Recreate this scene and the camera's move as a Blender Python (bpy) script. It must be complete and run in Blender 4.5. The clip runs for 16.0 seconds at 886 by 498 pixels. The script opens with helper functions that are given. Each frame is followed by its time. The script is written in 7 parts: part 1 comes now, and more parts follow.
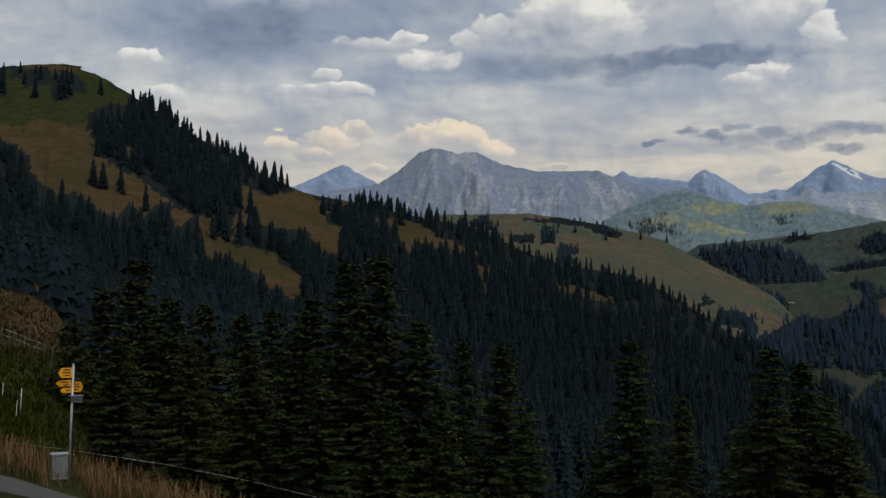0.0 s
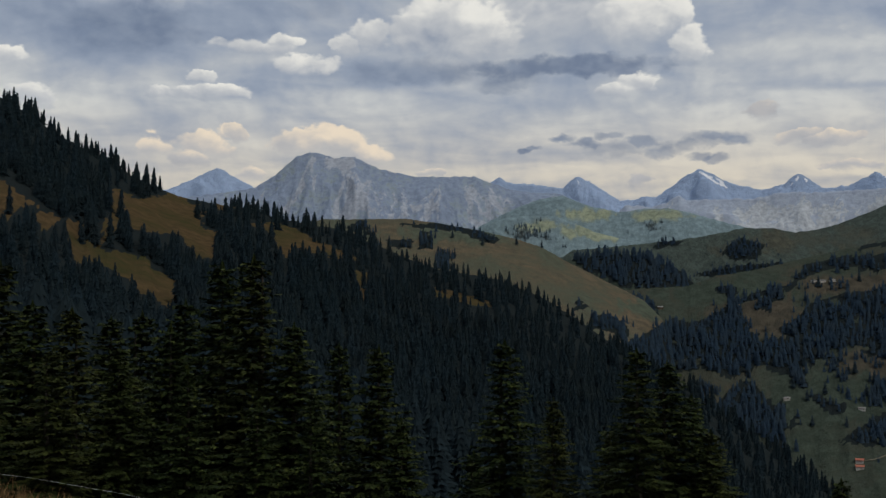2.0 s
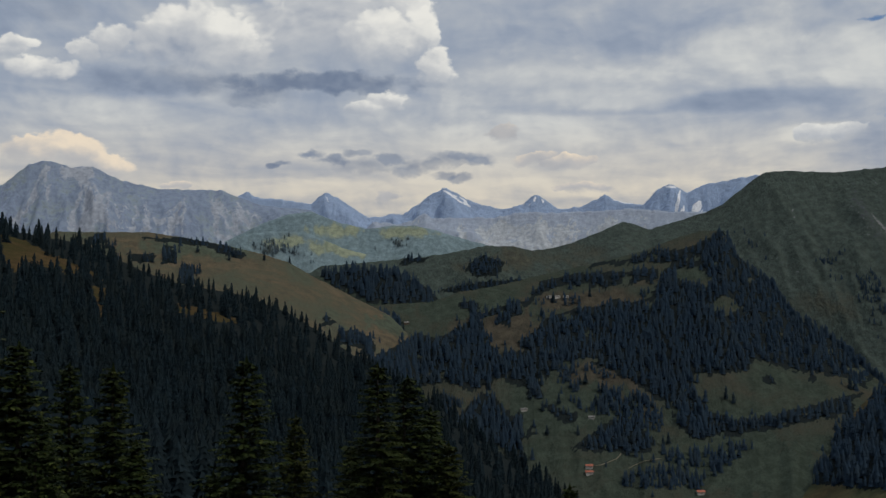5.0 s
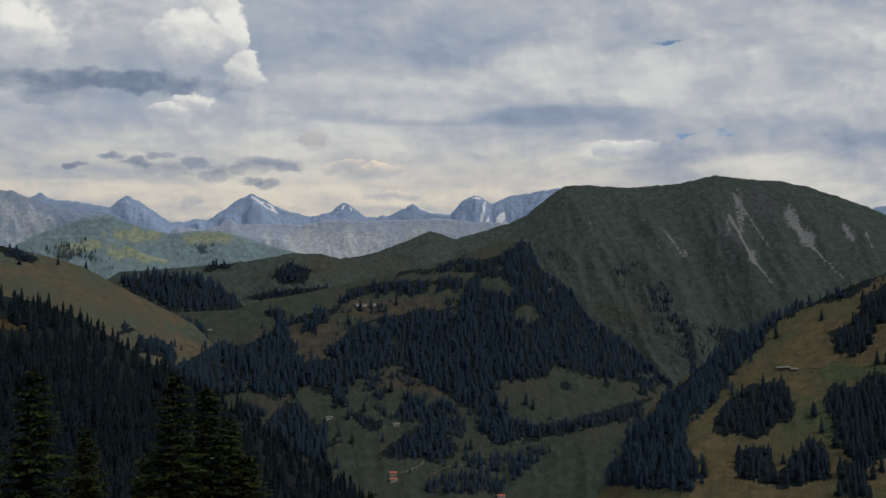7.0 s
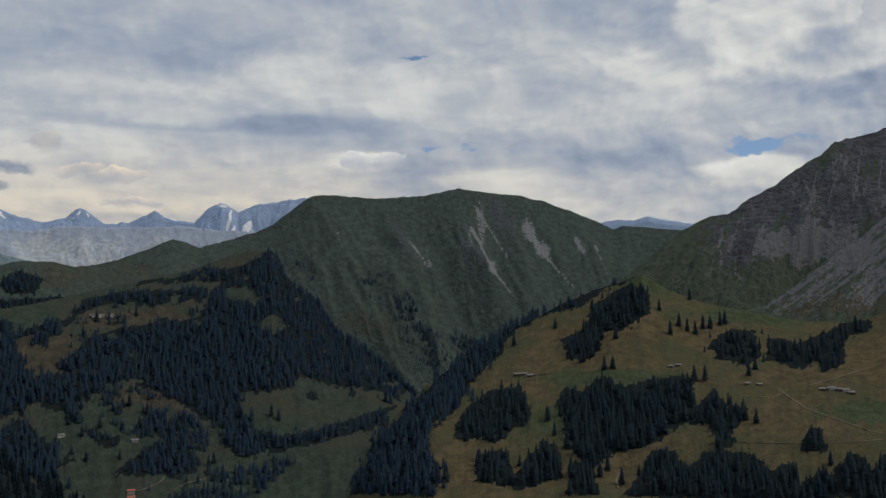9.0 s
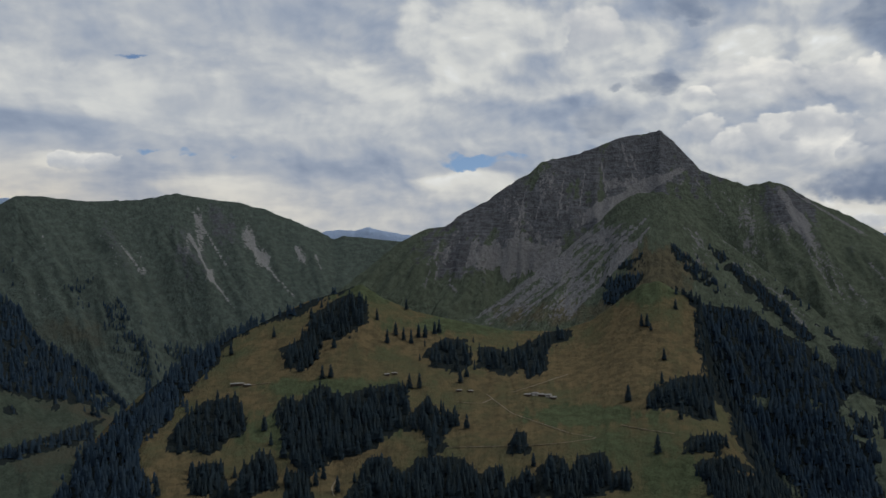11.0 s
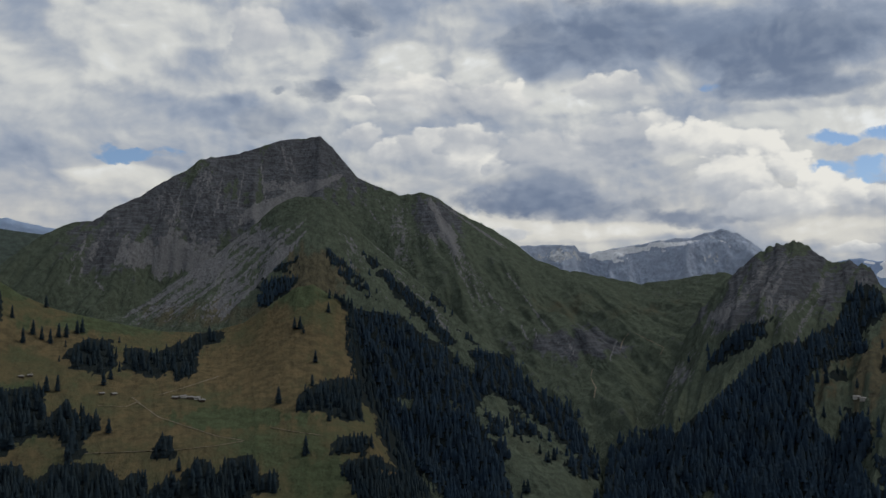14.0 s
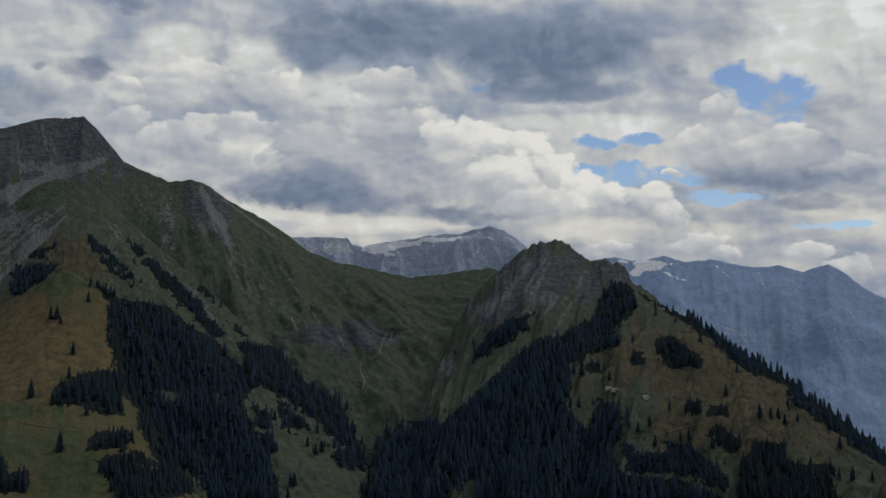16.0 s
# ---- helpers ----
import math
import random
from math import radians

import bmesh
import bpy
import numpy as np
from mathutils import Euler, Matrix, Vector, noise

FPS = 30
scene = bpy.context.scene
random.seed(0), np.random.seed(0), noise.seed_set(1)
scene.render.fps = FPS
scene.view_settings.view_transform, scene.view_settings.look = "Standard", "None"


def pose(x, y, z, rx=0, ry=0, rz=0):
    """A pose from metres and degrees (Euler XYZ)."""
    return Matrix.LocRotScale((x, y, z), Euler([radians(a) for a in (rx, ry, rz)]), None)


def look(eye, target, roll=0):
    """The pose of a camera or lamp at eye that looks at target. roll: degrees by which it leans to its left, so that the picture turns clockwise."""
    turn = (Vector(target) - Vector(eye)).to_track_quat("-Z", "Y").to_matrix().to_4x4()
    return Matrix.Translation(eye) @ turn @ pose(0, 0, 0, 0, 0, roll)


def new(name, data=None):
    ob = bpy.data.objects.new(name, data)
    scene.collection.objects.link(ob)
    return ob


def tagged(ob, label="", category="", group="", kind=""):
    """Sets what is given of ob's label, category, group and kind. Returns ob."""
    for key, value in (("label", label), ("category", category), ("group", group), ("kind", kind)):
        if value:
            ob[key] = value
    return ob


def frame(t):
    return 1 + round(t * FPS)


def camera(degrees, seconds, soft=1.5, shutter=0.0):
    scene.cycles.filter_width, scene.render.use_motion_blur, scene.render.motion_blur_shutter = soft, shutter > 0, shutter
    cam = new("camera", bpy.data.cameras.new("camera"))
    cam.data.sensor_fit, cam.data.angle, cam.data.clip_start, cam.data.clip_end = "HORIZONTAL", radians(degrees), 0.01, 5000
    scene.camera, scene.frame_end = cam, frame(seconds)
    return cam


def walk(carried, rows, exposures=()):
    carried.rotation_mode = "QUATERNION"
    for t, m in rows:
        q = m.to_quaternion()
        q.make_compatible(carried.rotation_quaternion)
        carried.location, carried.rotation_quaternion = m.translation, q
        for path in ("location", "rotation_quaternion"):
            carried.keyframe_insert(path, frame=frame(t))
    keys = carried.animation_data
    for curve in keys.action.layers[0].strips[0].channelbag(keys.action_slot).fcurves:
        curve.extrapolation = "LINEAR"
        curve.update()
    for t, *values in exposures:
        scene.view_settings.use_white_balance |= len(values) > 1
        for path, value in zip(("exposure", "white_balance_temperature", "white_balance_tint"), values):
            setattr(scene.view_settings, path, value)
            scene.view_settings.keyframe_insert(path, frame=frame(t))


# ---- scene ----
# A mountain panorama: one turn on the spot above an alpine valley.
cam = camera(45.31, 16.0, soft=1.5)
EYE = 60.0          # the eye's height over the datum
ARM = 0.8           # the camera swings round the body at arm's length
TURNS = [
    (0.0, 2.70, -0.00, -0.00),
    (0.5, 2.72, 0.04, -1.68),
    (1.0, 2.77, 0.13, -3.45),
    (1.5, 2.85, 0.18, -5.27),
    (2.0, 2.96, 0.21, -6.58),
    (2.5, 3.06, 0.24, -8.25),
    (3.0, 3.21, 0.26, -10.62),
    (3.5, 3.36, 0.39, -13.32),
    (4.0, 3.47, 0.49, -15.88),
    (6.5, 4.04, 0.36, -27.04),
    (7.0, 4.08, 0.40, -30.50),
    (7.5, 4.18, 0.53, -34.48),
    (8.0, 4.22, 0.43, -36.09),
    (8.5, 4.36, 0.61, -39.33),
    (9.0, 4.45, 0.90, -44.07),
    (9.5, 4.58, 1.08, -48.48),
    (12.0, 4.71, 0.70, -65.39),
    (12.5, 4.73, 0.54, -68.36),
    (13.0, 4.68, 0.30, -70.66),
    (13.5, 4.68, 0.27, -74.11),
    (14.0, 4.62, 0.22, -77.63),
    (14.5, 4.48, 0.05, -81.10),
    (15.0, 4.40, -0.01, -84.39),
    (15.5, 4.30, -0.15, -86.64),
    (16.0, 4.21, -0.27, -89.93),
]      # seconds, pitch, roll, yaw


def swing(yaw):
    a = radians(-yaw)
    return ARM * math.sin(a), ARM * (math.cos(a) - 1.0)


walk(cam, [(t, pose(*swing(yaw), EYE, 90 + pitch, roll, yaw)) for t, pitch, roll, yaw in TURNS],
     [(0.0, -0.06), (12.5, 0.0), (14.5, -0.06), (16.0, -0.16)])

# ---------------------------------------------------------------- sky and sun
SUN_AZ, SUN_EL = 138.0, 50.0


def deg_dir(az, el):
    a, e = radians(az), radians(el)
    return Vector((math.sin(a) * math.cos(e), math.cos(a) * math.cos(e), math.sin(e)))


class Graph:
    """Short hand for node trees."""

    def __init__(self, tree):
        self.tree = tree
        tree.nodes.clear()

    def node(self, kind, ins=(), operation="", clamp=False):
        n = self.tree.nodes.new(kind)
        if operation:
            n.operation = operation
        if clamp:
            n.use_clamp = True
        for key, v in (ins.items() if isinstance(ins, dict) else enumerate(ins)):
            if isinstance(v, bpy.types.NodeSocket):
                self.tree.links.new(v, n.inputs[key])
            elif v is not None:
                n.inputs[key].default_value = v
        return n

    def math(self, op, a, b=None, c=None, clamp=False):
        return self.node("ShaderNodeMath", (a, b, c), operation=op, clamp=clamp).outputs[0]

    def mix(self, f, a, b):
        n = self.node("ShaderNodeMix")
        n.data_type = "RGBA"
        for i, v in ((0, f), (6, a), (7, b)):
            if isinstance(v, bpy.types.NodeSocket):
                self.tree.links.new(v, n.inputs[i])
            else:
                n.inputs[i].default_value = v if i == 0 else (*v[:3], 1.0)
        return n.outputs[2]

    def step(self, v, lo, hi, a=0.0, b=1.0):
        n = self.node("ShaderNodeMapRange", (v, lo, hi, a, b))
        n.interpolation_type = "SMOOTHSTEP"
        return n.outputs[0]

    def noise(self, vec, scale, detail=5.0, rough=0.55, twist=0.0):
        return self.node("ShaderNodeTexNoise", {"Vector": vec, "Scale": scale, "Detail": detail, "Roughness": rough, "Distortion": twist}).outputs[0]

    def mixf(self, fac, a, b):
        return self.math("ADD", self.math("MULTIPLY", a, self.math("SUBTRACT", 1.0, fac)), self.math("MULTIPLY", b, fac))

    def xyz(self, x, y, z=0.0):
        return self.node("ShaderNodeCombineXYZ", (x, y, z)).outputs[0]


def sky_group(name, inputs, build):
    """A group of nodes: floats and colours in, a colour out."""
    tree = bpy.data.node_groups.new(name, "ShaderNodeTree")
    for key, kind in inputs:
        tree.interface.new_socket(key, in_out="INPUT", socket_type="NodeSocketColor" if kind == "c" else "NodeSocketFloat")
    tree.interface.new_socket("out", in_out="OUTPUT", socket_type="NodeSocketColor" if inputs[0][1] == "c" else "NodeSocketFloat")
    g = Graph(tree)
    ins = g.node("NodeGroupInput").outputs
    g.node("NodeGroupOutput", (build(g, {key: ins[key] for key, _ in inputs}),))
    return tree


def inside_patch(g, i, rag, lobes=0.0):
    """How far inside a ragged patch of the sky a way lies: over 0 is inside."""
    hint = g.math("MULTIPLY", i["under" if "under" in i else "tone"], 1e-9)  # keeps the parts in their order
    u = g.math("DIVIDE", g.math("SUBTRACT", g.math("ADD", i["az"], hint), i["a"]), i["ra"])
    v = g.math("DIVIDE", g.math("SUBTRACT", g.math("ADD", i["el"], hint), i["e"]), i["re"])
    d = g.math("SUBTRACT", 1.0, g.math("ADD", g.math("MULTIPLY", u, u), g.math("MULTIPLY", v, v)))
    d = g.math("ADD", d, g.math("MULTIPLY", g.math("SUBTRACT", i["n"], 0.5), rag))
    if lobes:
        d = g.math("ADD", d, g.math("MULTIPLY", g.math("SUBTRACT", i["lobes"], 0.45), lobes))
    return u, v, d


PLACE = [("az", "f"), ("el", "f"), ("n", "f"), ("lobes", "f"), ("relief", "f"), ("a", "f"), ("e", "f"), ("ra", "f"), ("re", "f"), ("slant", "f"), ("gain", "f")]


def deck_part(g, i):
    d = inside_patch(g, i, 2.6, 0.5)[2]
    return g.mixf(g.math("MULTIPLY", g.step(d, -0.75, 0.85), 0.9), i["tone"], i["gain"])


def hole_part(g, i):
    d = inside_patch(g, i, 9.0, -2.4)[2]
    return g.mix(g.math("MULTIPLY", g.step(d, -0.1, 1.1), i["gain"]), i["under"], i["blue"])


def dark_part(g, i):
    d = inside_patch(g, i, 4.5, 1.4)[2]
    shade = g.mix(g.step(i["relief"], -0.10, 0.14), (0.150, 0.190, 0.265), (0.22, 0.26, 0.33))
    return g.mix(g.math("MULTIPLY", g.step(d, -0.35, 0.9), i["gain"]), i["under"], shade)


def heap_part(g, i):
    """One billow of a heap cloud: a firm rounded top, a shaded body that melts away downwards."""
    u, v, d = inside_patch(g, i, 0.9, 1.1)
    lit = g.math("ADD", g.math("MULTIPLY", v, 0.40), g.math("MULTIPLY", g.math("MULTIPLY", u, 0.30), i["lean"]))
    lit = g.math("ADD", lit, g.math("MULTIPLY", i["relief"], 1.0))
    lit = g.math("ADD", lit, g.math("ADD", g.math("MULTIPLY", g.math("SUBTRACT", i["n"], 0.5), 0.9), g.math("SUBTRACT", i["gain"], 0.72)))
    body = g.mix(g.step(lit, -0.50, 0.22), i["shade"], i["mid"])
    body = g.mix(g.step(lit, 0.08, 0.72), body, i["bright"])
    cover = g.math("MULTIPLY", g.step(d, -0.02, 0.42), g.step(v, -1.0, 0.0))
    return g.mix(cover, i["under"], body)


def build_sky():
    world = bpy.data.worlds.new("sky")
    scene.world = world
    world.use_nodes = True
    g = Graph(world.node_tree)
    way = g.node("ShaderNodeTexCoord").outputs["Generated"]
    x, y, z = g.node("ShaderNodeSeparateXYZ", (way,)).outputs
    az = g.math("MULTIPLY", g.math("ARCTAN2", x, y), 57.29578)
    el = g.math("MULTIPLY", g.math("ARCSINE", z), 57.29578)
    air = g.node("ShaderNodeTexSky")
    air.sky_type, air.sun_disc, air.sun_elevation, air.sun_rotation, air.altitude = "NISHITA", False, radians(SUN_EL), radians(SUN_AZ), 1900.0
    blue = g.node("ShaderNodeVectorMath", (air.outputs[0],), operation="SCALE")
    blue.inputs["Scale"].default_value = 0.085
    blue = blue.outputs[0]
    # a cloud ceiling seen in perspective
    up = g.math("ADD", g.math("MAXIMUM", z, 0.0), 0.085)
    deck = g.xyz(g.math("DIVIDE", x, up), g.math("DIVIDE", y, up), 0.0)
    east = g.step(az, 40.0, 68.0)

    def soft(da, de):
        return g.xyz(g.math("MULTIPLY", g.math("ADD", az, da), 0.1), g.math("MULTIPLY", g.math("ADD", el, de), 0.145), 3.7)

    n_wide = g.noise(deck, 0.8, 4.0, 0.45, 0.5)
    n_mid = g.noise(deck, 2.2, 6.0, 0.52, 0.5)
    n_soft = g.noise(soft(0, 0), 2.3, 5.0, 0.5, 0.3)
    n_lit = g.noise(soft(0.26, 0.26), 2.3, 5.0, 0.5, 0.3)
    n_fine = g.noise(soft(0, 0), 6.0, 4.0, 0.5, 0.3)
    n_rim = g.math("ADD", g.math("MULTIPLY", n_soft, 0.5), g.math("MULTIPLY", n_fine, 0.5))
    # rounded heads of heap clouds, and the same a little nearer to the light
    wob_x = g.math("ADD", g.math("MULTIPLY", n_soft, 2.6), g.math("MULTIPLY", n_fine, 0.6))
    wob_y = g.math("ADD", g.math("MULTIPLY", n_mid, 2.0), g.math("MULTIPLY", n_fine, 0.5))

    def heads(da, de, shares=((0.24, 0.6), (0.62, 0.27), (1.5, 0.13))):
        p = g.xyz(g.math("ADD", g.math("ADD", az, da), wob_x), g.math("ADD", g.math("MULTIPLY", g.math("ADD", el, de), 1.35), wob_y), 0.0)
        out = None
        for scale, share in shares:
            n = g.node("ShaderNodeTexVoronoi", {"Vector": p, "Scale": scale})
            n.feature = "SMOOTH_F1"
            n.inputs["Smoothness"].default_value = 0.3
            h = g.math("MULTIPLY", g.math("SUBTRACT", 0.9, n.outputs["Distance"]), share)
            out = h if out is None else g.math("ADD", out, h)
        return out

    lobes = heads(0.0, 0.0)
    tufts_of = heads(3.0, 1.0, ((0.75, 0.6), (1.7, 0.4)))
    relief = g.math("ADD", g.math("MULTIPLY", g.math("SUBTRACT", lobes, heads(0.4, 0.45)), 0.65), g.math("MULTIPLY", g.math("SUBTRACT", n_soft, n_lit), 1.1))
    tone = g.math("ADD", g.math("MULTIPLY", n_wide, 0.7), 0.15)
    # the ways to the heap clouds, bent so that their outlines curl
    bend = g.node("ShaderNodeTexNoise", {"Vector": soft(11.0, 7.0), "Scale": 6.0, "Detail": 4.0, "Roughness": 0.55}).outputs["Color"]
    bend_x, bend_y, _ = g.node("ShaderNodeSeparateXYZ", (bend,)).outputs
    waz = g.math("ADD", az, g.math("MULTIPLY", g.math("SUBTRACT", bend_x, 0.5), 2.0))
    wel = g.math("ADD", el, g.math("MULTIPLY", g.math("SUBTRACT", bend_y, 0.5), 1.3))

    def put(tree, row, under, **more):
        (a, e), ra, re, slant, gain = row
        n = g.node("ShaderNodeGroup")
        n.node_tree = tree
        vals = {"az": az, "el": el, "n": n_rim, "lobes": lobes, "relief": relief, "a": a, "e": e, "ra": ra, "re": re, "slant": slant, "gain": gain, **more}
        for key, v in vals.items():
            if isinstance(v, bpy.types.NodeSocket):
                g.tree.links.new(v, n.inputs[key])
            else:
                n.inputs[key].default_value = v if not isinstance(v, tuple) else (*v, 1.0)
        g.tree.links.new(under, n.inputs[0])
        return n.outputs[0]

    part_of = sky_group("deck_part", [("tone", "f")] + PLACE, deck_part)
    for row in DECK:
        tone = put(part_of, row, tone)
    # fluff and streaks over the broad tones
    fluff = g.math("ADD", g.math("MULTIPLY", g.math("SUBTRACT", n_soft, 0.5), g.mixf(east, 0.6, 0.95)), g.math("MULTIPLY", g.math("SUBTRACT", n_mid, 0.5), g.mixf(east, 0.75, 0.15)))
    fluff = g.math("ADD", fluff, g.math("MULTIPLY", relief, g.mixf(east, 0.45, 0.9)))
    tone = g.math("ADD", tone, fluff)
    grey, slate, pale, white = (0.205, 0.25, 0.33), (0.315, 0.355, 0.42), (0.475, 0.485, 0.49), (0.67, 0.655, 0.60)
    ceiling = g.mix(g.step(tone, -0.05, 0.38), grey, slate)
    ceiling = g.mix(g.step(tone, 0.25, 0.65), ceiling, pale)
    ceiling = g.mix(g.step(tone, 0.52, 0.90), ceiling, white)
    ceiling = g.mix(g.math("MULTIPLY", east, g.step(tone, 0.85, 1.15)), ceiling, (0.84, 0.83, 0.78))
    # warm light low over the horizon
    low = g.math("SUBTRACT", 1.0, g.step(el, 5.0, 11.5))
    west = g.math("SUBTRACT", 1.0, g.step(az, 30.0, 60.0))
    warm = g.mix(g.step(tone, 0.1, 0.8), (0.36, 0.365, 0.385), (0.75, 0.645, 0.49))
    ceiling = g.mix(g.math("MULTIPLY", low, g.math("ADD", 0.25, g.math("MULTIPLY", west, 0.7))), ceiling, warm)
    colour = ceiling
    part_of = sky_group("hole_part", [("under", "c"), ("blue", "c")] + PLACE, hole_part)
    for at, ra, re in HOLES:
        colour = put(part_of, (at, ra, re, 0.0, 1.0), colour, blue=blue, az=waz, el=wel)
    dark_of = sky_group("dark_part", [("under", "c")] + PLACE, dark_part)
    for at, ra, re, depth in DARKS:
        colour = put(dark_of, (at, ra, re, 0.0, depth), colour, az=waz, el=wel)
    heap_of = sky_group("heap_part", [("under", "c"), ("shade", "c"), ("mid", "c"), ("bright", "c"), ("lean", "f")] + PLACE, heap_part)
    for at, ra, re, lean, gain in HEAPS + WARM_HEAPS:
        is_warm = (at, ra, re, lean, gain) in WARM_HEAPS
        colour = put(heap_of, (at, ra, re, 0.0, gain), colour, az=waz, el=wel, lean=lean, lobes=tufts_of, bright=(0.86, 0.71, 0.53) if is_warm else (0.85, 0.805, 0.71),
                     shade=(0.36, 0.36, 0.375) if is_warm else (0.25, 0.29, 0.36), mid=(0.50, 0.475, 0.45) if is_warm else (0.52, 0.52, 0.515))
    colour = g.node("ShaderNodeVectorMath", (colour, (0.96, 1.0, 1.065)), operation="MULTIPLY").outputs[0]
    back = g.node("ShaderNodeBackground", (colour, 1.0))
    g.node("ShaderNodeOutputWorld", (back.outputs[0],))


# the cloud ceiling, region by region: place, half width, half height, slant, tone
DECK = [
    ((-19.68, 13.93), 6, 2, 0.0, 0.5),
    ((-10.79, 14.22), 8, 1.6, 0.0, 0.12),
    ((-5.64, 11.16), 5, 1, 0.0, 0.6),
    ((-18.79, 9.78), 5, 1.5, 0.0, 0.75),
    ((-8.66, 9.01), 6, 0.8, 0.0, 0.45),
    ((-4.83, 15.00), 3.5, 1.2, 0.0, 0.2),
    ((-2.87, 11.79), 4, 1, 0.0, 0.35),
    ((1.37, 12.02), 5, 1.2, 0.0, 0.2),
    ((10.94, 11.08), 12, 0.6, 0.0, 0.52),
    ((7.29, 9.54), 14, 1, 0.0, 0.55),
    ((22.67, 14.79), 5, 2, 0.0, 0.38),
    ((28.68, 14.77), 6, 1.5, 0.0, 0.42),
    ((30.06, 11.22), 6, 0.5, 0.0, 0.28),
    ((25.06, 12.93), 4, 0.6, 0.0, 0.58),
    ((34.41, 14.05), 6, 2, 0.0, 0.42),
    ((31.46, 9.40), 7, 0.8, 0.0, 0.58),
    ((24.11, 10.01), 4, 0.8, 0.0, 0.62),
    ((19.50, 6.96), 14, 0.6, 0.0, 0.72),
]
DECK += [
    ((31.16, 15.94), 7, 1.6, 0.0, 0.38),
    ((36.40, 13.91), 4, 1.2, 0.0, 0.7),
    ((27.03, 13.99), 4, 0.8, 0.0, 0.42),
    ((43.70, 16.67), 6, 1.5, 0.0, 0.42),
    ((29.79, 11.62), 5, 0.7, 0.0, 0.68),
    ((36.39, 11.13), 4, 0.6, 0.0, 0.28),
    ((43.05, 14.03), 4, 1, 0.0, 0.58),
    ((50.78, 13.64), 3, 1, 0.0, 0.6),
    ((47.97, 12.51), 2, 1.2, 0.0, 0.35),
    ((55.33, 11.10), 7, 0.8, 0.0, 0.38),
    ((39.96, 9.24), 2, 0.5, 0.0, 0.7),
    ((50.66, 7.92), 8, 0.7, 0.0, 0.68),
]
DECK += [
    ((56.02, 13.74), 2.2, 1, 0.0, 0.9),
    ((58.21, 15.67), 1.4, 2, 0.0, 0.72),
    ((61.50, 15.44), 2, 1.5, 0.0, 0.75),
    ((65.84, 15.06), 3, 1.2, 0.0, 0.8),
    ((64.33, 13.06), 2, 0.5, 0.0, 0.5),
    ((66.55, 11.87), 2.5, 0.9, 0.0, 0.18),
    ((70.03, 15.44), 2, 1, 0.0, 0.9),
    ((59.75, 8.21), 2, 0.4, 0.0, 0.85),
]
DECK += [
    ((63.80, 15.78), 3, 1.5, 0.0, 0.85),
    ((66.58, 14.66), 4, 0.5, 0.0, 0.6),
    ((63.82, 12.99), 3, 0.6, 0.0, 0.75),
    ((81.98, 15.51), 2.5, 1.8, 0.0, 0.15),
    ((89.26, 15.82), 5, 1.2, 0.0, 0.05),
    ((77.45, 16.88), 2, 1, 0.0, 0.6),
    ((78.61, 13.32), 2, 1, 0.0, 0.4),
    ((75.88, 14.59), 2, 1, 0.0, 0.78),
    ((84.87, 12.73), 4, 0.8, 0.0, 0.82),
    ((89.73, 13.25), 1.5, 1, 0.0, 0.8),
    ((66.58, 11.68), 4, 0.8, 0.0, 0.28),
    ((50.46, 10.52), 6, 1.5, 0.0, 0.38),
    ((53.28, 7.79), 5, 1, 0.0, 0.45),
    ((50.01, 6.51), 3, 0.5, 0.0, 0.7),
    ((61.12, 8.30), 2.5, 0.6, 0.0, 0.88),
]
DECK += [
    ((74.36, 12.48), 3, 1, 0.0, 0.75),
    ((78.73, 13.60), 2, 1, 0.0, 0.35),
    ((82.63, 15.52), 3, 1.5, 0.0, 0.3),
    ((87.25, 15.94), 3, 1.5, 0.0, 0.08),
    ((96.54, 15.02), 6, 1.8, 0.0, 0.02),
    ((95.91, 12.68), 4, 0.6, 0.0, 0.08),
    ((96.52, 11.03), 4, 0.4, 0.0, 0.9),
    ((104.04, 15.00), 3, 1.5, 0.0, 0.55),
    ((109.72, 14.88), 4, 2, 0.0, 0.92),
    ((111.02, 12.26), 3, 1, 0.0, 0.8),
    ((108.19, 7.87), 4, 0.7, 0.0, 0.2),
    ((83.05, 7.50), 3.5, 0.9, 0.0, 0.15),
    ((78.29, 6.19), 3, 0.8, 0.0, 0.85),
    ((84.29, 5.40), 6, 0.4, 0.0, 0.82),
    ((108.17, 6.43), 6, 0.4, 0.0, 0.65),
    ((105.33, 5.04), 4, 0.5, 0.0, 0.75),
]
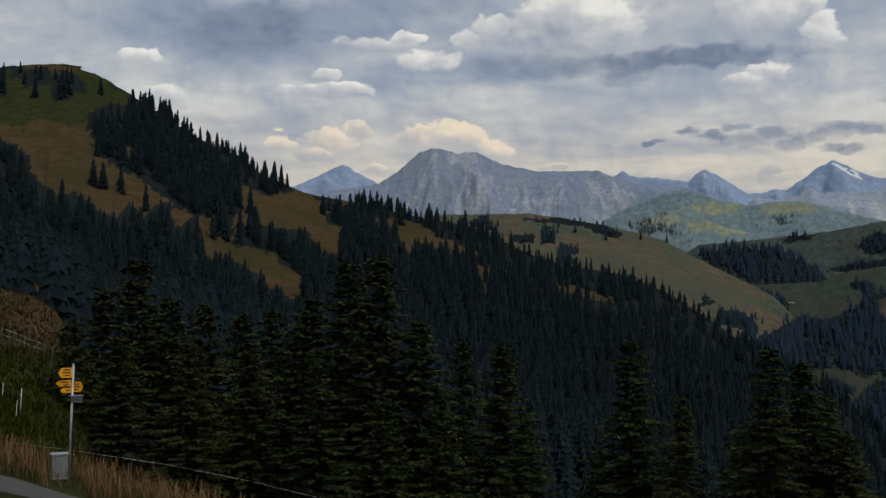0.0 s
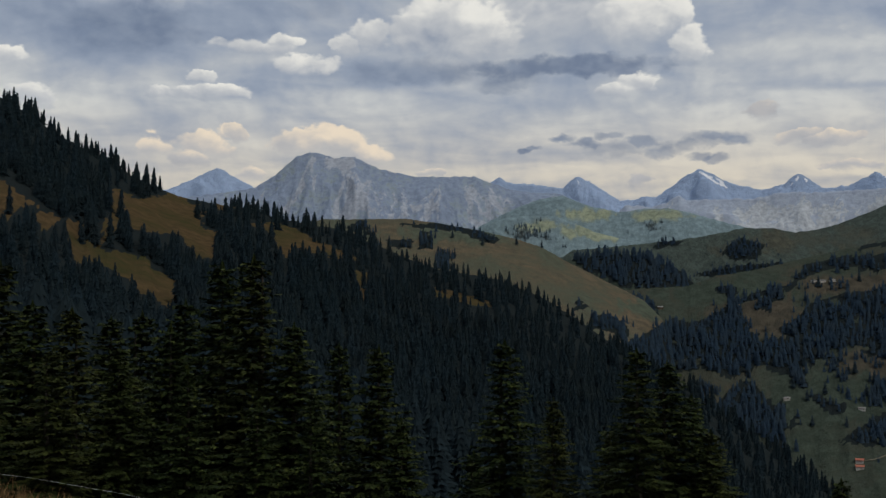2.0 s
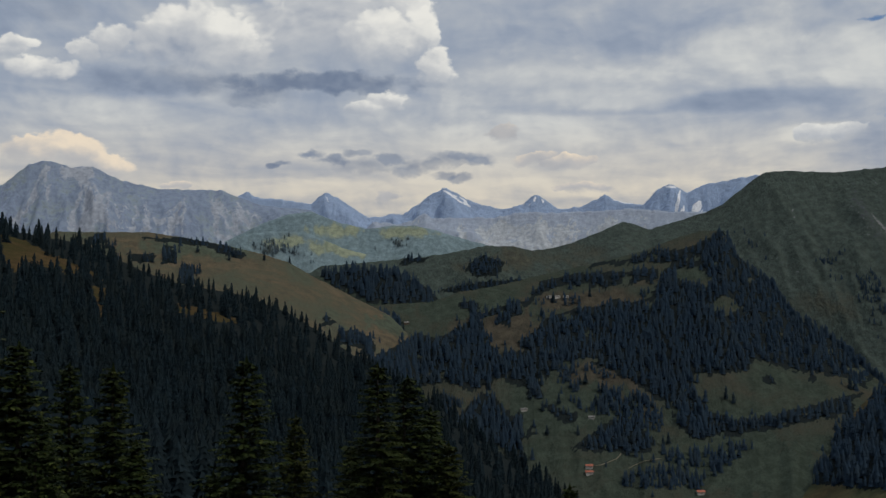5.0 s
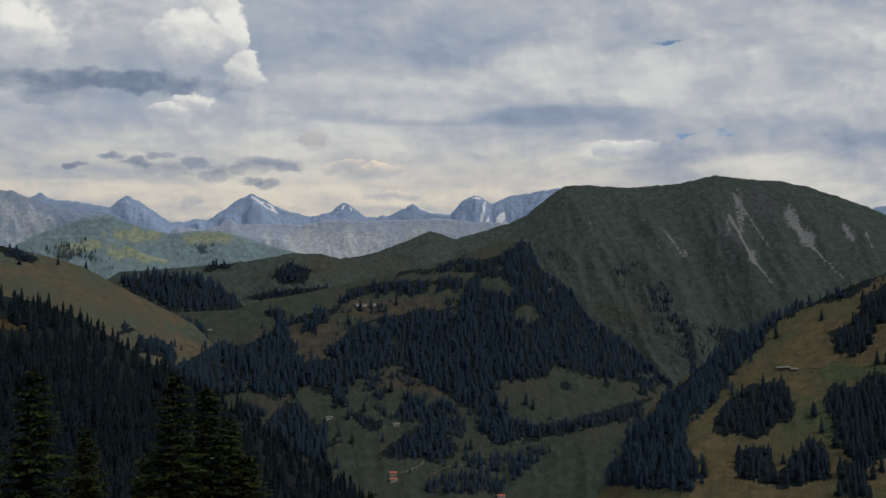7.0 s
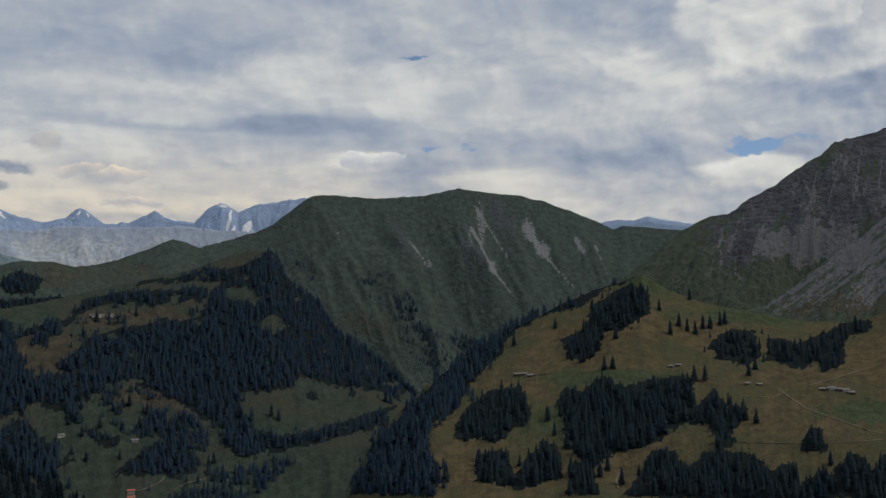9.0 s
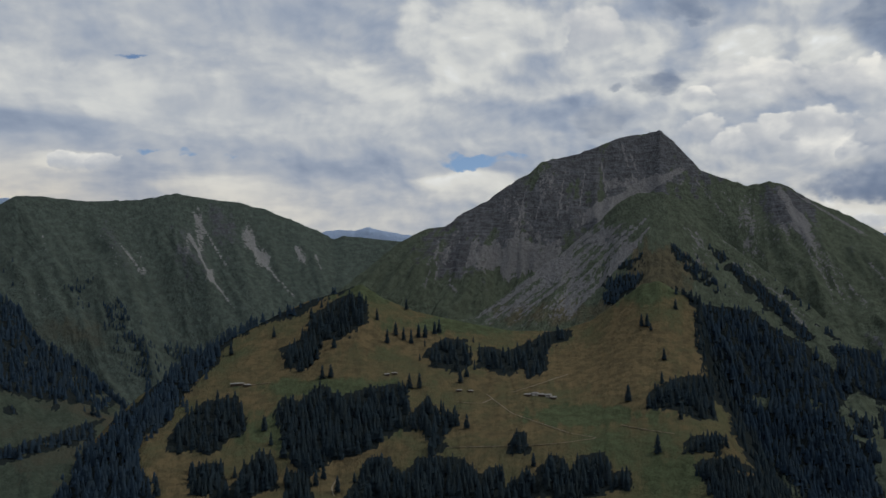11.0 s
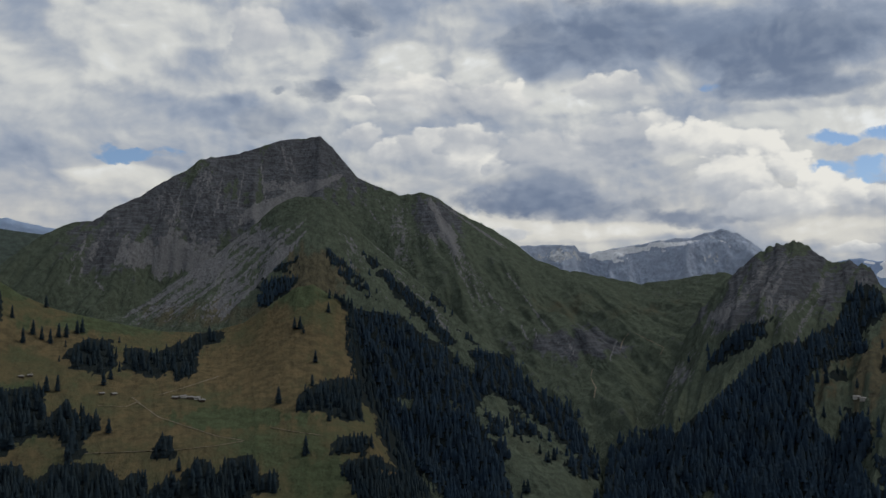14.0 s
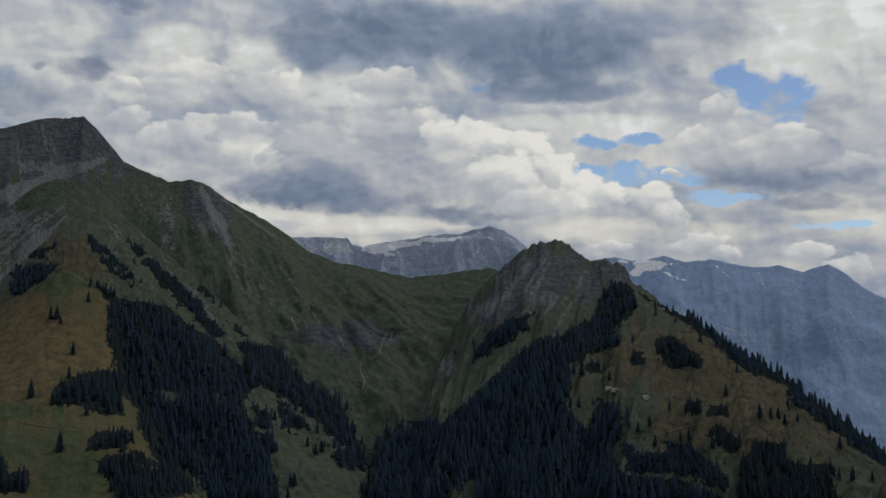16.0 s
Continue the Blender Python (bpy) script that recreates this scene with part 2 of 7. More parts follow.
DECK_MORE = [
    ((56.79, 13.60), 2.92, 1.60, 0.00, 0.80),
    ((59.34, 14.72), 1.46, 1.92, 0.00, 0.92),
    ((61.77, 14.46), 1.28, 1.63, 0.00, 0.90),
    ((43.06, 13.10), 6.41, 1.46, 0.00, 0.78),
    ((34.41, 12.87), 6.41, 1.05, 0.00, 0.64),
    ((50.65, 12.81), 1.75, 1.75, 0.00, 0.56),
    ((25.71, 9.73), 4.66, 0.87, 0.00, 0.66),
    ((53.50, 9.42), 4.66, 0.87, 0.00, 0.40),
    ((41.55, 15.79), 5.83, 1.17, 0.00, 0.54),
    ((31.35, 16.34), 5.25, 1.17, 0.00, 0.36),
    ((58.04, 15.84), 1.05, 2.62, 0.00, 0.80),
    ((61.12, 16.18), 1.92, 1.75, 0.00, 0.70),
    ((64.85, 16.48), 1.75, 1.46, 0.00, 0.62),
    ((67.64, 15.85), 1.75, 2.04, 0.00, 0.78),
    ((70.09, 14.01), 1.17, 1.75, 0.00, 0.80),
    ((75.27, 13.80), 2.04, 1.75, 0.00, 0.85),
]
DECK_MORE += [
    ((64.82, 14.12), 2.62, 0.87, 0.00, 0.42),
    ((78.24, 13.04), 2.62, 0.87, 0.00, 0.30),
    ((79.73, 13.81), 1.75, 1.17, 0.00, 0.80),
    ((62.91, 7.81), 4.08, 0.87, 0.00, 0.70),
    ((80.90, 5.71), 2.62, 0.35, 0.00, 0.90),
    ((49.45, 11.76), 7.29, 1.75, 0.00, 0.54),
    ((68.44, 14.54), 2.33, 2.04, 0.00, 0.65),
    ((109.70, 14.60), 3.50, 2.33, 0.00, 0.92),
    ((98.33, 10.40), 2.62, 0.70, 0.00, 0.85),
    ((110.32, 5.50), 2.62, 1.17, 0.00, 0.70),
    ((82.47, 5.68), 3.50, 0.47, 0.00, 0.90),
    ((86.72, 5.59), 4.08, 0.35, 0.00, 0.92),
    ((99.79, 5.12), 4.08, 0.70, 0.00, 0.85),
    ((101.95, 13.96), 1.75, 1.17, 0.00, 0.55),
]
DECK += DECK_MORE
HOLES = [  # blue gaps: azimuth and elevation, half width, half height in degrees
    ((107.83, 11.49), 2.04, 1.69),
    ((105.16, 12.93), 1.17, 0.70),
    ((99.08, 9.93), 1.92, 0.38),
    ((100.11, 8.06), 3.35, 0.58),
    ((104.06, 6.84), 1.75, 0.41),
    ((106.20, 6.93), 1.75, 0.23),
    ((91.75, 12.57), 0.58, 0.41),
    ((109.51, 5.24), 2.33, 0.23),
    ((60.90, 9.39), 1.81, 0.26),
    ((44.84, 9.70), 1.81, 0.17),
    ((42.77, 14.71), 0.64, 0.20),
    ((45.01, 9.77), 2.33, 0.23),
    ((61.39, 9.63), 1.92, 0.26),
]
DARKS = [  # shaded cloud bases, with their depth
    ((13.40, 12.58), 5.83, 0.58, 0.90),
    ((5.79, 12.47), 5.25, 0.76, 0.55),
    ((10.02, 11.82), 2.33, 0.47, 0.50),
    ((11.11, 8.26), 0.52, 0.23, 0.80),
    ((11.60, 8.38), 0.41, 0.20, 0.70),
    ((13.38, 8.86), 0.64, 0.26, 0.70),
    ((14.45, 8.50), 0.87, 0.32, 0.80),
    ((15.53, 8.92), 0.76, 0.26, 0.60),
    ((13.07, 8.80), 0.58, 0.23, 0.60),
    ((17.52, 8.59), 0.76, 0.29, 0.60),
    ((18.59, 8.03), 0.99, 0.35, 0.60),
    ((19.66, 8.26), 0.70, 0.26, 0.50),
    ((20.27, 7.70), 0.76, 0.29, 0.60),
    ((21.18, 7.44), 0.70, 0.26, 0.60),
    ((21.19, 8.65), 0.70, 0.23, 0.50),
    ((22.10, 8.45), 0.52, 0.20, 0.50),
]
DARKS += [
    ((-0.09, 15.64), 2.04, 0.87, 0.30),
    ((-9.70, 14.50), 4.08, 1.34, 0.75),
    ((15.41, 8.13), 1.46, 0.35, 0.30),
    ((21.05, 8.55), 1.75, 0.41, 0.50),
    ((17.42, 8.35), 2.62, 0.35, 0.40),
    ((72.92, 17.00), 2.68, 1.05, 0.90),
    ((82.68, 15.57), 1.92, 1.92, 0.55),
    ((85.89, 15.53), 2.62, 1.81, 0.75),
    ((71.30, 13.32), 0.82, 0.58, 0.60),
    ((68.83, 12.98), 0.47, 0.23, 0.50),
    ((81.52, 7.15), 3.21, 0.76, 0.85),
    ((85.39, 6.46), 3.50, 0.52, 0.75),
    ((78.52, 12.73), 2.04, 0.70, 0.35),
    ((95.30, 14.61), 7.00, 1.81, 0.90),
    ((86.63, 15.64), 3.79, 1.81, 0.60),
    ((73.68, 16.42), 2.16, 0.47, 0.80),
]
DARKS += [
    ((82.63, 15.23), 2.04, 1.46, 0.35),
    ((70.95, 13.10), 1.05, 0.64, 0.60),
    ((84.87, 6.87), 5.54, 0.76, 0.85),
    ((90.70, 6.13), 3.79, 0.47, 0.80),
    ((95.91, 12.68), 4.66, 0.70, 0.60),
    ((108.18, 7.76), 4.08, 0.70, 0.70),
    ((109.26, 6.54), 2.62, 0.38, 0.55),
    ((105.19, 15.21), 2.04, 1.17, 0.30),
    ((68.01, 11.45), 1.46, 0.87, 0.40),
    ((83.04, 8.11), 3.50, 1.17, 0.40),
]
HEAPS = [  # billows of heap clouds, from back to front: place, half width, half height, side of the light, brightness
    ((13.42, 15.53), 4.37, 2.33, 0.30, 0.86),
    ((15.28, 16.69), 4.37, 2.62, 0.50, 0.90),
    ((17.92, 16.66), 1.75, 1.60, 0.80, 1.00),
    ((18.98, 15.04), 1.52, 1.52, 0.90, 1.06),
    ((19.82, 13.46), 1.17, 1.17, 0.90, 1.04),
    ((16.82, 14.93), 2.33, 1.75, 0.60, 0.95),
    ((7.29, 14.41), 4.08, 2.33, 0.20, 0.78),
    ((5.93, 15.23), 2.33, 1.40, 0.10, 1.02),
    ((8.50, 14.82), 1.81, 1.28, 0.50, 1.00),
    ((4.59, 14.69), 1.40, 1.17, -0.10, 0.95),
    ((2.67, 14.15), 1.52, 0.99, -0.10, 0.92),
    ((1.36, 13.68), 0.99, 0.76, -0.30, 0.88),
    ((-0.78, 12.71), 2.10, 0.64, -0.10, 0.92),
    ((-3.86, 13.58), 2.68, 0.58, 0.20, 0.86),
    ((-2.01, 13.94), 1.05, 0.52, 0.50, 0.98),
    ((17.34, 11.60), 1.22, 0.64, 0.50, 0.94),
]
HEAPS += [
    ((15.85, 11.32), 1.34, 0.52, 0.20, 0.85),
    ((-5.45, 11.24), 2.27, 0.47, 0.20, 0.84),
    ((-6.40, 12.01), 0.87, 0.38, 0.20, 0.85),
    ((-15.94, 12.55), 1.22, 0.55, 0.00, 1.00),
    ((-14.82, 10.45), 1.34, 0.76, 0.20, 0.92),
    ((-5.93, 11.20), 2.68, 0.47, 0.30, 0.86),
    ((-8.54, 11.06), 0.76, 0.35, 0.00, 0.86),
    ((-6.23, 11.96), 0.73, 0.41, 0.20, 0.82),
    ((39.92, 9.19), 1.46, 0.58, 0.20, 0.80),
    ((41.31, 9.23), 0.93, 0.52, 0.40, 0.84),
    ((17.30, 11.76), 1.31, 0.58, 0.30, 0.86),
    ((76.09, 12.59), 3.79, 1.60, 0.40, 0.90),
    ((73.08, 12.34), 1.05, 0.70, 0.30, 1.04),
    ((79.95, 12.34), 3.21, 1.31, 0.40, 0.86),
    ((77.03, 10.15), 2.19, 0.99, 0.20, 0.92),
    ((79.11, 9.35), 2.33, 1.17, 0.70, 1.10),
]
HEAPS += [
    ((80.61, 9.10), 0.82, 0.70, 0.90, 1.00),
    ((86.96, 12.99), 2.62, 0.99, 0.20, 0.84),
    ((84.24, 9.34), 4.37, 1.75, 0.20, 0.70),
    ((87.91, 10.45), 3.21, 1.60, 0.30, 0.78),
    ((90.37, 10.17), 1.92, 1.05, 0.20, 1.08),
    ((92.38, 9.87), 1.81, 1.17, 0.40, 1.14),
    ((94.52, 9.64), 1.52, 1.11, 0.80, 1.16),
    ((93.14, 8.05), 2.33, 1.52, 0.40, 1.12),
    ((96.05, 8.42), 1.28, 1.05, 0.80, 1.18),
    ((97.56, 7.32), 1.52, 1.17, 0.80, 1.18),
    ((98.91, 6.88), 1.28, 0.99, 0.80, 1.15),
    ((95.28, 6.52), 2.92, 1.17, 0.40, 0.92),
    ((100.99, 6.91), 1.28, 0.93, 0.60, 1.14),
    ((102.22, 6.05), 0.99, 0.76, 0.70, 1.00),
    ((105.39, 9.38), 3.21, 2.04, -0.40, 0.72),
    ((104.41, 11.37), 1.22, 0.87, -0.50, 0.92),
]
HEAPS += [
    ((103.52, 9.80), 1.05, 0.99, -0.60, 0.90),
    ((108.08, 9.55), 2.04, 0.99, 0.40, 0.84),
    ((106.80, 8.65), 3.50, 1.34, -0.10, 0.66),
    ((110.92, 8.04), 2.04, 0.87, 0.20, 0.62),
    ((102.18, 8.22), 0.41, 0.20, 0.00, 0.95),
    ((103.45, 4.42), 2.10, 0.70, 0.30, 0.96),
    ((105.02, 3.93), 1.17, 0.58, 0.40, 0.90),
    ((108.93, 3.92), 1.52, 0.76, 0.30, 0.98),
    ((110.81, 3.26), 1.17, 0.64, 0.40, 0.94),
    ((98.89, 4.29), 1.17, 0.41, 0.20, 0.88),
    ((80.67, 5.35), 1.75, 0.47, 0.20, 0.86),
    ((73.38, 10.62), 1.34, 0.93, 0.20, 0.86),
    ((74.71, 9.73), 1.46, 0.76, 0.40, 0.86),
    ((76.66, 9.95), 1.92, 1.17, 0.30, 0.88),
    ((79.18, 10.35), 1.92, 0.99, 0.30, 0.86),
    ((67.49, 15.85), 1.75, 1.75, 0.30, 0.80),
]
WARM_HEAPS = [
    ((-1.30, 8.49), 1.34, 0.82, -0.20, 0.88),
    ((0.11, 8.89), 1.34, 0.99, 0.20, 1.12),
    ((1.40, 8.58), 1.46, 0.87, 0.40, 1.10),
    ((2.70, 8.02), 1.34, 0.64, 0.50, 1.04),
    ((-4.75, 9.09), 0.73, 0.52, 0.20, 1.02),
    ((-6.13, 8.28), 1.52, 0.87, 0.30, 1.02),
    ((-3.69, 6.74), 0.93, 0.58, 0.20, 0.90),
    ((5.95, 6.98), 0.58, 0.29, 0.00, 0.85),
    ((25.27, 8.54), 1.81, 0.47, -0.10, 0.86),
    ((27.05, 8.24), 1.52, 0.41, 0.20, 0.84),
    ((23.49, 9.97), 1.11, 0.58, 0.30, 0.80),
    ((27.91, 6.96), 1.75, 0.35, 0.00, 0.85),
    ((17.04, 6.47), 0.87, 0.41, 0.20, 0.82),
    ((-8.75, 8.22), 1.22, 0.76, 0.20, 1.06),
    ((-6.96, 7.60), 1.34, 0.58, 0.30, 0.90),
    ((-4.55, 9.08), 0.76, 0.52, 0.20, 0.88),
]
WARM_HEAPS += [
    ((-3.63, 6.84), 0.93, 0.41, 0.20, 0.90),
]
build_sky()
sun = new("sun", bpy.data.lights.new("sun", "SUN"))
sun.data.energy, sun.data.angle, sun.data.color = 1.5, radians(10), (1.0, 0.93, 0.82)
sun.matrix_world = look(deg_dir(SUN_AZ, SUN_EL) * 100, (0, 0, 0))
scene.view_settings.exposure = 0.0


# ---------------------------------------------------------------- numbers
def lattice(ix, iy, seed):
    h = (ix.astype(np.int64) * 374761393 + iy.astype(np.int64) * 668265263 + seed * 974711) & 0x7FFFFFFF
    h = ((h ^ (h >> 13)) * 1274126177) & 0x7FFFFFFF
    return ((h ^ (h >> 16)) & 0xFFFFFF) / float(0xFFFFFF)


def vnoise(x, y, seed=0):
    x, y = np.broadcast_arrays(np.asarray(x, float), np.asarray(y, float))
    ix, iy = np.floor(x), np.floor(y)
    u, v = x - ix, y - iy
    u, v = u * u * (3 - 2 * u), v * v * (3 - 2 * v)
    a, b = lattice(ix, iy, seed), lattice(ix + 1, iy, seed)
    c, d = lattice(ix, iy + 1, seed), lattice(ix + 1, iy + 1, seed)
    return (a * (1 - u) + b * u) * (1 - v) + (c * (1 - u) + d * u) * v


def fbm(x, y, octaves=5, seed=0, gain=0.5):
    total, amp, norm = 0.0, 1.0, 0.0
    for o in range(octaves):
        total = total + amp * (vnoise(x * 2 ** o, y * 2 ** o, seed + 17 * o) * 2 - 1)
        norm += amp
        amp *= gain
    return total / norm


def ridged(x, y, octaves=4, seed=0, gain=0.55):
    total, amp, norm = 0.0, 1.0, 0.0
    for o in range(octaves):
        total = total + amp * (1 - 2 * np.abs(vnoise(x * 2 ** o, y * 2 ** o, seed + 23 * o) * 2 - 1))
        norm += amp
        amp *= gain
    return total / norm


def keyed(pts, a):
    pts = sorted(pts)
    return np.interp(a, [p[0] for p in pts], [p[1] for p in pts])


def inside(poly, a, e):
    hit = np.zeros(np.shape(a), bool)
    for (x0, y0), (x1, y1) in zip(poly, poly[1:] + poly[:1]):
        if y0 == y1:
            continue
        hit ^= ((y0 > e) != (y1 > e)) & (a < (x1 - x0) * (e - y0) / (y1 - y0) + x0)
    return hit


def blur_mask(a, e, flow, v, ellipses, rag, seed):
    """Soft ragged patches, drawn out along the fall line: (azimuth, elevation), half width, half height, strength."""
    out = np.zeros(np.shape(a))
    n = 0.9 * fbm(flow * 2.0, v * 3.5, 5, seed, 0.6) + 0.5 * fbm(a * 4.0, e * 7.0, 4, seed + 1)
    for (ca, ce), ra, re, k in ellipses:
        d = np.sqrt(((a - ca) / ra) ** 2 + ((e - ce) / re) ** 2) + rag * n
        out = np.maximum(out, k * np.clip((1.25 - d) / 0.75, 0, 1))
    return out


def threads(a, e, runs, seed):
    """Streaks running down from a top to a foot: (azimuth, elevation) of both, half widths, strength, number of strands."""
    out = np.zeros(np.shape(a))
    for k, ((a0, e0), (a1, e1), w0, w1, strong, strands) in enumerate(runs):
        dx, dy = a1 - a0, e1 - e0
        ln = math.hypot(dx, dy)
        t = ((a - a0) * dx + (e - e0) * dy) / ln ** 2
        side = (-(a - a0) * dy + (e - e0) * dx) / ln + 0.25 * w1 * fbm(t * 4.0, t * 0 + k, 4, seed + k)
        q = side / (w0 + (w1 - w0) * np.clip(t, 0, 1))
        m = np.clip((1.0 - np.abs(q)) * 3, 0, 1) * np.clip(t * 9 + 0.3, 0, 1) * np.clip((1.15 - t + 0.3 * fbm(q * 2.0, t, 3, seed + 7)) * 4, 0, 1)
        if strands > 1:
            m = m * np.clip(0.25 + 1.5 * ridged(q * strands * 0.5, t * 1.4, 3, seed + 11 + k) + 0.5 * fbm(q * 3, t * 5, 4, seed + 13), 0, 1.2)
        out = np.maximum(out, strong * m)
    return out


def mesh_of(name, verts, faces, smooth=True):
    """A mesh from arrays: faces is (n, 3) or (n, 4)."""
    me = bpy.data.meshes.new(name)
    verts, faces = np.asarray(verts, np.float32), np.asarray(faces, np.int32)
    n, k = faces.shape
    me.vertices.add(len(verts))
    me.vertices.foreach_set("co", verts.ravel())
    me.loops.add(n * k)
    me.loops.foreach_set("vertex_index", faces.ravel())
    me.polygons.add(n)
    me.polygons.foreach_set("loop_start", np.arange(0, n * k, k, dtype=np.int32))
    me.polygons.foreach_set("loop_total", np.full(n, k, np.int32))
    me.polygons.foreach_set("use_smooth", np.full(n, smooth))
    me.update(calc_edges=True)
    return me


def grid_faces(rows, cols):
    i = np.arange(rows - 1)[:, None] * cols + np.arange(cols - 1)[None, :]
    return np.stack([i, i + 1, i + cols + 1, i + cols], -1).reshape(-1, 4)


def part(name, bm, material, parent, label=""):
    me = bpy.data.meshes.new(name)
    bm.to_mesh(me)
    bm.free()
    me.materials.append(material)
    ob = new(name, me)
    ob.parent = parent
    return tagged(ob, label)


# ---------------------------------------------------------------- materials
def shader(name, colour, rough=0.9, bump=None, metal=0.0, strength=0.5, distance=0.1, spec=0.2, upward=0.0):
    """colour: a function of the graph that gives a colour socket."""
    m = bpy.data.materials.new(name)
    m.use_nodes = True
    g = Graph(m.node_tree)
    col = colour(g)
    p = g.node("ShaderNodeBsdfPrincipled", {"Base Color": col, "Roughness": rough, "Metallic": metal, "Specular IOR Level": spec})
    if bump:
        b = g.node("ShaderNodeBump", {"Strength": strength, "Distance": distance, "Height": bump(g)})
        g.tree.links.new(b.outputs[0], p.inputs["Normal"])
    if upward:  # masses of small needles scatter light as one soft canopy
        n = g.node("ShaderNodeVectorMath", (g.node("ShaderNodeNewGeometry").outputs["Normal"], (0.0, 0.0, upward)), operation="ADD").outputs[0]
        g.tree.links.new(g.node("ShaderNodeVectorMath", (n,), operation="NORMALIZE").outputs[0], p.inputs["Normal"])
    g.node("ShaderNodeOutputMaterial", (p.outputs[0],))
    return m


def attr(g, name):
    n = g.node("ShaderNodeAttribute")
    n.attribute_name = name
    return n.outputs["Fac"]


def land_paint(name, green, dry, rock, scree, grain, bump=0.5, bedded=0.0, vary=1.0, slip=0.0):
    """Alpine ground: turf, dry turf, rock, scree and snow, mixed by the layers laid on the mesh. grain: metres of the coarse pattern."""
    def colour(g):
        at = g.node("ShaderNodeTexCoord").outputs["Object"]
        big = g.noise(at, 1.0 / grain, 6.0, 0.6, 0.4)
        mid = g.noise(at, 6.0 / grain, 6.0, 0.6)
        fine = g.noise(at, (30.0 if vary > 0.6 else 9.0) / grain, 4.0, 0.6)
        turf = g.mix(g.step(mid, 0.35, 0.68), green, [c * 1.45 for c in green])
        turf = g.mix(g.math("MULTIPLY", g.step(fine, 0.45, 0.75), 0.45), turf, [c * 0.5 for c in green])
        hay = g.mix(g.step(mid, 0.35, 0.65), dry, [dry[0] * 0.62, dry[1] * 0.66, dry[2] * 0.7])
        hay = g.mix(g.math("MULTIPLY", g.step(fine, 0.5, 0.75), 0.4), hay, [c * 0.55 for c in dry])
        d = g.math("ADD", attr(g, "dry"), g.math("MULTIPLY", g.math("SUBTRACT", big, 0.5), 1.1))
        c = g.mix(g.step(d, 0.25, 0.75), turf, hay)
        stone = g.mix(g.step(mid, 0.3, 0.7), rock, [v * (1 - 0.45 * vary) for v in rock])
        beds = g.node("ShaderNodeMapping", {"Vector": at, "Scale": (0.25, 0.25, 2.2)}).outputs[0]
        stone = g.mix(g.math("MULTIPLY", g.step(g.noise(beds, 9.0 / grain, 5.0, 0.6, 0.6), 0.46, 0.62), bedded), stone, [v * 1.5 for v in rock])
        stone = g.mix(g.math("MULTIPLY", g.step(fine, 0.5, 0.72), 0.5), stone, [v * (1 + 0.4 * vary) for v in rock])
        r = g.math("ADD", attr(g, "rock"), g.math("MULTIPLY", g.math("SUBTRACT", mid, 0.5), 0.9))
        c = g.mix(g.step(r, 0.38, 0.62), c, stone)
        pebbles = g.mix(g.step(fine, 0.3, 0.7), scree, [v * 0.7 for v in scree])
        ox, oy, oz = g.node("ShaderNodeSeparateXYZ", (at,)).outputs
        fall = g.xyz(g.math("ADD", ox, g.math("MULTIPLY", oz, slip)), oy, g.math("MULTIPLY", oz, 0.16))
        rill = g.noise(fall, 14.0 / grain, 5.0, 0.6, 0.5)
        s = g.math("ADD", attr(g, "scree"), g.math("MULTIPLY", g.math("SUBTRACT", mid, 0.5), 0.5))
        s = g.math("ADD", s, g.math("MULTIPLY", g.math("SUBTRACT", rill, 0.5), 1.7))
        c = g.mix(g.step(s, 0.40, 0.65), c, pebbles)
        w = g.math("ADD", attr(g, "snow"), g.math("MULTIPLY", g.math("SUBTRACT", mid, 0.5), 0.5))
        c = g.mix(g.step(w, 0.45, 0.6), c, (0.72, 0.74, 0.78))
        # near-black blue-green floor where woods stand, covering the gaps between trees
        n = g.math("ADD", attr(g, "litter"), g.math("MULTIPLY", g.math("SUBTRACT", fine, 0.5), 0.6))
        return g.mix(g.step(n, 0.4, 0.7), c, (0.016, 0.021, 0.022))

    def height(g):
        at = g.node("ShaderNodeTexCoord").outputs["Object"]
        return g.noise(at, 8.0 / grain, 8.0, 0.65)
    return shader(name, colour, 0.95, height, strength=bump, distance=grain * 0.12, spec=0.0)


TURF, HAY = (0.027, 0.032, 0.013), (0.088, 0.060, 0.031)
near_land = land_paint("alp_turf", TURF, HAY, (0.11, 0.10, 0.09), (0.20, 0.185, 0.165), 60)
# turf and rock beyond the home slope carry a painted blue tint of haze
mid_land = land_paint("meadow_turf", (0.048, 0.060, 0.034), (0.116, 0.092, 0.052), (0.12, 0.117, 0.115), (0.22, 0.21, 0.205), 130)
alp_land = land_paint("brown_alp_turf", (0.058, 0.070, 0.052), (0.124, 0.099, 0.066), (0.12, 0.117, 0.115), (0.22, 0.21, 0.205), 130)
valley_land = land_paint("valley_turf_with_haze", (0.036, 0.047, 0.037), (0.076, 0.067, 0.050), (0.10, 0.105, 0.115), (0.18, 0.18, 0.185), 130)
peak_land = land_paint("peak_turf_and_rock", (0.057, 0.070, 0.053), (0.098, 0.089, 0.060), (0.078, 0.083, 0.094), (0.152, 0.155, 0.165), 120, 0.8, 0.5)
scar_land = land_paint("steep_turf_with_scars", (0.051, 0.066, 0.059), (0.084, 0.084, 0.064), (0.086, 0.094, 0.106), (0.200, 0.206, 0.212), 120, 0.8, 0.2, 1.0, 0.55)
# massif stone: pale blue distance haze is mixed into its colours
massif_land = land_paint("limestone_with_haze", (0.22, 0.265, 0.30), (0.29, 0.30, 0.28), (0.220, 0.272, 0.37), (0.35, 0.385, 0.45), 150, 0.45, 0.0, 0.5)
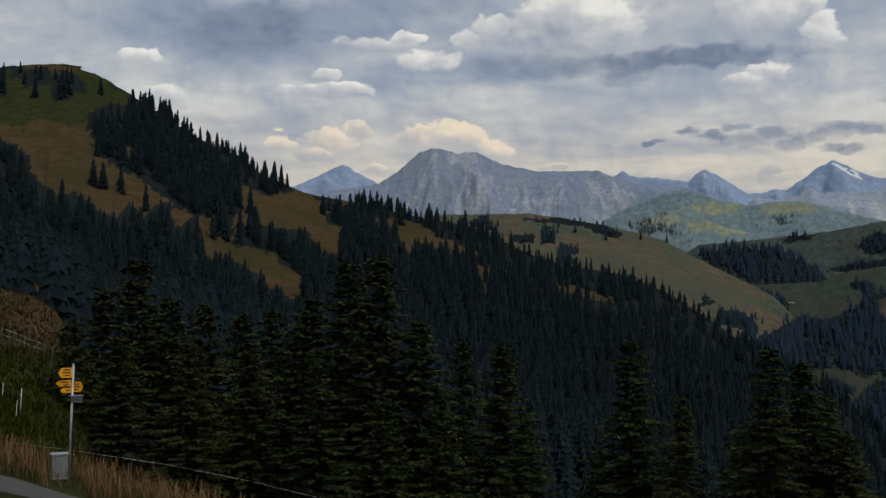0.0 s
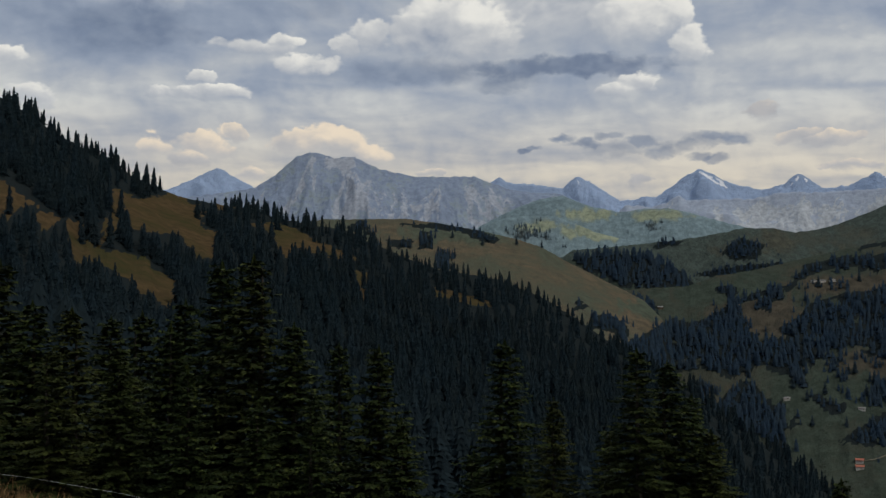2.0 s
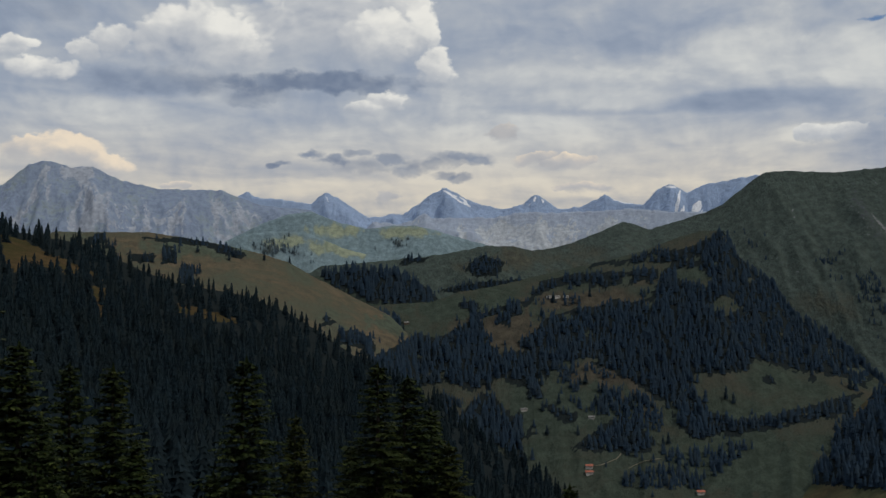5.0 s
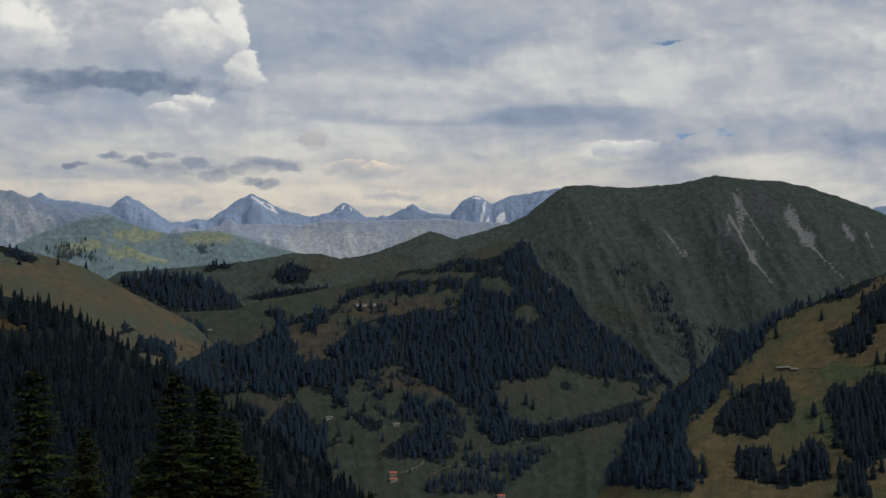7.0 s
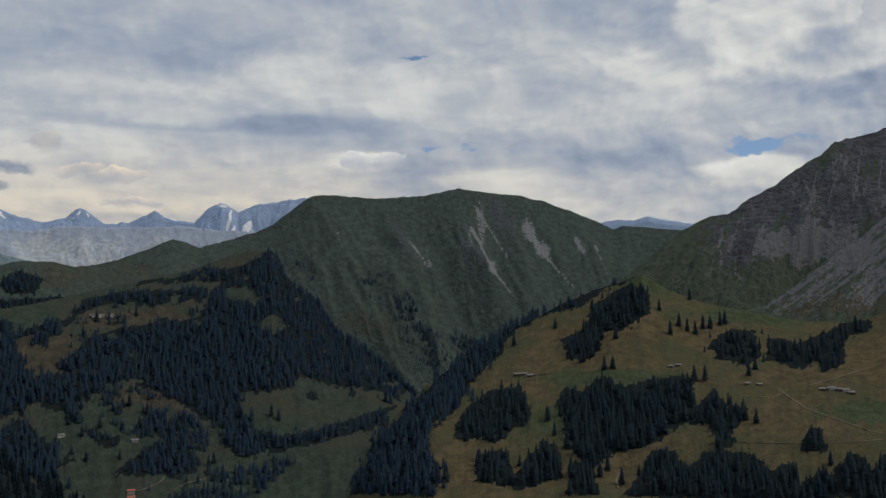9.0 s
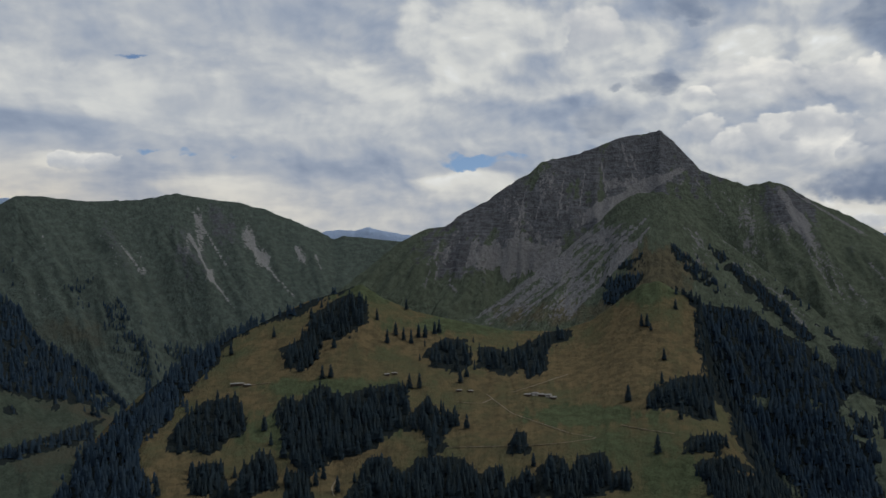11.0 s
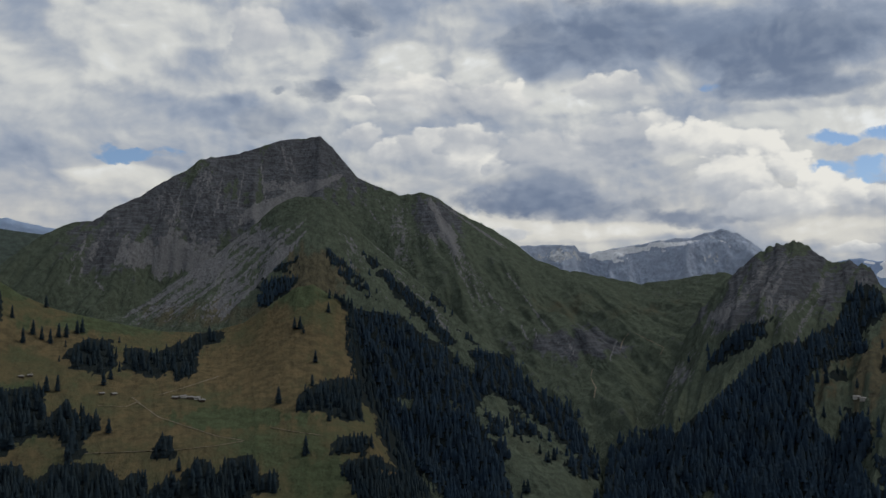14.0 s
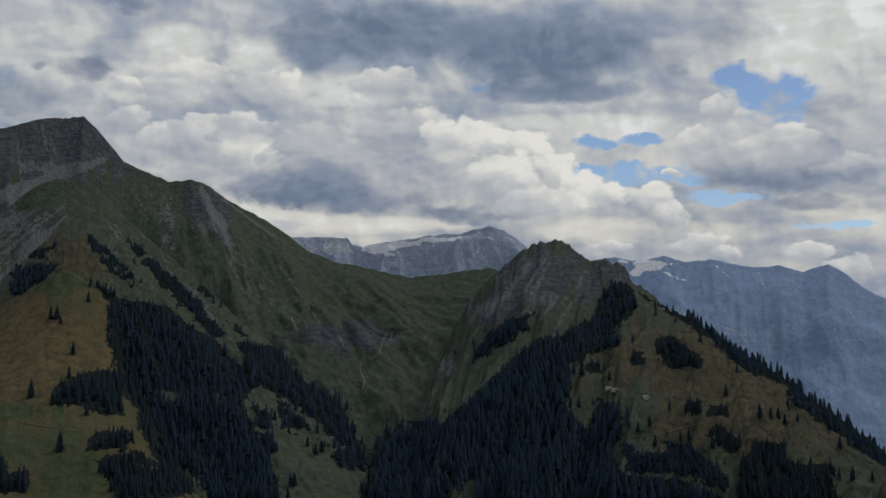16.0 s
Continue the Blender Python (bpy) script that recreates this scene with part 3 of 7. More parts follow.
# sunlit slopes and blue distance haze are painted into these pasture colours
pasture_land = land_paint("pasture_with_sun_and_haze", (0.135, 0.185, 0.205), (0.28, 0.31, 0.22), (0.19, 0.21, 0.24), (0.42, 0.42, 0.40), 110)
# far rock paled and blued: the air's haze is painted into these colours
pale_land = land_paint("pale_limestone_with_haze", (0.31, 0.35, 0.42), (0.35, 0.37, 0.40), (0.32, 0.37, 0.46), (0.45, 0.485, 0.53), 150, 0.4, 0.0, 0.4)
far_land = land_paint("schist_with_haze", (0.28, 0.365, 0.52), (0.32, 0.38, 0.50), (0.28, 0.365, 0.52), (0.50, 0.55, 0.62), 220, 0.5, 0.0, 0.25)
glacier_land = land_paint("glacier_rock_with_haze", (0.30, 0.35, 0.45), (0.34, 0.37, 0.42), (0.33, 0.385, 0.49), (0.56, 0.58, 0.61), 160, 0.7, 0.0, 0.4)
haze_land = land_paint("limestone_with_blue_haze", (0.22, 0.30, 0.42), (0.26, 0.31, 0.38), (0.235, 0.315, 0.47), (0.36, 0.42, 0.53), 200, 0.5, 0.0, 0.3)


def island_green(base, spread):
    def colour(g):
        r = g.node("ShaderNodeNewGeometry").outputs["Random Per Island"]
        at = g.node("ShaderNodeTexCoord").outputs["Object"]
        n = g.noise(at, 0.03, 3.0)
        c = g.mix(r, [v * (1 - spread) for v in base], [v * (1 + spread) for v in base])
        return g.mix(g.step(n, 0.35, 0.75), c, [base[0] * 1.3, base[1] * 1.12, base[2] * 0.95])
    return colour


def near_green(g):
    r = g.node("ShaderNodeNewGeometry").outputs["Random Per Island"]
    at = g.node("ShaderNodeTexCoord").outputs["Object"]
    tree = g.node("ShaderNodeObjectInfo").outputs["Random"]
    c = g.mix(r, (0.009, 0.0155, 0.0045), (0.024, 0.036, 0.0085))
    c = g.mix(g.step(r, 0.80, 1.0), c, (0.050, 0.062, 0.015))
    c = g.mix(g.math("MULTIPLY", g.step(tree, 0.35, 1.0), 0.5), c, (0.032, 0.034, 0.008))
    return g.mix(g.math("MULTIPLY", g.step(g.noise(at, 0.8, 4.0), 0.45, 0.7), 0.5), c, (0.005, 0.008, 0.0035))


needles_near = shader("spruce_needles", near_green, 0.8, spec=0.1)
# wood greens turn bluer and paler with distance: haze put into the colour
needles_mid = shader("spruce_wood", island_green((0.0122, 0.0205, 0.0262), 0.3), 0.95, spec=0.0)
needles_meadow = shader("spruce_wood_light_haze", island_green((0.0175, 0.0285, 0.0380), 0.25), 0.95, spec=0.0, upward=1.5)
needles_far = shader("spruce_wood_blue_haze", island_green((0.0190, 0.0340, 0.0540), 0.2), 0.95, spec=0.0, upward=1.5)
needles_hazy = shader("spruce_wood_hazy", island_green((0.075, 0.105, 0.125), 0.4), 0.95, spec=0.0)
bark = shader("spruce_bark", lambda g: g.mix(g.noise(g.node("ShaderNodeTexCoord").outputs["Object"], 6.0, 6.0), (0.05, 0.04, 0.032), (0.12, 0.10, 0.085)), 0.95)

# ---------------------------------------------------------------- landforms
FORMS = {}


def landform(name, label, category, paint, lines, back, step, rows, amp=0.0, gully=(0.0, 1.0, 2.0), crest_rough=0.6, power=1.0, seed=1,
             dry=0.0, rock=0.0, scree=0.0, snow=(), patches=(), screes=(), drys=(), greens=(), fan=(0.0, 0.0), shear=0.0, streak=0.0, rib=0.0, spurs=(), runs=(), snow_runs=(), dome=0.0):
    """A slope between lines of the land, from the foot to the crest; each line has its elevations and its distances by azimuth."""
    a0 = max(min(p[0] for p in ln[0]) for ln in lines[-1:])
    a1 = max(p[0] for p in lines[-1][0])
    step, rows = step * 1.9, int(rows * 0.6)
    n = int((a1 - a0) / step) + 2
    az = np.linspace(a0, a1, n)
    v = np.linspace(0, 1, rows)
    keys = np.linspace(0, 1, len(lines))
    rr = np.stack([keyed(ln[1], az) for ln in lines])
    ee = np.stack([keyed(ln[0], az) for ln in lines])
    ee[0] = np.minimum(ee[0], ee[-1] - 1.0)
    for i in range(1, len(lines) - 1):
        ee[i] = np.minimum(ee[i], ee[-1] - 0.3 * (ee[-1] - ee[0]))
    width = max(3, int(3.0 / step)) | 1
    rr = np.stack([np.convolve(np.pad(row, width // 2, mode="edge"), np.hanning(width + 2)[1:-1] / np.hanning(width + 2)[1:-1].sum(), "valid") for row in rr])
    zz = rr * np.tan(np.radians(ee))
    crest = zz[-1].copy()
    if dome:
        width = int(dome / step) | 1
        kernel = np.hanning(width + 2)[1:-1]
        for _ in range(2):
            zz[-1] = np.convolve(np.pad(np.minimum(zz[-1], crest), width // 2, mode="edge"), kernel / kernel.sum(), "valid")
    idx = np.clip(np.searchsorted(keys, v, side="right") - 1, 0, len(lines) - 2)
    f = ((v - keys[idx]) / (keys[1] - keys[0]))[:, None]
    r = rr[idx] * (1 - f) + rr[idx + 1] * f
    z = zz[idx] * (1 - f ** power) + zz[idx + 1] * f ** power
    if len(lines) > 2:
        for _ in range(rows // 10):
            z[1:-1] = 0.25 * z[:-2] + 0.5 * z[1:-1] + 0.25 * z[2:]
    z = z + (crest - zz[-1]) * (v ** 5)[:, None]
    A, V = np.meshgrid(az, v)
    taper = np.clip((1 - V) * 6, 0, 1) * np.clip(V * 8 + 0.3, 0, 1)
    rm = r.mean()
    x_m, y_m = np.radians(A) * rm, r
    near = np.clip(r / (0.7 * rm), 0.06, 1.0) ** 1.5
    z = z + near * taper * amp * fbm(x_m / 260.0, y_m / 300.0, 5, seed)
    ga, gk, gv = gully
    flow = (A - fan[0]) / (1 + fan[1] * (1 - V)) - shear * (1 - V)
    flow = flow + 0.5 * fbm(A * 0.35, V * 2.0, 3, seed + 5) + 0.12 * fbm(A * 1.5, V * 7.0, 3, seed + 6)
    edge = np.clip((1 - V) * 4, 0.04, 1)
    coarse = ridged(flow * gk * 0.30, V * gv * 0.30, 3, seed + 2)
    rills = ridged(flow * gk, V * gv, 4, seed + 3)
    fine = ridged(flow * gk * 3.3, V * gv * 3.0, 3, seed + 4)
    seam = ridged(flow * gk * 4.0 + 0.6 * fbm(A * 2.0, V * 6.0, 4, seed + 61), V * gv * 1.1, 2, seed + 62)
    seam = np.clip((seam - 0.45) / 0.35, 0, 1) * np.clip(fbm(A * 0.8, V * 4.0, 3, seed + 63) * 3 + 0.3, 0, 1) * np.clip((V - 0.15) * 4, 0, 1)
    z = z + near * edge * ga * (0.75 * coarse + 0.26 * rills + 0.07 * fine)
    for (a_top, _), (a_foot, e_foot), wide, high in spurs:
        line = a_top + (a_foot - a_top) * (1 - V) / 0.75 + 1.2 * wide * fbm(V * 4.0 + 0.4 * A, V * 0 + wide, 4, seed + 51)
        bump = np.exp(-np.abs(A - line) / (wide * (0.5 + 0.9 * (1 - V))))
        z = z + np.clip((1 - V) * 5, 0, 1) * np.clip(V * 3, 0, 1) * 0.25 * high * bump
    z = z + crest_rough * fbm(A * 4.0, V * 14.0, 4, seed + 9) * np.clip((V - 0.5) * 2, 0.25, 1)
    el = np.degrees(np.arctan2(z, r))
    FORMS[name] = (az, r, z, np.maximum.accumulate(el, axis=0), [])
    # back of the ridge
    kb = 10
    rb = r[-1] + back * np.linspace(0, 1, kb + 1)[1:, None]
    zb = z[-1] - (0.55 * back) * (np.linspace(0, 1, kb + 1)[1:, None] ** 1.3)
    R, Z = np.concatenate([r, rb]), np.concatenate([z, zb])
    Z[0] = Z[0] - 0.06 * rm
    aa = np.radians(np.broadcast_to(az, R.shape))
    co = np.stack([R * np.sin(aa), R * np.cos(aa), Z + EYE], -1).reshape(-1, 3)
    me = mesh_of(name, co, grid_faces(*R.shape))
    me.materials.append(paint)
    E = np.concatenate([el, np.broadcast_to(el[-1], zb.shape)])
    AA = np.broadcast_to(az, R.shape)
    back_of = lambda m: np.concatenate([m, np.broadcast_to(m[-1], zb.shape)])
    VV, FF, RL, FN, SM = back_of(V), back_of(flow), back_of(rills), back_of(fine), back_of(seam)
    layer = {"dry": dry + blur_mask(AA, E, FF, VV, drys, 0.9, seed + 31) - blur_mask(AA, E, FF, VV, greens, 0.9, seed + 37),
             "rock": rock + blur_mask(AA, E, FF, VV, patches, 1.0, seed + 41) + rib * (0.75 * RL + 0.3 * FN),
             "scree": scree + blur_mask(AA, E, FF, VV, screes, 1.1, seed + 43) + streak * (0.35 * SM - 0.35 * RL) + threads(AA, E, runs, seed + 71),
             "snow": blur_mask(AA, E, FF, VV, snow, 1.1, seed + 47) + threads(AA, E, snow_runs, seed + 73)}
    layer["litter"] = np.zeros(R.shape)
    FORMS[name][4].extend((me, AA, E))
    for key, val in layer.items():
        a = me.attributes.new(key, "FLOAT", "POINT")
        a.data.foreach_set("value", np.broadcast_to(val, R.shape).astype(np.float32).ravel())
    return tagged(new(category, me), label, category, kind="structure")


def spot(name, a, e):
    """The places of the land at these azimuths and elevations."""
    az, r, z, el, _ = FORMS[name]
    a, e = np.atleast_1d(a).astype(float), np.atleast_1d(e).astype(float)
    out = np.zeros((len(a), 3))
    col = np.clip(np.searchsorted(az, a), 0, len(az) - 1)
    for i, (c, ai, ei) in enumerate(zip(col, a, e)):
        k = int(np.clip(np.searchsorted(el[:, c], ei), 1, len(r) - 1))
        d = el[k, c] - el[k - 1, c]
        f = np.clip((ei - el[k - 1, c]) / d, 0, 1) if d > 1e-6 else 0.0
        rad, h = r[k - 1, c] * (1 - f) + r[k, c] * f, z[k - 1, c] * (1 - f) + z[k, c] * f
        out[i] = rad * math.sin(radians(ai)), rad * math.cos(radians(ai)), h + EYE
    return out


def flat(a0, a1, value):
    return [(a0, value), (a1, value)]


# far snow range, its blue distance haze painted into the colour
landform("far", "haze-blue snow-streaked far mountain range on the horizon", "mountain_range", far_land,
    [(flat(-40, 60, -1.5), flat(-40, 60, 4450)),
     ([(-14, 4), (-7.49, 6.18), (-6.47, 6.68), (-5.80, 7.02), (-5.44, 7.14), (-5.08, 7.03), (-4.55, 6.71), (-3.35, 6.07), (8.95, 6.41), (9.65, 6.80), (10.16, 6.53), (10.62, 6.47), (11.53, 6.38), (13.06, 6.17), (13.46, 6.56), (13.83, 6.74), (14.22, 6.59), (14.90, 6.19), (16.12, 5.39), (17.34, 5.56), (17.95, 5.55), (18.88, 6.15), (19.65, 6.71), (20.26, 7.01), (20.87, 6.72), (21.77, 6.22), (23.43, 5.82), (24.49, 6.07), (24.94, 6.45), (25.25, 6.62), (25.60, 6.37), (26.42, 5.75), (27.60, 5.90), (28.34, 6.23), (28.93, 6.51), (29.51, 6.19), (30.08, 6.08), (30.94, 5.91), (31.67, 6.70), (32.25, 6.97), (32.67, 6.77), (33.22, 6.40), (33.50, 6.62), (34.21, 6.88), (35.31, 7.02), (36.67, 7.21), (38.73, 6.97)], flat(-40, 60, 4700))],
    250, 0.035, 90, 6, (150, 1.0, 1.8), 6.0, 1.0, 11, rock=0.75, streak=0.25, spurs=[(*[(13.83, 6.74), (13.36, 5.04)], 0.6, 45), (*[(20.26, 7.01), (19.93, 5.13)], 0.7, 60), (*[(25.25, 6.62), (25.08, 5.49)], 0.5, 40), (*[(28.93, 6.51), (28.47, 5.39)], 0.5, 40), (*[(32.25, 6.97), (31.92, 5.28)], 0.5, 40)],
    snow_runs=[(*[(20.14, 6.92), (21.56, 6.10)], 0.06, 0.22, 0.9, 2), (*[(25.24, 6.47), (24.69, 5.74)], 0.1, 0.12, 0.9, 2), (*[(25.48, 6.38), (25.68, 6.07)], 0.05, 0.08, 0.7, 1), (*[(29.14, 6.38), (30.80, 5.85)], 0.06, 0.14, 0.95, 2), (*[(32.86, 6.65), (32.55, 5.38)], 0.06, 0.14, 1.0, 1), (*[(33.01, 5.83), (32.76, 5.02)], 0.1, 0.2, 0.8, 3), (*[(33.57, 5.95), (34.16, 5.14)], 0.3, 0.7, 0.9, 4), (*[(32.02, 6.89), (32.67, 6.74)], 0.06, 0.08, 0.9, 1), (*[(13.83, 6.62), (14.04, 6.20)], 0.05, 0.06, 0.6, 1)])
landform("haze_peak", "small haze-blue far peak between two mountains", "mountain", far_land,
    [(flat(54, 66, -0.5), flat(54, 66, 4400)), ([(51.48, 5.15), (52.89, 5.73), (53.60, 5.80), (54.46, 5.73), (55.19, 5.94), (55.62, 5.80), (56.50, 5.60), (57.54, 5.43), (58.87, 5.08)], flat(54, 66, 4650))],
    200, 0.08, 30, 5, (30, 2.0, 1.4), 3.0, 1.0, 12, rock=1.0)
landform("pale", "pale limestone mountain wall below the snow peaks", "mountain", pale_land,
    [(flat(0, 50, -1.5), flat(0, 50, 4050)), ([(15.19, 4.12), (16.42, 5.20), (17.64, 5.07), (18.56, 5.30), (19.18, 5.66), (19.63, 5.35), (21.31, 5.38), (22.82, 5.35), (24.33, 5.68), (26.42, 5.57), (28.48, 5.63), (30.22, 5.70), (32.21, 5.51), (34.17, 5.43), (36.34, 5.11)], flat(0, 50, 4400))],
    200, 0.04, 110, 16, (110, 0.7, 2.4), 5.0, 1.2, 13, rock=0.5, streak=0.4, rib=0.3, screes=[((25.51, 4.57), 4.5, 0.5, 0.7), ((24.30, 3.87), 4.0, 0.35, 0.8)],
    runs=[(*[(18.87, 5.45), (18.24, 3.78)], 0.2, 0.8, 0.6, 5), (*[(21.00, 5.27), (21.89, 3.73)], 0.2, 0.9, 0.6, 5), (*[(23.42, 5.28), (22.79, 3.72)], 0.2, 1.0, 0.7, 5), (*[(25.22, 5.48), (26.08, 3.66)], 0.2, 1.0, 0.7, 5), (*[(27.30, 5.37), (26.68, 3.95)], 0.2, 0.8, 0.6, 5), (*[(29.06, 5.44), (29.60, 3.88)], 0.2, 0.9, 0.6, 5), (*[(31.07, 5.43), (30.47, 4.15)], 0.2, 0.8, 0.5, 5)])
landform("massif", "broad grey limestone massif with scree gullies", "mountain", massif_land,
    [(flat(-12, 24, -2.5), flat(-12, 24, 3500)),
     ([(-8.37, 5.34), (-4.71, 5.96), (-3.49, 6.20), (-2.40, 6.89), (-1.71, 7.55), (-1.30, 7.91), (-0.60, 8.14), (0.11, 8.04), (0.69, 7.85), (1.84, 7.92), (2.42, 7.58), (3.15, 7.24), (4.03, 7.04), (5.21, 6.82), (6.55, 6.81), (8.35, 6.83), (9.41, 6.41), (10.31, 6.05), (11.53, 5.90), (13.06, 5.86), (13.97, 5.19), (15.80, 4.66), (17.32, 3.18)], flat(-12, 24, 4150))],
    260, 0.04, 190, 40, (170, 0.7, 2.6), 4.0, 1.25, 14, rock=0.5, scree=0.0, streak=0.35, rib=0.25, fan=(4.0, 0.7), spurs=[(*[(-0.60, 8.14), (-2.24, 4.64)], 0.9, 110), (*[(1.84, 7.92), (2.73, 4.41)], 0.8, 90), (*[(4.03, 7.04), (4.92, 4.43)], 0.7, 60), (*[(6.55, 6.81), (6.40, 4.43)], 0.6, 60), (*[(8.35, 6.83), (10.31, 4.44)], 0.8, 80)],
    # the first scree patch paints a sunlit spot on the summit
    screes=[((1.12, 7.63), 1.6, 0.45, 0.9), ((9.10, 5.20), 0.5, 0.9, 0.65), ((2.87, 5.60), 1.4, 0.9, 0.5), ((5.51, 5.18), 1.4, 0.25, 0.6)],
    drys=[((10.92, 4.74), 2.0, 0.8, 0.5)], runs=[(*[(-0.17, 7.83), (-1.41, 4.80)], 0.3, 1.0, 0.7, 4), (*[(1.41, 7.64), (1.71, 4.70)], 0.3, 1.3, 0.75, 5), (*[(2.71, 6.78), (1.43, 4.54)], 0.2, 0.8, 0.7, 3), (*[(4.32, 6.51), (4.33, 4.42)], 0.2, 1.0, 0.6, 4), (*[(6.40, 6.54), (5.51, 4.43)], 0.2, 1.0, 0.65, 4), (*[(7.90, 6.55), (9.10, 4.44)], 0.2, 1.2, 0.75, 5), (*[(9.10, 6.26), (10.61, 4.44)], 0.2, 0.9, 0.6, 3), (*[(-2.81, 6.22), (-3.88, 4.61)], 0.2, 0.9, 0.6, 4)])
# pasture_a: yellow dry patches stand in for slopes in the sun
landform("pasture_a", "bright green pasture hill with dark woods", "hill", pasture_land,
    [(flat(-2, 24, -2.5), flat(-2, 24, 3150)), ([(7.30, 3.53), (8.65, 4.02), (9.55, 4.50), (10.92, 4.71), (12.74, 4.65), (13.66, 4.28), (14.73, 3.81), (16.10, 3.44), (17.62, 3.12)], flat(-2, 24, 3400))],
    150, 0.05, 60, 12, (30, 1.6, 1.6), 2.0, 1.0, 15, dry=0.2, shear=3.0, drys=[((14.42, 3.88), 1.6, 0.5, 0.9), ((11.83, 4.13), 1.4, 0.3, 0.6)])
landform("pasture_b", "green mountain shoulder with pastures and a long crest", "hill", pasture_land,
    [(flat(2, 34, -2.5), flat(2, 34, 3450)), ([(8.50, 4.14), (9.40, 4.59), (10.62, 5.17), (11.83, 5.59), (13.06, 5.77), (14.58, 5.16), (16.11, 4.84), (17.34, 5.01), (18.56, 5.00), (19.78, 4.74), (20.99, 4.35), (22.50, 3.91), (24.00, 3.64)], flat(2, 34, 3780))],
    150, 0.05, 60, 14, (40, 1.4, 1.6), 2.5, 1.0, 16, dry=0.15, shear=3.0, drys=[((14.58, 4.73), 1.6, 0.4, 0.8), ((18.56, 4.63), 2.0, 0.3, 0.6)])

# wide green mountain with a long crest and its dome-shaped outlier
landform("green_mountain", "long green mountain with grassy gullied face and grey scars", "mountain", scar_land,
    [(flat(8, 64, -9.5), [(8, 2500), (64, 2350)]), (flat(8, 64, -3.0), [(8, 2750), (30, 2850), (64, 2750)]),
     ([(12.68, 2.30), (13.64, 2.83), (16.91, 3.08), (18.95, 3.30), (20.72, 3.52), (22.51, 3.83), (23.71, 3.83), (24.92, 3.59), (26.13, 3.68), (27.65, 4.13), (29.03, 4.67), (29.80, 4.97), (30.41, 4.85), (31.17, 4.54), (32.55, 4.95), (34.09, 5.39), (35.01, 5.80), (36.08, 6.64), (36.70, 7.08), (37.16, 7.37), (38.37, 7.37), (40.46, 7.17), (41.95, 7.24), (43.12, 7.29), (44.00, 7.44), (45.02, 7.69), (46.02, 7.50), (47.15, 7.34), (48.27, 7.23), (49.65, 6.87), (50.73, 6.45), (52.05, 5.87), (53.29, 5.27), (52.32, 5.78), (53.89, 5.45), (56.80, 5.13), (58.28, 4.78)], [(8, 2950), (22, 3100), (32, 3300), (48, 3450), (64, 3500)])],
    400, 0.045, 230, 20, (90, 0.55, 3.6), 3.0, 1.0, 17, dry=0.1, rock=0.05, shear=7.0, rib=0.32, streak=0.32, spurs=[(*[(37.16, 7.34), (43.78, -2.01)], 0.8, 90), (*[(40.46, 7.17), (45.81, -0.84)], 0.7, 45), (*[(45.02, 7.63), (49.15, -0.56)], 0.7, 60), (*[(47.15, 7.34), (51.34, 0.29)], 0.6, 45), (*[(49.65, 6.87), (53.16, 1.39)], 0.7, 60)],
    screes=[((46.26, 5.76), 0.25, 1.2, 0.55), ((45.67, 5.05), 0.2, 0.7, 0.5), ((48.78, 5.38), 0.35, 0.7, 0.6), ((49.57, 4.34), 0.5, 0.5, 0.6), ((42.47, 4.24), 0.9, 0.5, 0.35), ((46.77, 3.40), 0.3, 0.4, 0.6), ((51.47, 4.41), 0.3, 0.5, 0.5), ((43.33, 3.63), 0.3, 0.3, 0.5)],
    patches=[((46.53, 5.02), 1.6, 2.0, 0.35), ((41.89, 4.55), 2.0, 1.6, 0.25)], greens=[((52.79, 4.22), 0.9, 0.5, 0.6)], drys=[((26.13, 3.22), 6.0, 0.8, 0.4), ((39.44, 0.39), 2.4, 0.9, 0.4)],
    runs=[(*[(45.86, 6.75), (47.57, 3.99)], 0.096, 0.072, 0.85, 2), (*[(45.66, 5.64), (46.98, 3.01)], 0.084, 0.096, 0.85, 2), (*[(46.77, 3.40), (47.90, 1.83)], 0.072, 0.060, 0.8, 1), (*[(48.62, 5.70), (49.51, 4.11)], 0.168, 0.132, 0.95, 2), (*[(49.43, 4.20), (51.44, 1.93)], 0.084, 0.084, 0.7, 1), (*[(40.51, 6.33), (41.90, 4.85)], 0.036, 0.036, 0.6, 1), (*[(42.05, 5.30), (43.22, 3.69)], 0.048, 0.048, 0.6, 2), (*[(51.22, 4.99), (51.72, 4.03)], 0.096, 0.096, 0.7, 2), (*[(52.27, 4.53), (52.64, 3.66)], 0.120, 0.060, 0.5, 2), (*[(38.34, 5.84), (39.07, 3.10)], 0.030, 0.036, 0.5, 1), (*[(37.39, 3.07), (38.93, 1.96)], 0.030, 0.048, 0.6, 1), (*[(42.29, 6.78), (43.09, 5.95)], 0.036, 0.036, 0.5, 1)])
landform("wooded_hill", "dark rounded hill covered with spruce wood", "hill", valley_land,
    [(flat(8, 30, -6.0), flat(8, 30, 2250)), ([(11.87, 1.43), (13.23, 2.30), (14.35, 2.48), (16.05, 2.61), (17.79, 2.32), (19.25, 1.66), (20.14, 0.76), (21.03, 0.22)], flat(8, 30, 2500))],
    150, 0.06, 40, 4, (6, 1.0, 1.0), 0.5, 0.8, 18)
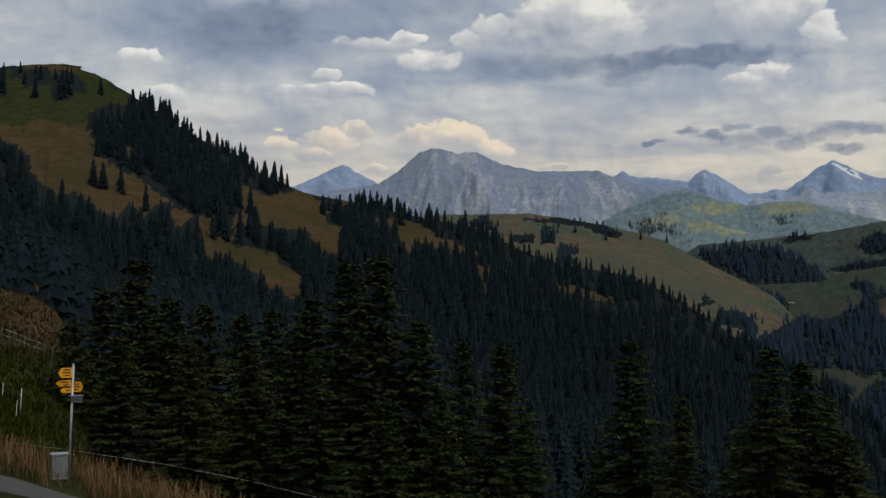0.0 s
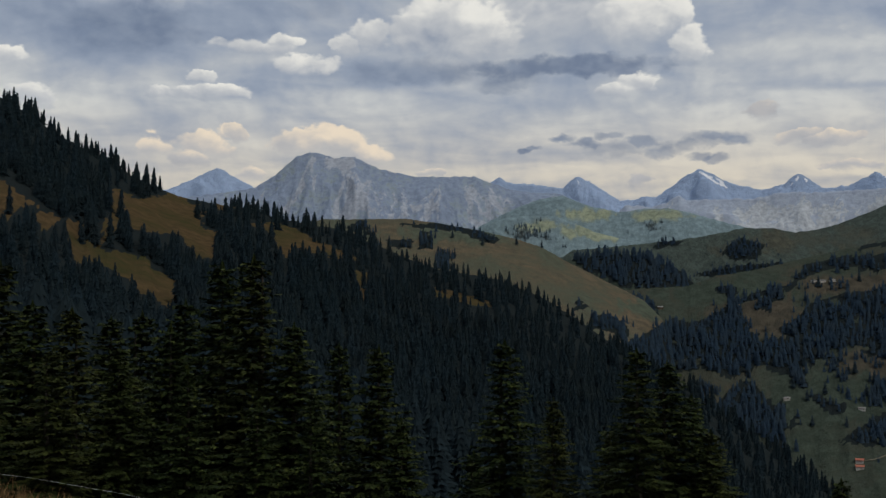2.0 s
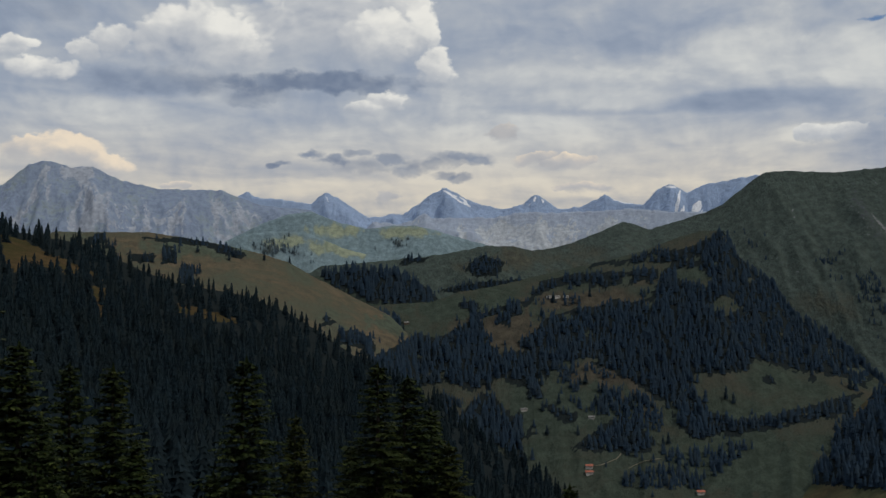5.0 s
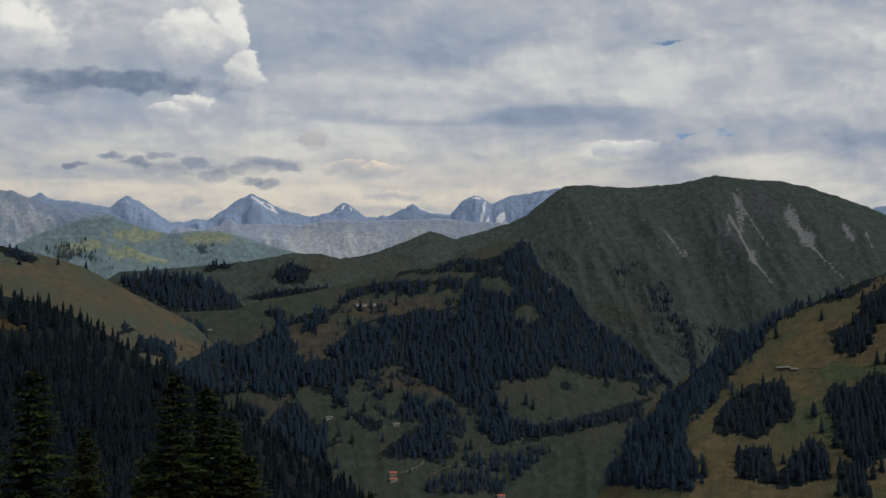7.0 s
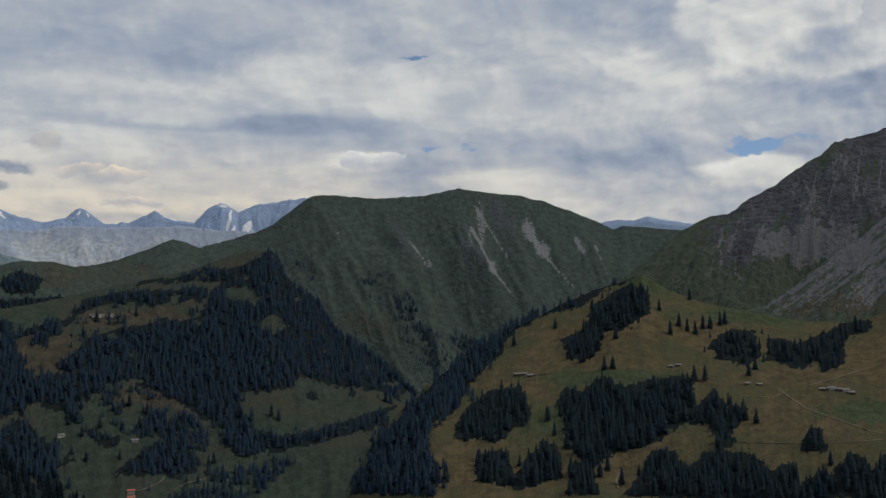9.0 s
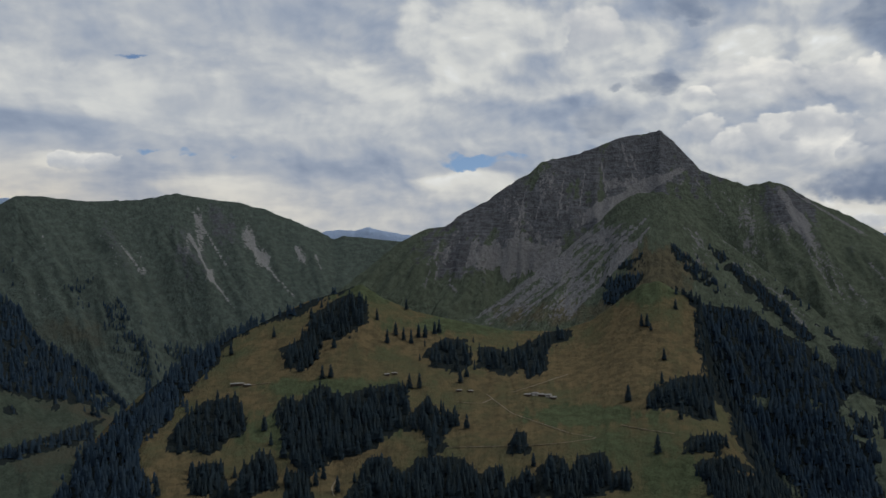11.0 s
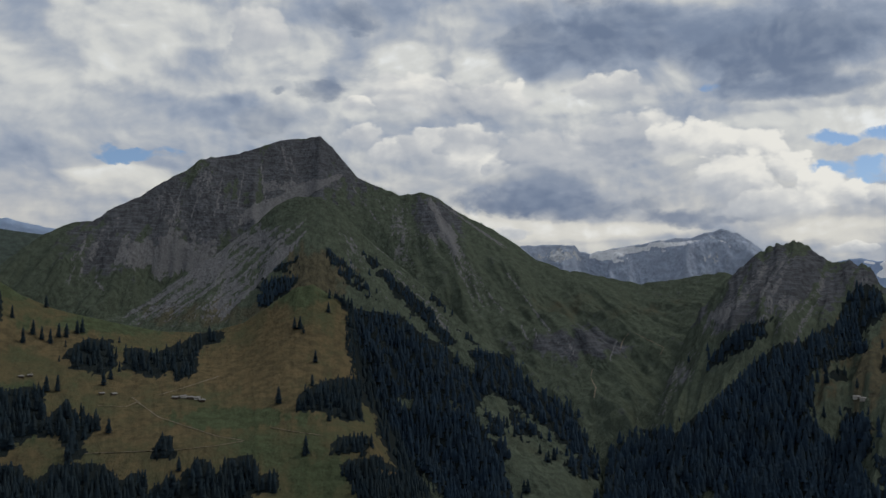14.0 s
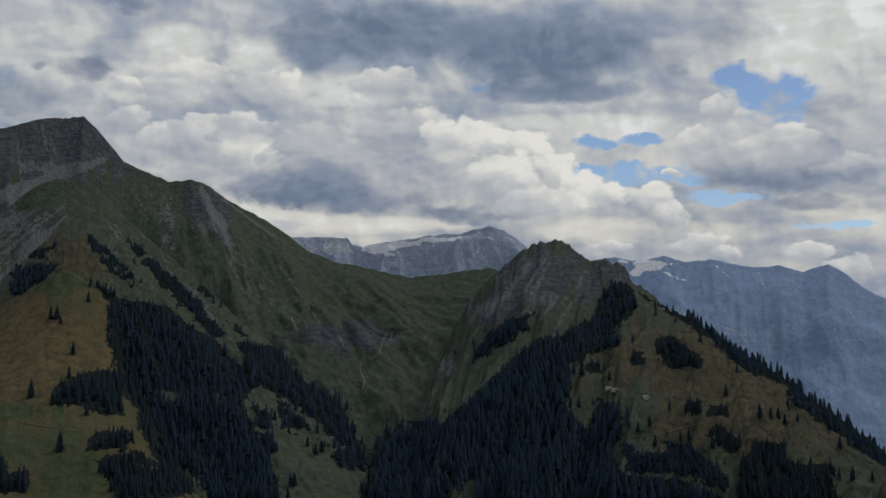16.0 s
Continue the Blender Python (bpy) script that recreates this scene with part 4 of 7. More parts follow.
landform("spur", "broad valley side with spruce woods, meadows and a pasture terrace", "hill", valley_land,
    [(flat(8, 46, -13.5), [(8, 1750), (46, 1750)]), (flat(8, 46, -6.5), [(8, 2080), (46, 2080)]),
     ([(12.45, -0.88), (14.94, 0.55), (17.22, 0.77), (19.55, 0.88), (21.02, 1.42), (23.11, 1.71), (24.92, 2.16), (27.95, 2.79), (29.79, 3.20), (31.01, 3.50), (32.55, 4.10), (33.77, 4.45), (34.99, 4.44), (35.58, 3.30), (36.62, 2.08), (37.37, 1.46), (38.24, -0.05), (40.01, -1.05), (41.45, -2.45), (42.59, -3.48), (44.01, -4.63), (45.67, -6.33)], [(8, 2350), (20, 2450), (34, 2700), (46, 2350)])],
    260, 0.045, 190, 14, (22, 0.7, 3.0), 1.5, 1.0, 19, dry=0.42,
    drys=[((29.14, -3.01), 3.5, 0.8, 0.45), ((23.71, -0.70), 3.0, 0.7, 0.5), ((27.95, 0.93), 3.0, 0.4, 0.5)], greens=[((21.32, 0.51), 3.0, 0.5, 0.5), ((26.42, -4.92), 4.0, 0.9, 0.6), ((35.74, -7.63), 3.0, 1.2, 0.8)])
landform("brown_alp", "rounded brown alpine pasture hill with scattered spruces", "hill", alp_land,
    [(flat(-10, 24, -7.0), flat(-10, 24, 1550)),
     ([(-4.14, 3.74), (-1.40, 4.30), (0.14, 4.56), (1.71, 4.55), (4.48, 4.60), (6.40, 4.34), (8.65, 3.93), (10.31, 3.53), (11.82, 3.07), (13.34, 2.18), (14.56, 1.56), (16.07, 0.78), (17.29, 0.13), (18.19, -0.78), (18.55, -1.7), (18.85, -3.6), (19.1, -6.2), (19.4, -9.69)], flat(-10, 24, 2150))],
    200, 0.05, 130, 12, (12, 0.8, 2.2), 1.0, 0.85, 20, dry=0.55, greens=[((18.50, -0.18), 2.0, 0.6, 0.7), ((7.30, 3.83), 5.0, 0.5, 0.3)])

# the pyramid peak with its cirque
landform("pyramid", "grey rocky pyramid peak with ribs, scree and green lower slopes", "mountain", peak_land,
    [(flat(50, 108, -10.0), [(50, 2250), (108, 2150)]), (flat(50, 108, -1.5), [(50, 2750), (72, 2800), (88, 2750), (108, 2500)]),
     ([(52.51, 1.79), (54.21, 2.97), (55.35, 3.87), (56.80, 4.98), (57.98, 5.65), (59.47, 5.90), (60.37, 6.60), (61.57, 7.15), (62.79, 7.97), (64.01, 8.67), (64.69, 9.25), (66.48, 9.52), (67.71, 9.94), (68.95, 10.38), (70.19, 10.51), (70.96, 10.62), (71.57, 10.13), (72.32, 9.27), (73.07, 8.40), (74.14, 7.96), (75.34, 7.47), (76.55, 7.65), (77.30, 7.39), (78.33, 6.64), (79.80, 5.90), (81.24, 5.11), (82.66, 4.03), (84.07, 3.44), (86.57, 2.99), (88.20, 2.66), (89.54, 2.82), (89.80, 2.83), (91.32, 3.05), (92.54, 3.18), (94.07, 2.42), (95.88, 0.60), (98.26, -1.79)], [(50, 2900), (60, 3150), (70, 3500), (80, 3400), (90, 3300), (108, 2900)])],
    500, 0.045, 270, 26, (120, 0.55, 4.5), 4.0, 1.12, 21, dry=0.05, rock=0.12, scree=0.05, fan=(70.0, 0.9), rib=0.35, streak=0.3, spurs=[(*[(64.69, 9.25), (57.70, 2.38)], 1.1, 70), (*[(68.95, 10.38), (65.52, 3.86)], 1.0, 55), (*[(61.57, 7.15), (57.41, 1.78)], 0.8, 45), (*[(76.61, 7.56), (82.50, -1.41)], 1.0, 75), (*[(73.07, 8.40), (78.77, 0.39)], 0.9, 60), (*[(79.80, 5.90), (85.81, -3.14)], 0.9, 40)],
    patches=[((68.94, 9.02), 4.5, 2.0, 0.75), ((64.01, 6.61), 4.6, 2.2, 0.62), ((77.43, 6.42), 2.0, 1.2, 0.5), ((84.22, -0.55), 3.6, 0.8, 0.5), ((59.77, 4.48), 2.0, 1.2, 0.4)],
    runs=[((72.27, 8.60), (66.74, 6.18), 0.250, 0.400, 1.10, 2), ((65.06, 8.81), (64.16, 5.93), 0.040, 0.070, 0.70, 1), ((65.97, 8.97), (65.37, 5.93), 0.040, 0.070, 0.70, 1), ((67.05, 9.13), (66.59, 6.55), 0.040, 0.070, 0.70, 1), ((67.81, 9.43), (68.12, 7.16), 0.040, 0.060, 0.70, 1), ((69.35, 9.58), (69.81, 8.37), 0.040, 0.060, 0.80, 1), ((63.84, 8.04), (63.10, 5.31), 0.040, 0.060, 0.60, 1), ((76.85, 7.38), (78.47, 4.93), 0.200, 0.500, 0.90, 3), ((77.60, 7.06), (81.15, 4.58), 0.050, 0.100, 0.70, 1), ((73.95, 7.43), (76.06, 4.97), 0.040, 0.080, 0.50, 1), ((81.81, 0.53), (82.23, -0.36), 0.050, 0.070, 0.90, 1), ((84.26, -0.17), (84.69, -1.16), 0.050, 0.080, 1.00, 2), ((86.95, -0.24), (86.50, -1.40), 0.050, 0.070, 0.80, 1), ((82.53, 0.38), (82.75, -0.51), 0.040, 0.050, 0.70, 1), ((72.73, 8.05), (74.24, 5.90), 0.040, 0.080, 0.60, 1),
     (*[(71.08, 8.23), (67.37, 6.29)], 0.35, 0.7, 1.0, 2), (*[(64.63, 9.04), (65.53, 6.30)], 0.5, 1.2, 0.5, 9), (*[(62.79, 7.67), (64.00, 5.09)], 0.6, 1.2, 0.45, 8), (*[(60.37, 6.30), (60.37, 3.88)], 0.6, 1.4, 0.4, 8), (*[(68.95, 10.17), (69.39, 8.40)], 0.08, 0.12, 0.6, 1), (*[(59.17, 5.39), (58.89, 2.38)], 0.4, 1.2, 0.45, 6), (*[(77.43, 6.66), (80.25, 0.97)], 0.25, 0.9, 0.5, 5), (*[(75.34, 7.23), (75.27, 3.75)], 0.4, 1.3, 0.45, 6), (*[(80.91, 3.63), (84.48, -1.42)], 0.1, 0.15, 0.55, 2)],
    screes=[((63.15, 4.12), 2.3, 0.9, 1.15), ((69.85, 7.94), 2.4, 0.35, 0.6), ((67.99, 6.74), 1.0, 0.5, 0.6), ((77.40, 5.22), 1.0, 1.0, 0.5)],
    greens=[((74.99, 4.66), 3.0, 2.0, 0.3)], drys=[((85.96, 1.47), 5.0, 1.0, 0.35)])
landform("shoulder", "green mountain shoulder with scree fan and spruce-covered flank", "mountain", peak_land,
    [(flat(54, 92, -14.0), [(54, 2000), (92, 1700)]), (flat(54, 92, -4.5), [(54, 2350), (72, 2300), (92, 2150)]),
     ([(57.72, 0.29), (60.98, 1.10), (62.48, 2.06), (64.00, 3.26), (65.83, 4.47), (66.75, 5.23), (67.68, 5.98), (68.61, 6.83), (69.38, 7.25), (69.99, 7.39), (71.07, 7.38), (71.83, 6.97), (72.58, 6.17), (73.78, 4.99), (74.97, 4.00), (76.45, 2.82), (77.91, 1.45), (79.35, 0.08), (80.78, -0.97), (82.19, -2.00), (83.59, -2.87), (84.95, -4.01), (85.99, -5.69), (86.73, -7.90)], [(54, 2600), (68, 2900), (74, 2900), (92, 2350)])],
    300, 0.04, 200, 16, (60, 0.8, 3.5), 3.0, 1.1, 22, dry=0.15, scree=0.06, drys=[((65.51, 0.97), 3.0, 0.6, 0.5), ((70.6, 3.2), 1.8, 1.2, 0.8), ((66.5, 1.2), 4.0, 0.8, 0.5)], fan=(71.5, 1.6), rib=0.25, streak=0.45, spurs=[(*[(71.07, 7.38), (70.38, 1.08)], 0.6, 60), (*[(72.58, 6.17), (76.66, -1.39)], 0.6, 40), (*[(74.97, 4.00), (80.13, -3.76)], 0.6, 35), (*[(68.91, 6.95), (65.51, 1.13)], 0.6, 30)],
    screes=[((67.98, 5.07), 0.8, 0.6, 0.4), ((65.82, 3.25), 1.1, 0.8, 0.25), ((68.58, 4.45), 0.7, 0.9, 0.3)], patches=[((67.36, 5.07), 1.5, 0.8, 0.5), ((76.09, -0.18), 1.2, 1.2, 0.35)],
    greens=[((73.48, 5.30), 2.5, 2.0, 0.2)], runs=[((70.51, 6.39), (65.08, 1.53), 0.050, 0.090, 1.00, 1), ((69.80, 6.00), (63.87, 1.45), 0.050, 0.100, 0.95, 1), ((69.28, 6.09), (62.68, 1.39), 0.060, 0.120, 0.90, 1), ((68.27, 5.79), (61.72, 1.33), 0.060, 0.120, 0.80, 2), ((70.01, 5.02), (66.29, 1.32), 0.050, 0.100, 1.00, 1), ((67.81, 5.33), (62.08, 1.93), 0.060, 0.100, 0.80, 1), ((70.32, 5.63), (67.81, 2.89), 0.080, 0.120, 0.90, 1), ((73.32, 5.30), (79.01, 1.00), 0.050, 0.080, 0.60, 1), ((74.22, 3.77), (77.22, 1.47), 0.040, 0.060, 0.60, 1), ((76.79, 2.83), (80.76, -0.51), 0.040, 0.070, 0.60, 1), ((79.88, 0.10), (84.48, -2.86), 0.050, 0.050, 0.70, 1), ((68.11, 3.50), (65.38, 1.53), 0.050, 0.080, 0.90, 1),
     (*[(68.90, 5.97), (61.58, 0.55)], 0.5, 2.0, 0.42, 12), (*[(69.20, 5.05), (65.20, 0.67)], 0.4, 1.1, 0.55, 8), (*[(67.21, 5.53), (64.00, 2.96)], 0.4, 0.8, 0.8, 3), (*[(71.97, 5.93), (74.92, 1.03)], 0.3, 0.9, 0.4, 6), (*[(74.97, 3.75), (78.17, -0.20)], 0.2, 0.6, 0.4, 4)])
landform("meadow_alp", "brown-green alpine meadow shoulder with spruce stands", "hill", mid_land,
    [(flat(40, 86, -14.0), [(40, 1500), (60, 1480), (86, 1500)]),
     (flat(40, 86, -6.0), [(40, 1900), (66, 1800), (86, 1850)]),
     ([(36.93, -8.90), (39.27, -6.86), (41.65, -4.30), (43.17, -2.86), (44.68, -1.84), (46.52, -0.61), (48.97, 0.59), (50.51, 1.38), (52.05, 2.04), (53.58, 2.44), (54.78, 2.88), (55.95, 2.08), (57.71, 1.33), (60.38, 0.71), (62.78, 0.24), (65.20, 0.16), (67.02, 0.66), (68.56, 1.71), (69.78, 2.55), (70.70, 2.72), (71.61, 2.13), (72.81, 1.42), (73.22, -1.36), (74.38, -3.76), (75.68, -5.82), (77.40, -8.13), (79.95, -10.62)], [(40, 2150), (52, 2400), (66, 2450), (74, 2350), (86, 1900)])],
    200, 0.04, 190, 10, (10, 0.8, 3.0), 1.0, 1.0, 23, dry=0.57,
    greens=[((54.8, 2.5), 2.2, 0.5, 0.7), ((69.9, 2.2), 1.4, 0.7, 0.45), ((60.5, 0.6), 4.5, 0.45, 0.5), ((69.08, -5.73), 3.0, 1.6, 0.2), ((66.99, -4.31), 3.2, 0.5, 0.9), ((51.21, -4.54), 4.0, 1.2, 0.5), ((52.57, -2.57), 4.0, 0.4, 0.5), ((71.17, -7.29), 2.0, 1.0, 0.3)], drys=[((70.0, -0.6), 3.0, 1.6, 0.3), ((67.61, -1.62), 5.0, 1.2, 0.35), ((55.10, 0.01), 4.0, 0.7, 0.3)],
    patches=[((61.58, 0.86), 2.0, 0.35, 0.4)], dome=9.0)
landform("crag", "jagged rocky crag above a wooded slope and a brown meadow", "mountain", peak_land,
    [(flat(82, 125, -14.5), [(82, 1700), (125, 1650)]), (flat(82, 125, -5.5), [(82, 2080), (98, 2000), (125, 1950)]),
     ([(86.09, -7.65), (86.83, -6.33), (87.72, -4.85), (88.77, -3.35), (89.67, -1.85), (90.42, -0.33), (91.18, 1.04), (91.94, 2.05), (92.85, 3.03), (93.61, 3.57), (94.22, 4.06), (95.13, 4.52), (95.74, 4.51), (96.25, 4.76), (96.80, 4.24), (97.84, 3.45), (98.74, 3.62), (99.63, 3.17), (100.07, 2.51), (100.95, 1.81), (101.82, 0.98), (102.98, 0.63), (104.12, -0.31), (105.80, -1.32), (107.46, -2.34), (109.07, -3.53), (110.65, -4.71), (112.39, -6.15), (114.42, -7.78)], [(82, 2500), (92, 2800), (98, 2800), (104, 2500), (125, 2150)])],
    260, 0.04, 240, 16, (85, 0.8, 4.2), 10.0, 1.0, 24, dry=0.2, shear=-5.0, rib=0.42, streak=0.2, spurs=[(*[(96.25, 4.76), (91.34, -3.64)], 0.7, 60), (*[(98.74, 3.62), (94.97, -2.41)], 0.6, 45), (*[(94.22, 4.06), (90.12, -1.84)], 0.6, 40), (*[(100.07, 2.57), (98.86, -1.78)], 0.7, 35)],
    patches=[((95.58, 2.72), 3.4, 1.7, 0.9), ((92.85, 1.05), 2.0, 1.0, 0.6), ((99.48, 2.72), 0.9, 0.7, 0.5)], screes=[((95.58, 1.51), 0.5, 0.5, 0.6), ((92.24, 0.95), 0.7, 0.35, 0.6), ((89.52, -2.15), 1.8, 0.5, 0.35)],
    drys=[((103.24, -1.73), 5.5, 2.2, 0.9), ((106.20, -4.03), 6.5, 2.6, 0.8)], greens=[((100.31, -4.13), 1.6, 0.4, 0.5)],
    runs=[(*[(96.04, 4.24), (93.46, 0.59)], 0.3, 1.2, 0.55, 7), (*[(94.68, 3.94), (91.33, -0.02)], 0.3, 1.0, 0.5, 6), (*[(97.69, 3.18), (95.27, -0.30)], 0.3, 0.9, 0.5, 6), (*[(99.48, 3.02), (98.87, 0.31)], 0.2, 0.7, 0.5, 5), (*[(91.34, -0.63), (87.42, -5.44)], 0.4, 1.2, 0.4, 8)])
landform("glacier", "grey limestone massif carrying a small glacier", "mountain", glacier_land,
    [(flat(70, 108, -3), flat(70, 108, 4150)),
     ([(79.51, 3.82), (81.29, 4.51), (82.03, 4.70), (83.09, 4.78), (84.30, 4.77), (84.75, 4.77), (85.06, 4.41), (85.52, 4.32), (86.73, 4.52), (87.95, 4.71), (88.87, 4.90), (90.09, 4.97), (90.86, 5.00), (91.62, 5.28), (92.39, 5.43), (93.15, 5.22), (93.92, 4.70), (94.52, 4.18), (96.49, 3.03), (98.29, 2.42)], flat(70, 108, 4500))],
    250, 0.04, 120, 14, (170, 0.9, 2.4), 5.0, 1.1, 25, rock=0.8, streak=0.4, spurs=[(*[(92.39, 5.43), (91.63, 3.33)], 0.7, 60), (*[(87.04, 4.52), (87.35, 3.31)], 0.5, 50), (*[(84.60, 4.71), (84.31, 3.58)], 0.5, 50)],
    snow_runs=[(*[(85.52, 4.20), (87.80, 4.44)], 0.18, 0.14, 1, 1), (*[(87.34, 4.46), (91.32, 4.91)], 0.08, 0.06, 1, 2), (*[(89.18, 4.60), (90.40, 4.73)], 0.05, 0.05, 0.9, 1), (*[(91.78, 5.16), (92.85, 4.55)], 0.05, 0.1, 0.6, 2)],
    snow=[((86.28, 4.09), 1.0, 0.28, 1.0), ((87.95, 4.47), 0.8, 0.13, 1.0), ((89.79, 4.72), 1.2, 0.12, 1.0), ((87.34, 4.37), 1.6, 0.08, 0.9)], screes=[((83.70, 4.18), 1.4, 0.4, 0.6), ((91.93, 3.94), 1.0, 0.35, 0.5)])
landform("hazy_mountain", "haze-blue mountain with snow patches above green fields", "mountain", haze_land,
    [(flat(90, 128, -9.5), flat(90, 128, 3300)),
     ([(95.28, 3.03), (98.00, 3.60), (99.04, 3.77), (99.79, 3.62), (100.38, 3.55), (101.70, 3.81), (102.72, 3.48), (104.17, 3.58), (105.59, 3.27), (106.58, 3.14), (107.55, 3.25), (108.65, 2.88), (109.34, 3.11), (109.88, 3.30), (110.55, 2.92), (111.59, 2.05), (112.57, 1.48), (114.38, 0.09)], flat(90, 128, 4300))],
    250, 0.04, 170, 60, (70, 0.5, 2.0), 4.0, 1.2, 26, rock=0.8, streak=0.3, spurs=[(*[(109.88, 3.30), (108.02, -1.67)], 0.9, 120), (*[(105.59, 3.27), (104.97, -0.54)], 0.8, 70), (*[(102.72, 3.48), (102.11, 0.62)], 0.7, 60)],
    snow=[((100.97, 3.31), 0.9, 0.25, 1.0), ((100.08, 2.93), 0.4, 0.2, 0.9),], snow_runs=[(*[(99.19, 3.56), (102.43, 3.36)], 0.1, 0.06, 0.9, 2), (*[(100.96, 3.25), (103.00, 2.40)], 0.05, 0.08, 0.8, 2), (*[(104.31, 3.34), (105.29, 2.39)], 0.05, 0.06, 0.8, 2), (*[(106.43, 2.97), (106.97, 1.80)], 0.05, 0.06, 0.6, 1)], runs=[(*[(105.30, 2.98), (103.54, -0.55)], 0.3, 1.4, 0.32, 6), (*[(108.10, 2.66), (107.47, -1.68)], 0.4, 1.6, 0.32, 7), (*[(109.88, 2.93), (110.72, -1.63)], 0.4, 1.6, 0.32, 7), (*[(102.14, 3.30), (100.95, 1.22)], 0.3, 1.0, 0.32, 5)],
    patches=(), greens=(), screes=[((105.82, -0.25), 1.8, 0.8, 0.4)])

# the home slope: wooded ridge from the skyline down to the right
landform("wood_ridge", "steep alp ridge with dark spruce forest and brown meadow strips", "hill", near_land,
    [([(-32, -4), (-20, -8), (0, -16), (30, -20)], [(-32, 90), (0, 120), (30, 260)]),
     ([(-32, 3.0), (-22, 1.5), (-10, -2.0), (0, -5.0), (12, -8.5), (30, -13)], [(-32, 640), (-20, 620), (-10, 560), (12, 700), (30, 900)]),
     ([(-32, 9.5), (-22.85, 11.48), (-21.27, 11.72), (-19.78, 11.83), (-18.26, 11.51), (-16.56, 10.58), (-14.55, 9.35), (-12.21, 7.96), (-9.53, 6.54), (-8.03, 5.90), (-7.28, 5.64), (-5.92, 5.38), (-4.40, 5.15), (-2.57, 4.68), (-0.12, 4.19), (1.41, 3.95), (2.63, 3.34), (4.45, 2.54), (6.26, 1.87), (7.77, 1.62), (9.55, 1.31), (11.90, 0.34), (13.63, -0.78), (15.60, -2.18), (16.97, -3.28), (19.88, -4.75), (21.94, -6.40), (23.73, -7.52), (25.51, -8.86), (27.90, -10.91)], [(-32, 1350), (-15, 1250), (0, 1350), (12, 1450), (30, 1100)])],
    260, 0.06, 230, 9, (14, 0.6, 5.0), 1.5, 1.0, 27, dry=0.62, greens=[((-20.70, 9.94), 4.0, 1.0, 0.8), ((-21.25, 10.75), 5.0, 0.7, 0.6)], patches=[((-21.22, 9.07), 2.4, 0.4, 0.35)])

# ---------------------------------------------------------------- the ground that all stands on
def ground_z(az, r):
    """Height of the ground over the datum by azimuth and distance."""
    az, r = np.broadcast_arrays(np.asarray(az, float), np.asarray(r, float))
    edge = np.clip((az + 19.0) / 20.0, -0.3, 1.0)
    rim = -4.45 - 3.4 * edge
    down = np.interp(r, [0, 6, 14, 22, 28], [-1.65, -1.8, -2.7, -4.0, -4.45]) + np.clip((r - 10) / 18, 0, 1) * (rim + 4.45)
    far = rim + np.interp(r, [28, 34, 55, 100, 250, 700, 1500, 5000], [0, -3.2, -19, -44, -120, -330, -470, -480])
    z = np.where(r < 28, down, far)
    up = np.interp(r, [0, 8, 30, 300, 1500, 5000], [-1.65, -1.5, 1.5, 60, 240, 300])
    off = np.abs((az - 45.0 + 180) % 360 - 180)
    w = np.clip((off - 84) / 30, 0, 1)
    w = w * w * (3 - 2 * w)
    x, y = r * np.sin(np.radians(az)), r * np.cos(np.radians(az))
    rough = 0.05 * fbm(x / 1.3, y / 1.3, 4, 3) + np.clip(r - 25, 0, 400) * 0.012 * fbm(x / 40, y / 40, 4, 4)
    return z * (1 - w) + up * w + rough + EYE


def on_ground(az, r):
    return Vector((r * math.sin(radians(az)), r * math.cos(radians(az)), float(ground_z(az, r))))


def build_ground():
    az = np.concatenate([np.concatenate([np.arange(-35, 0, 0.4), np.arange(0, 125, 1.0)]), np.arange(125, 325.1, 4.0)])
    r = np.concatenate([[0.02], np.linspace(1, 36, 80), np.geomspace(37, 4900, 60)])
    A, R = np.meshgrid(az, r)
    Z = ground_z(A, R)
    co = np.stack([R * np.sin(np.radians(A)), R * np.cos(np.radians(A)), Z], -1).reshape(-1, 3)
    me = mesh_of("ground", co, grid_faces(*R.shape))
    me.materials.append(near_land)
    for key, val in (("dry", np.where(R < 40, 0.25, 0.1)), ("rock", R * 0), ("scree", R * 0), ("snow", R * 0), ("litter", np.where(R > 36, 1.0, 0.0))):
        me.attributes.new(key, "FLOAT", "POINT").data.foreach_set("value", val.astype(np.float32).ravel())
    tagged(new("ground", me), "sloping alpine turf falling away into the valley", "ground", kind="structure")


build_ground()
landform("left_hill", "green and brown meadow slope rising beside the path", "hill", near_land,
    [([(-36, -6.2), (-19, -9.2), (-17, -10.5)], flat(-36, -17, 31)), ([(-36, 4.5), (-22.66, 1.34), (-21.35, 1.01), (-20.00, 0.16), (-18.6, -2.5), (-17.8, -8.0)], flat(-36, -17, 125))],
    60, 0.08, 90, 1.0, (0.4, 1.0, 1.0), 0.25, 1.0, 28, dry=0.15, drys=[((-21.84, -0.3), 6.0, 2.0, 0.9)], greens=[((-21.51, -5.0), 5, 1.8, 0.6)])


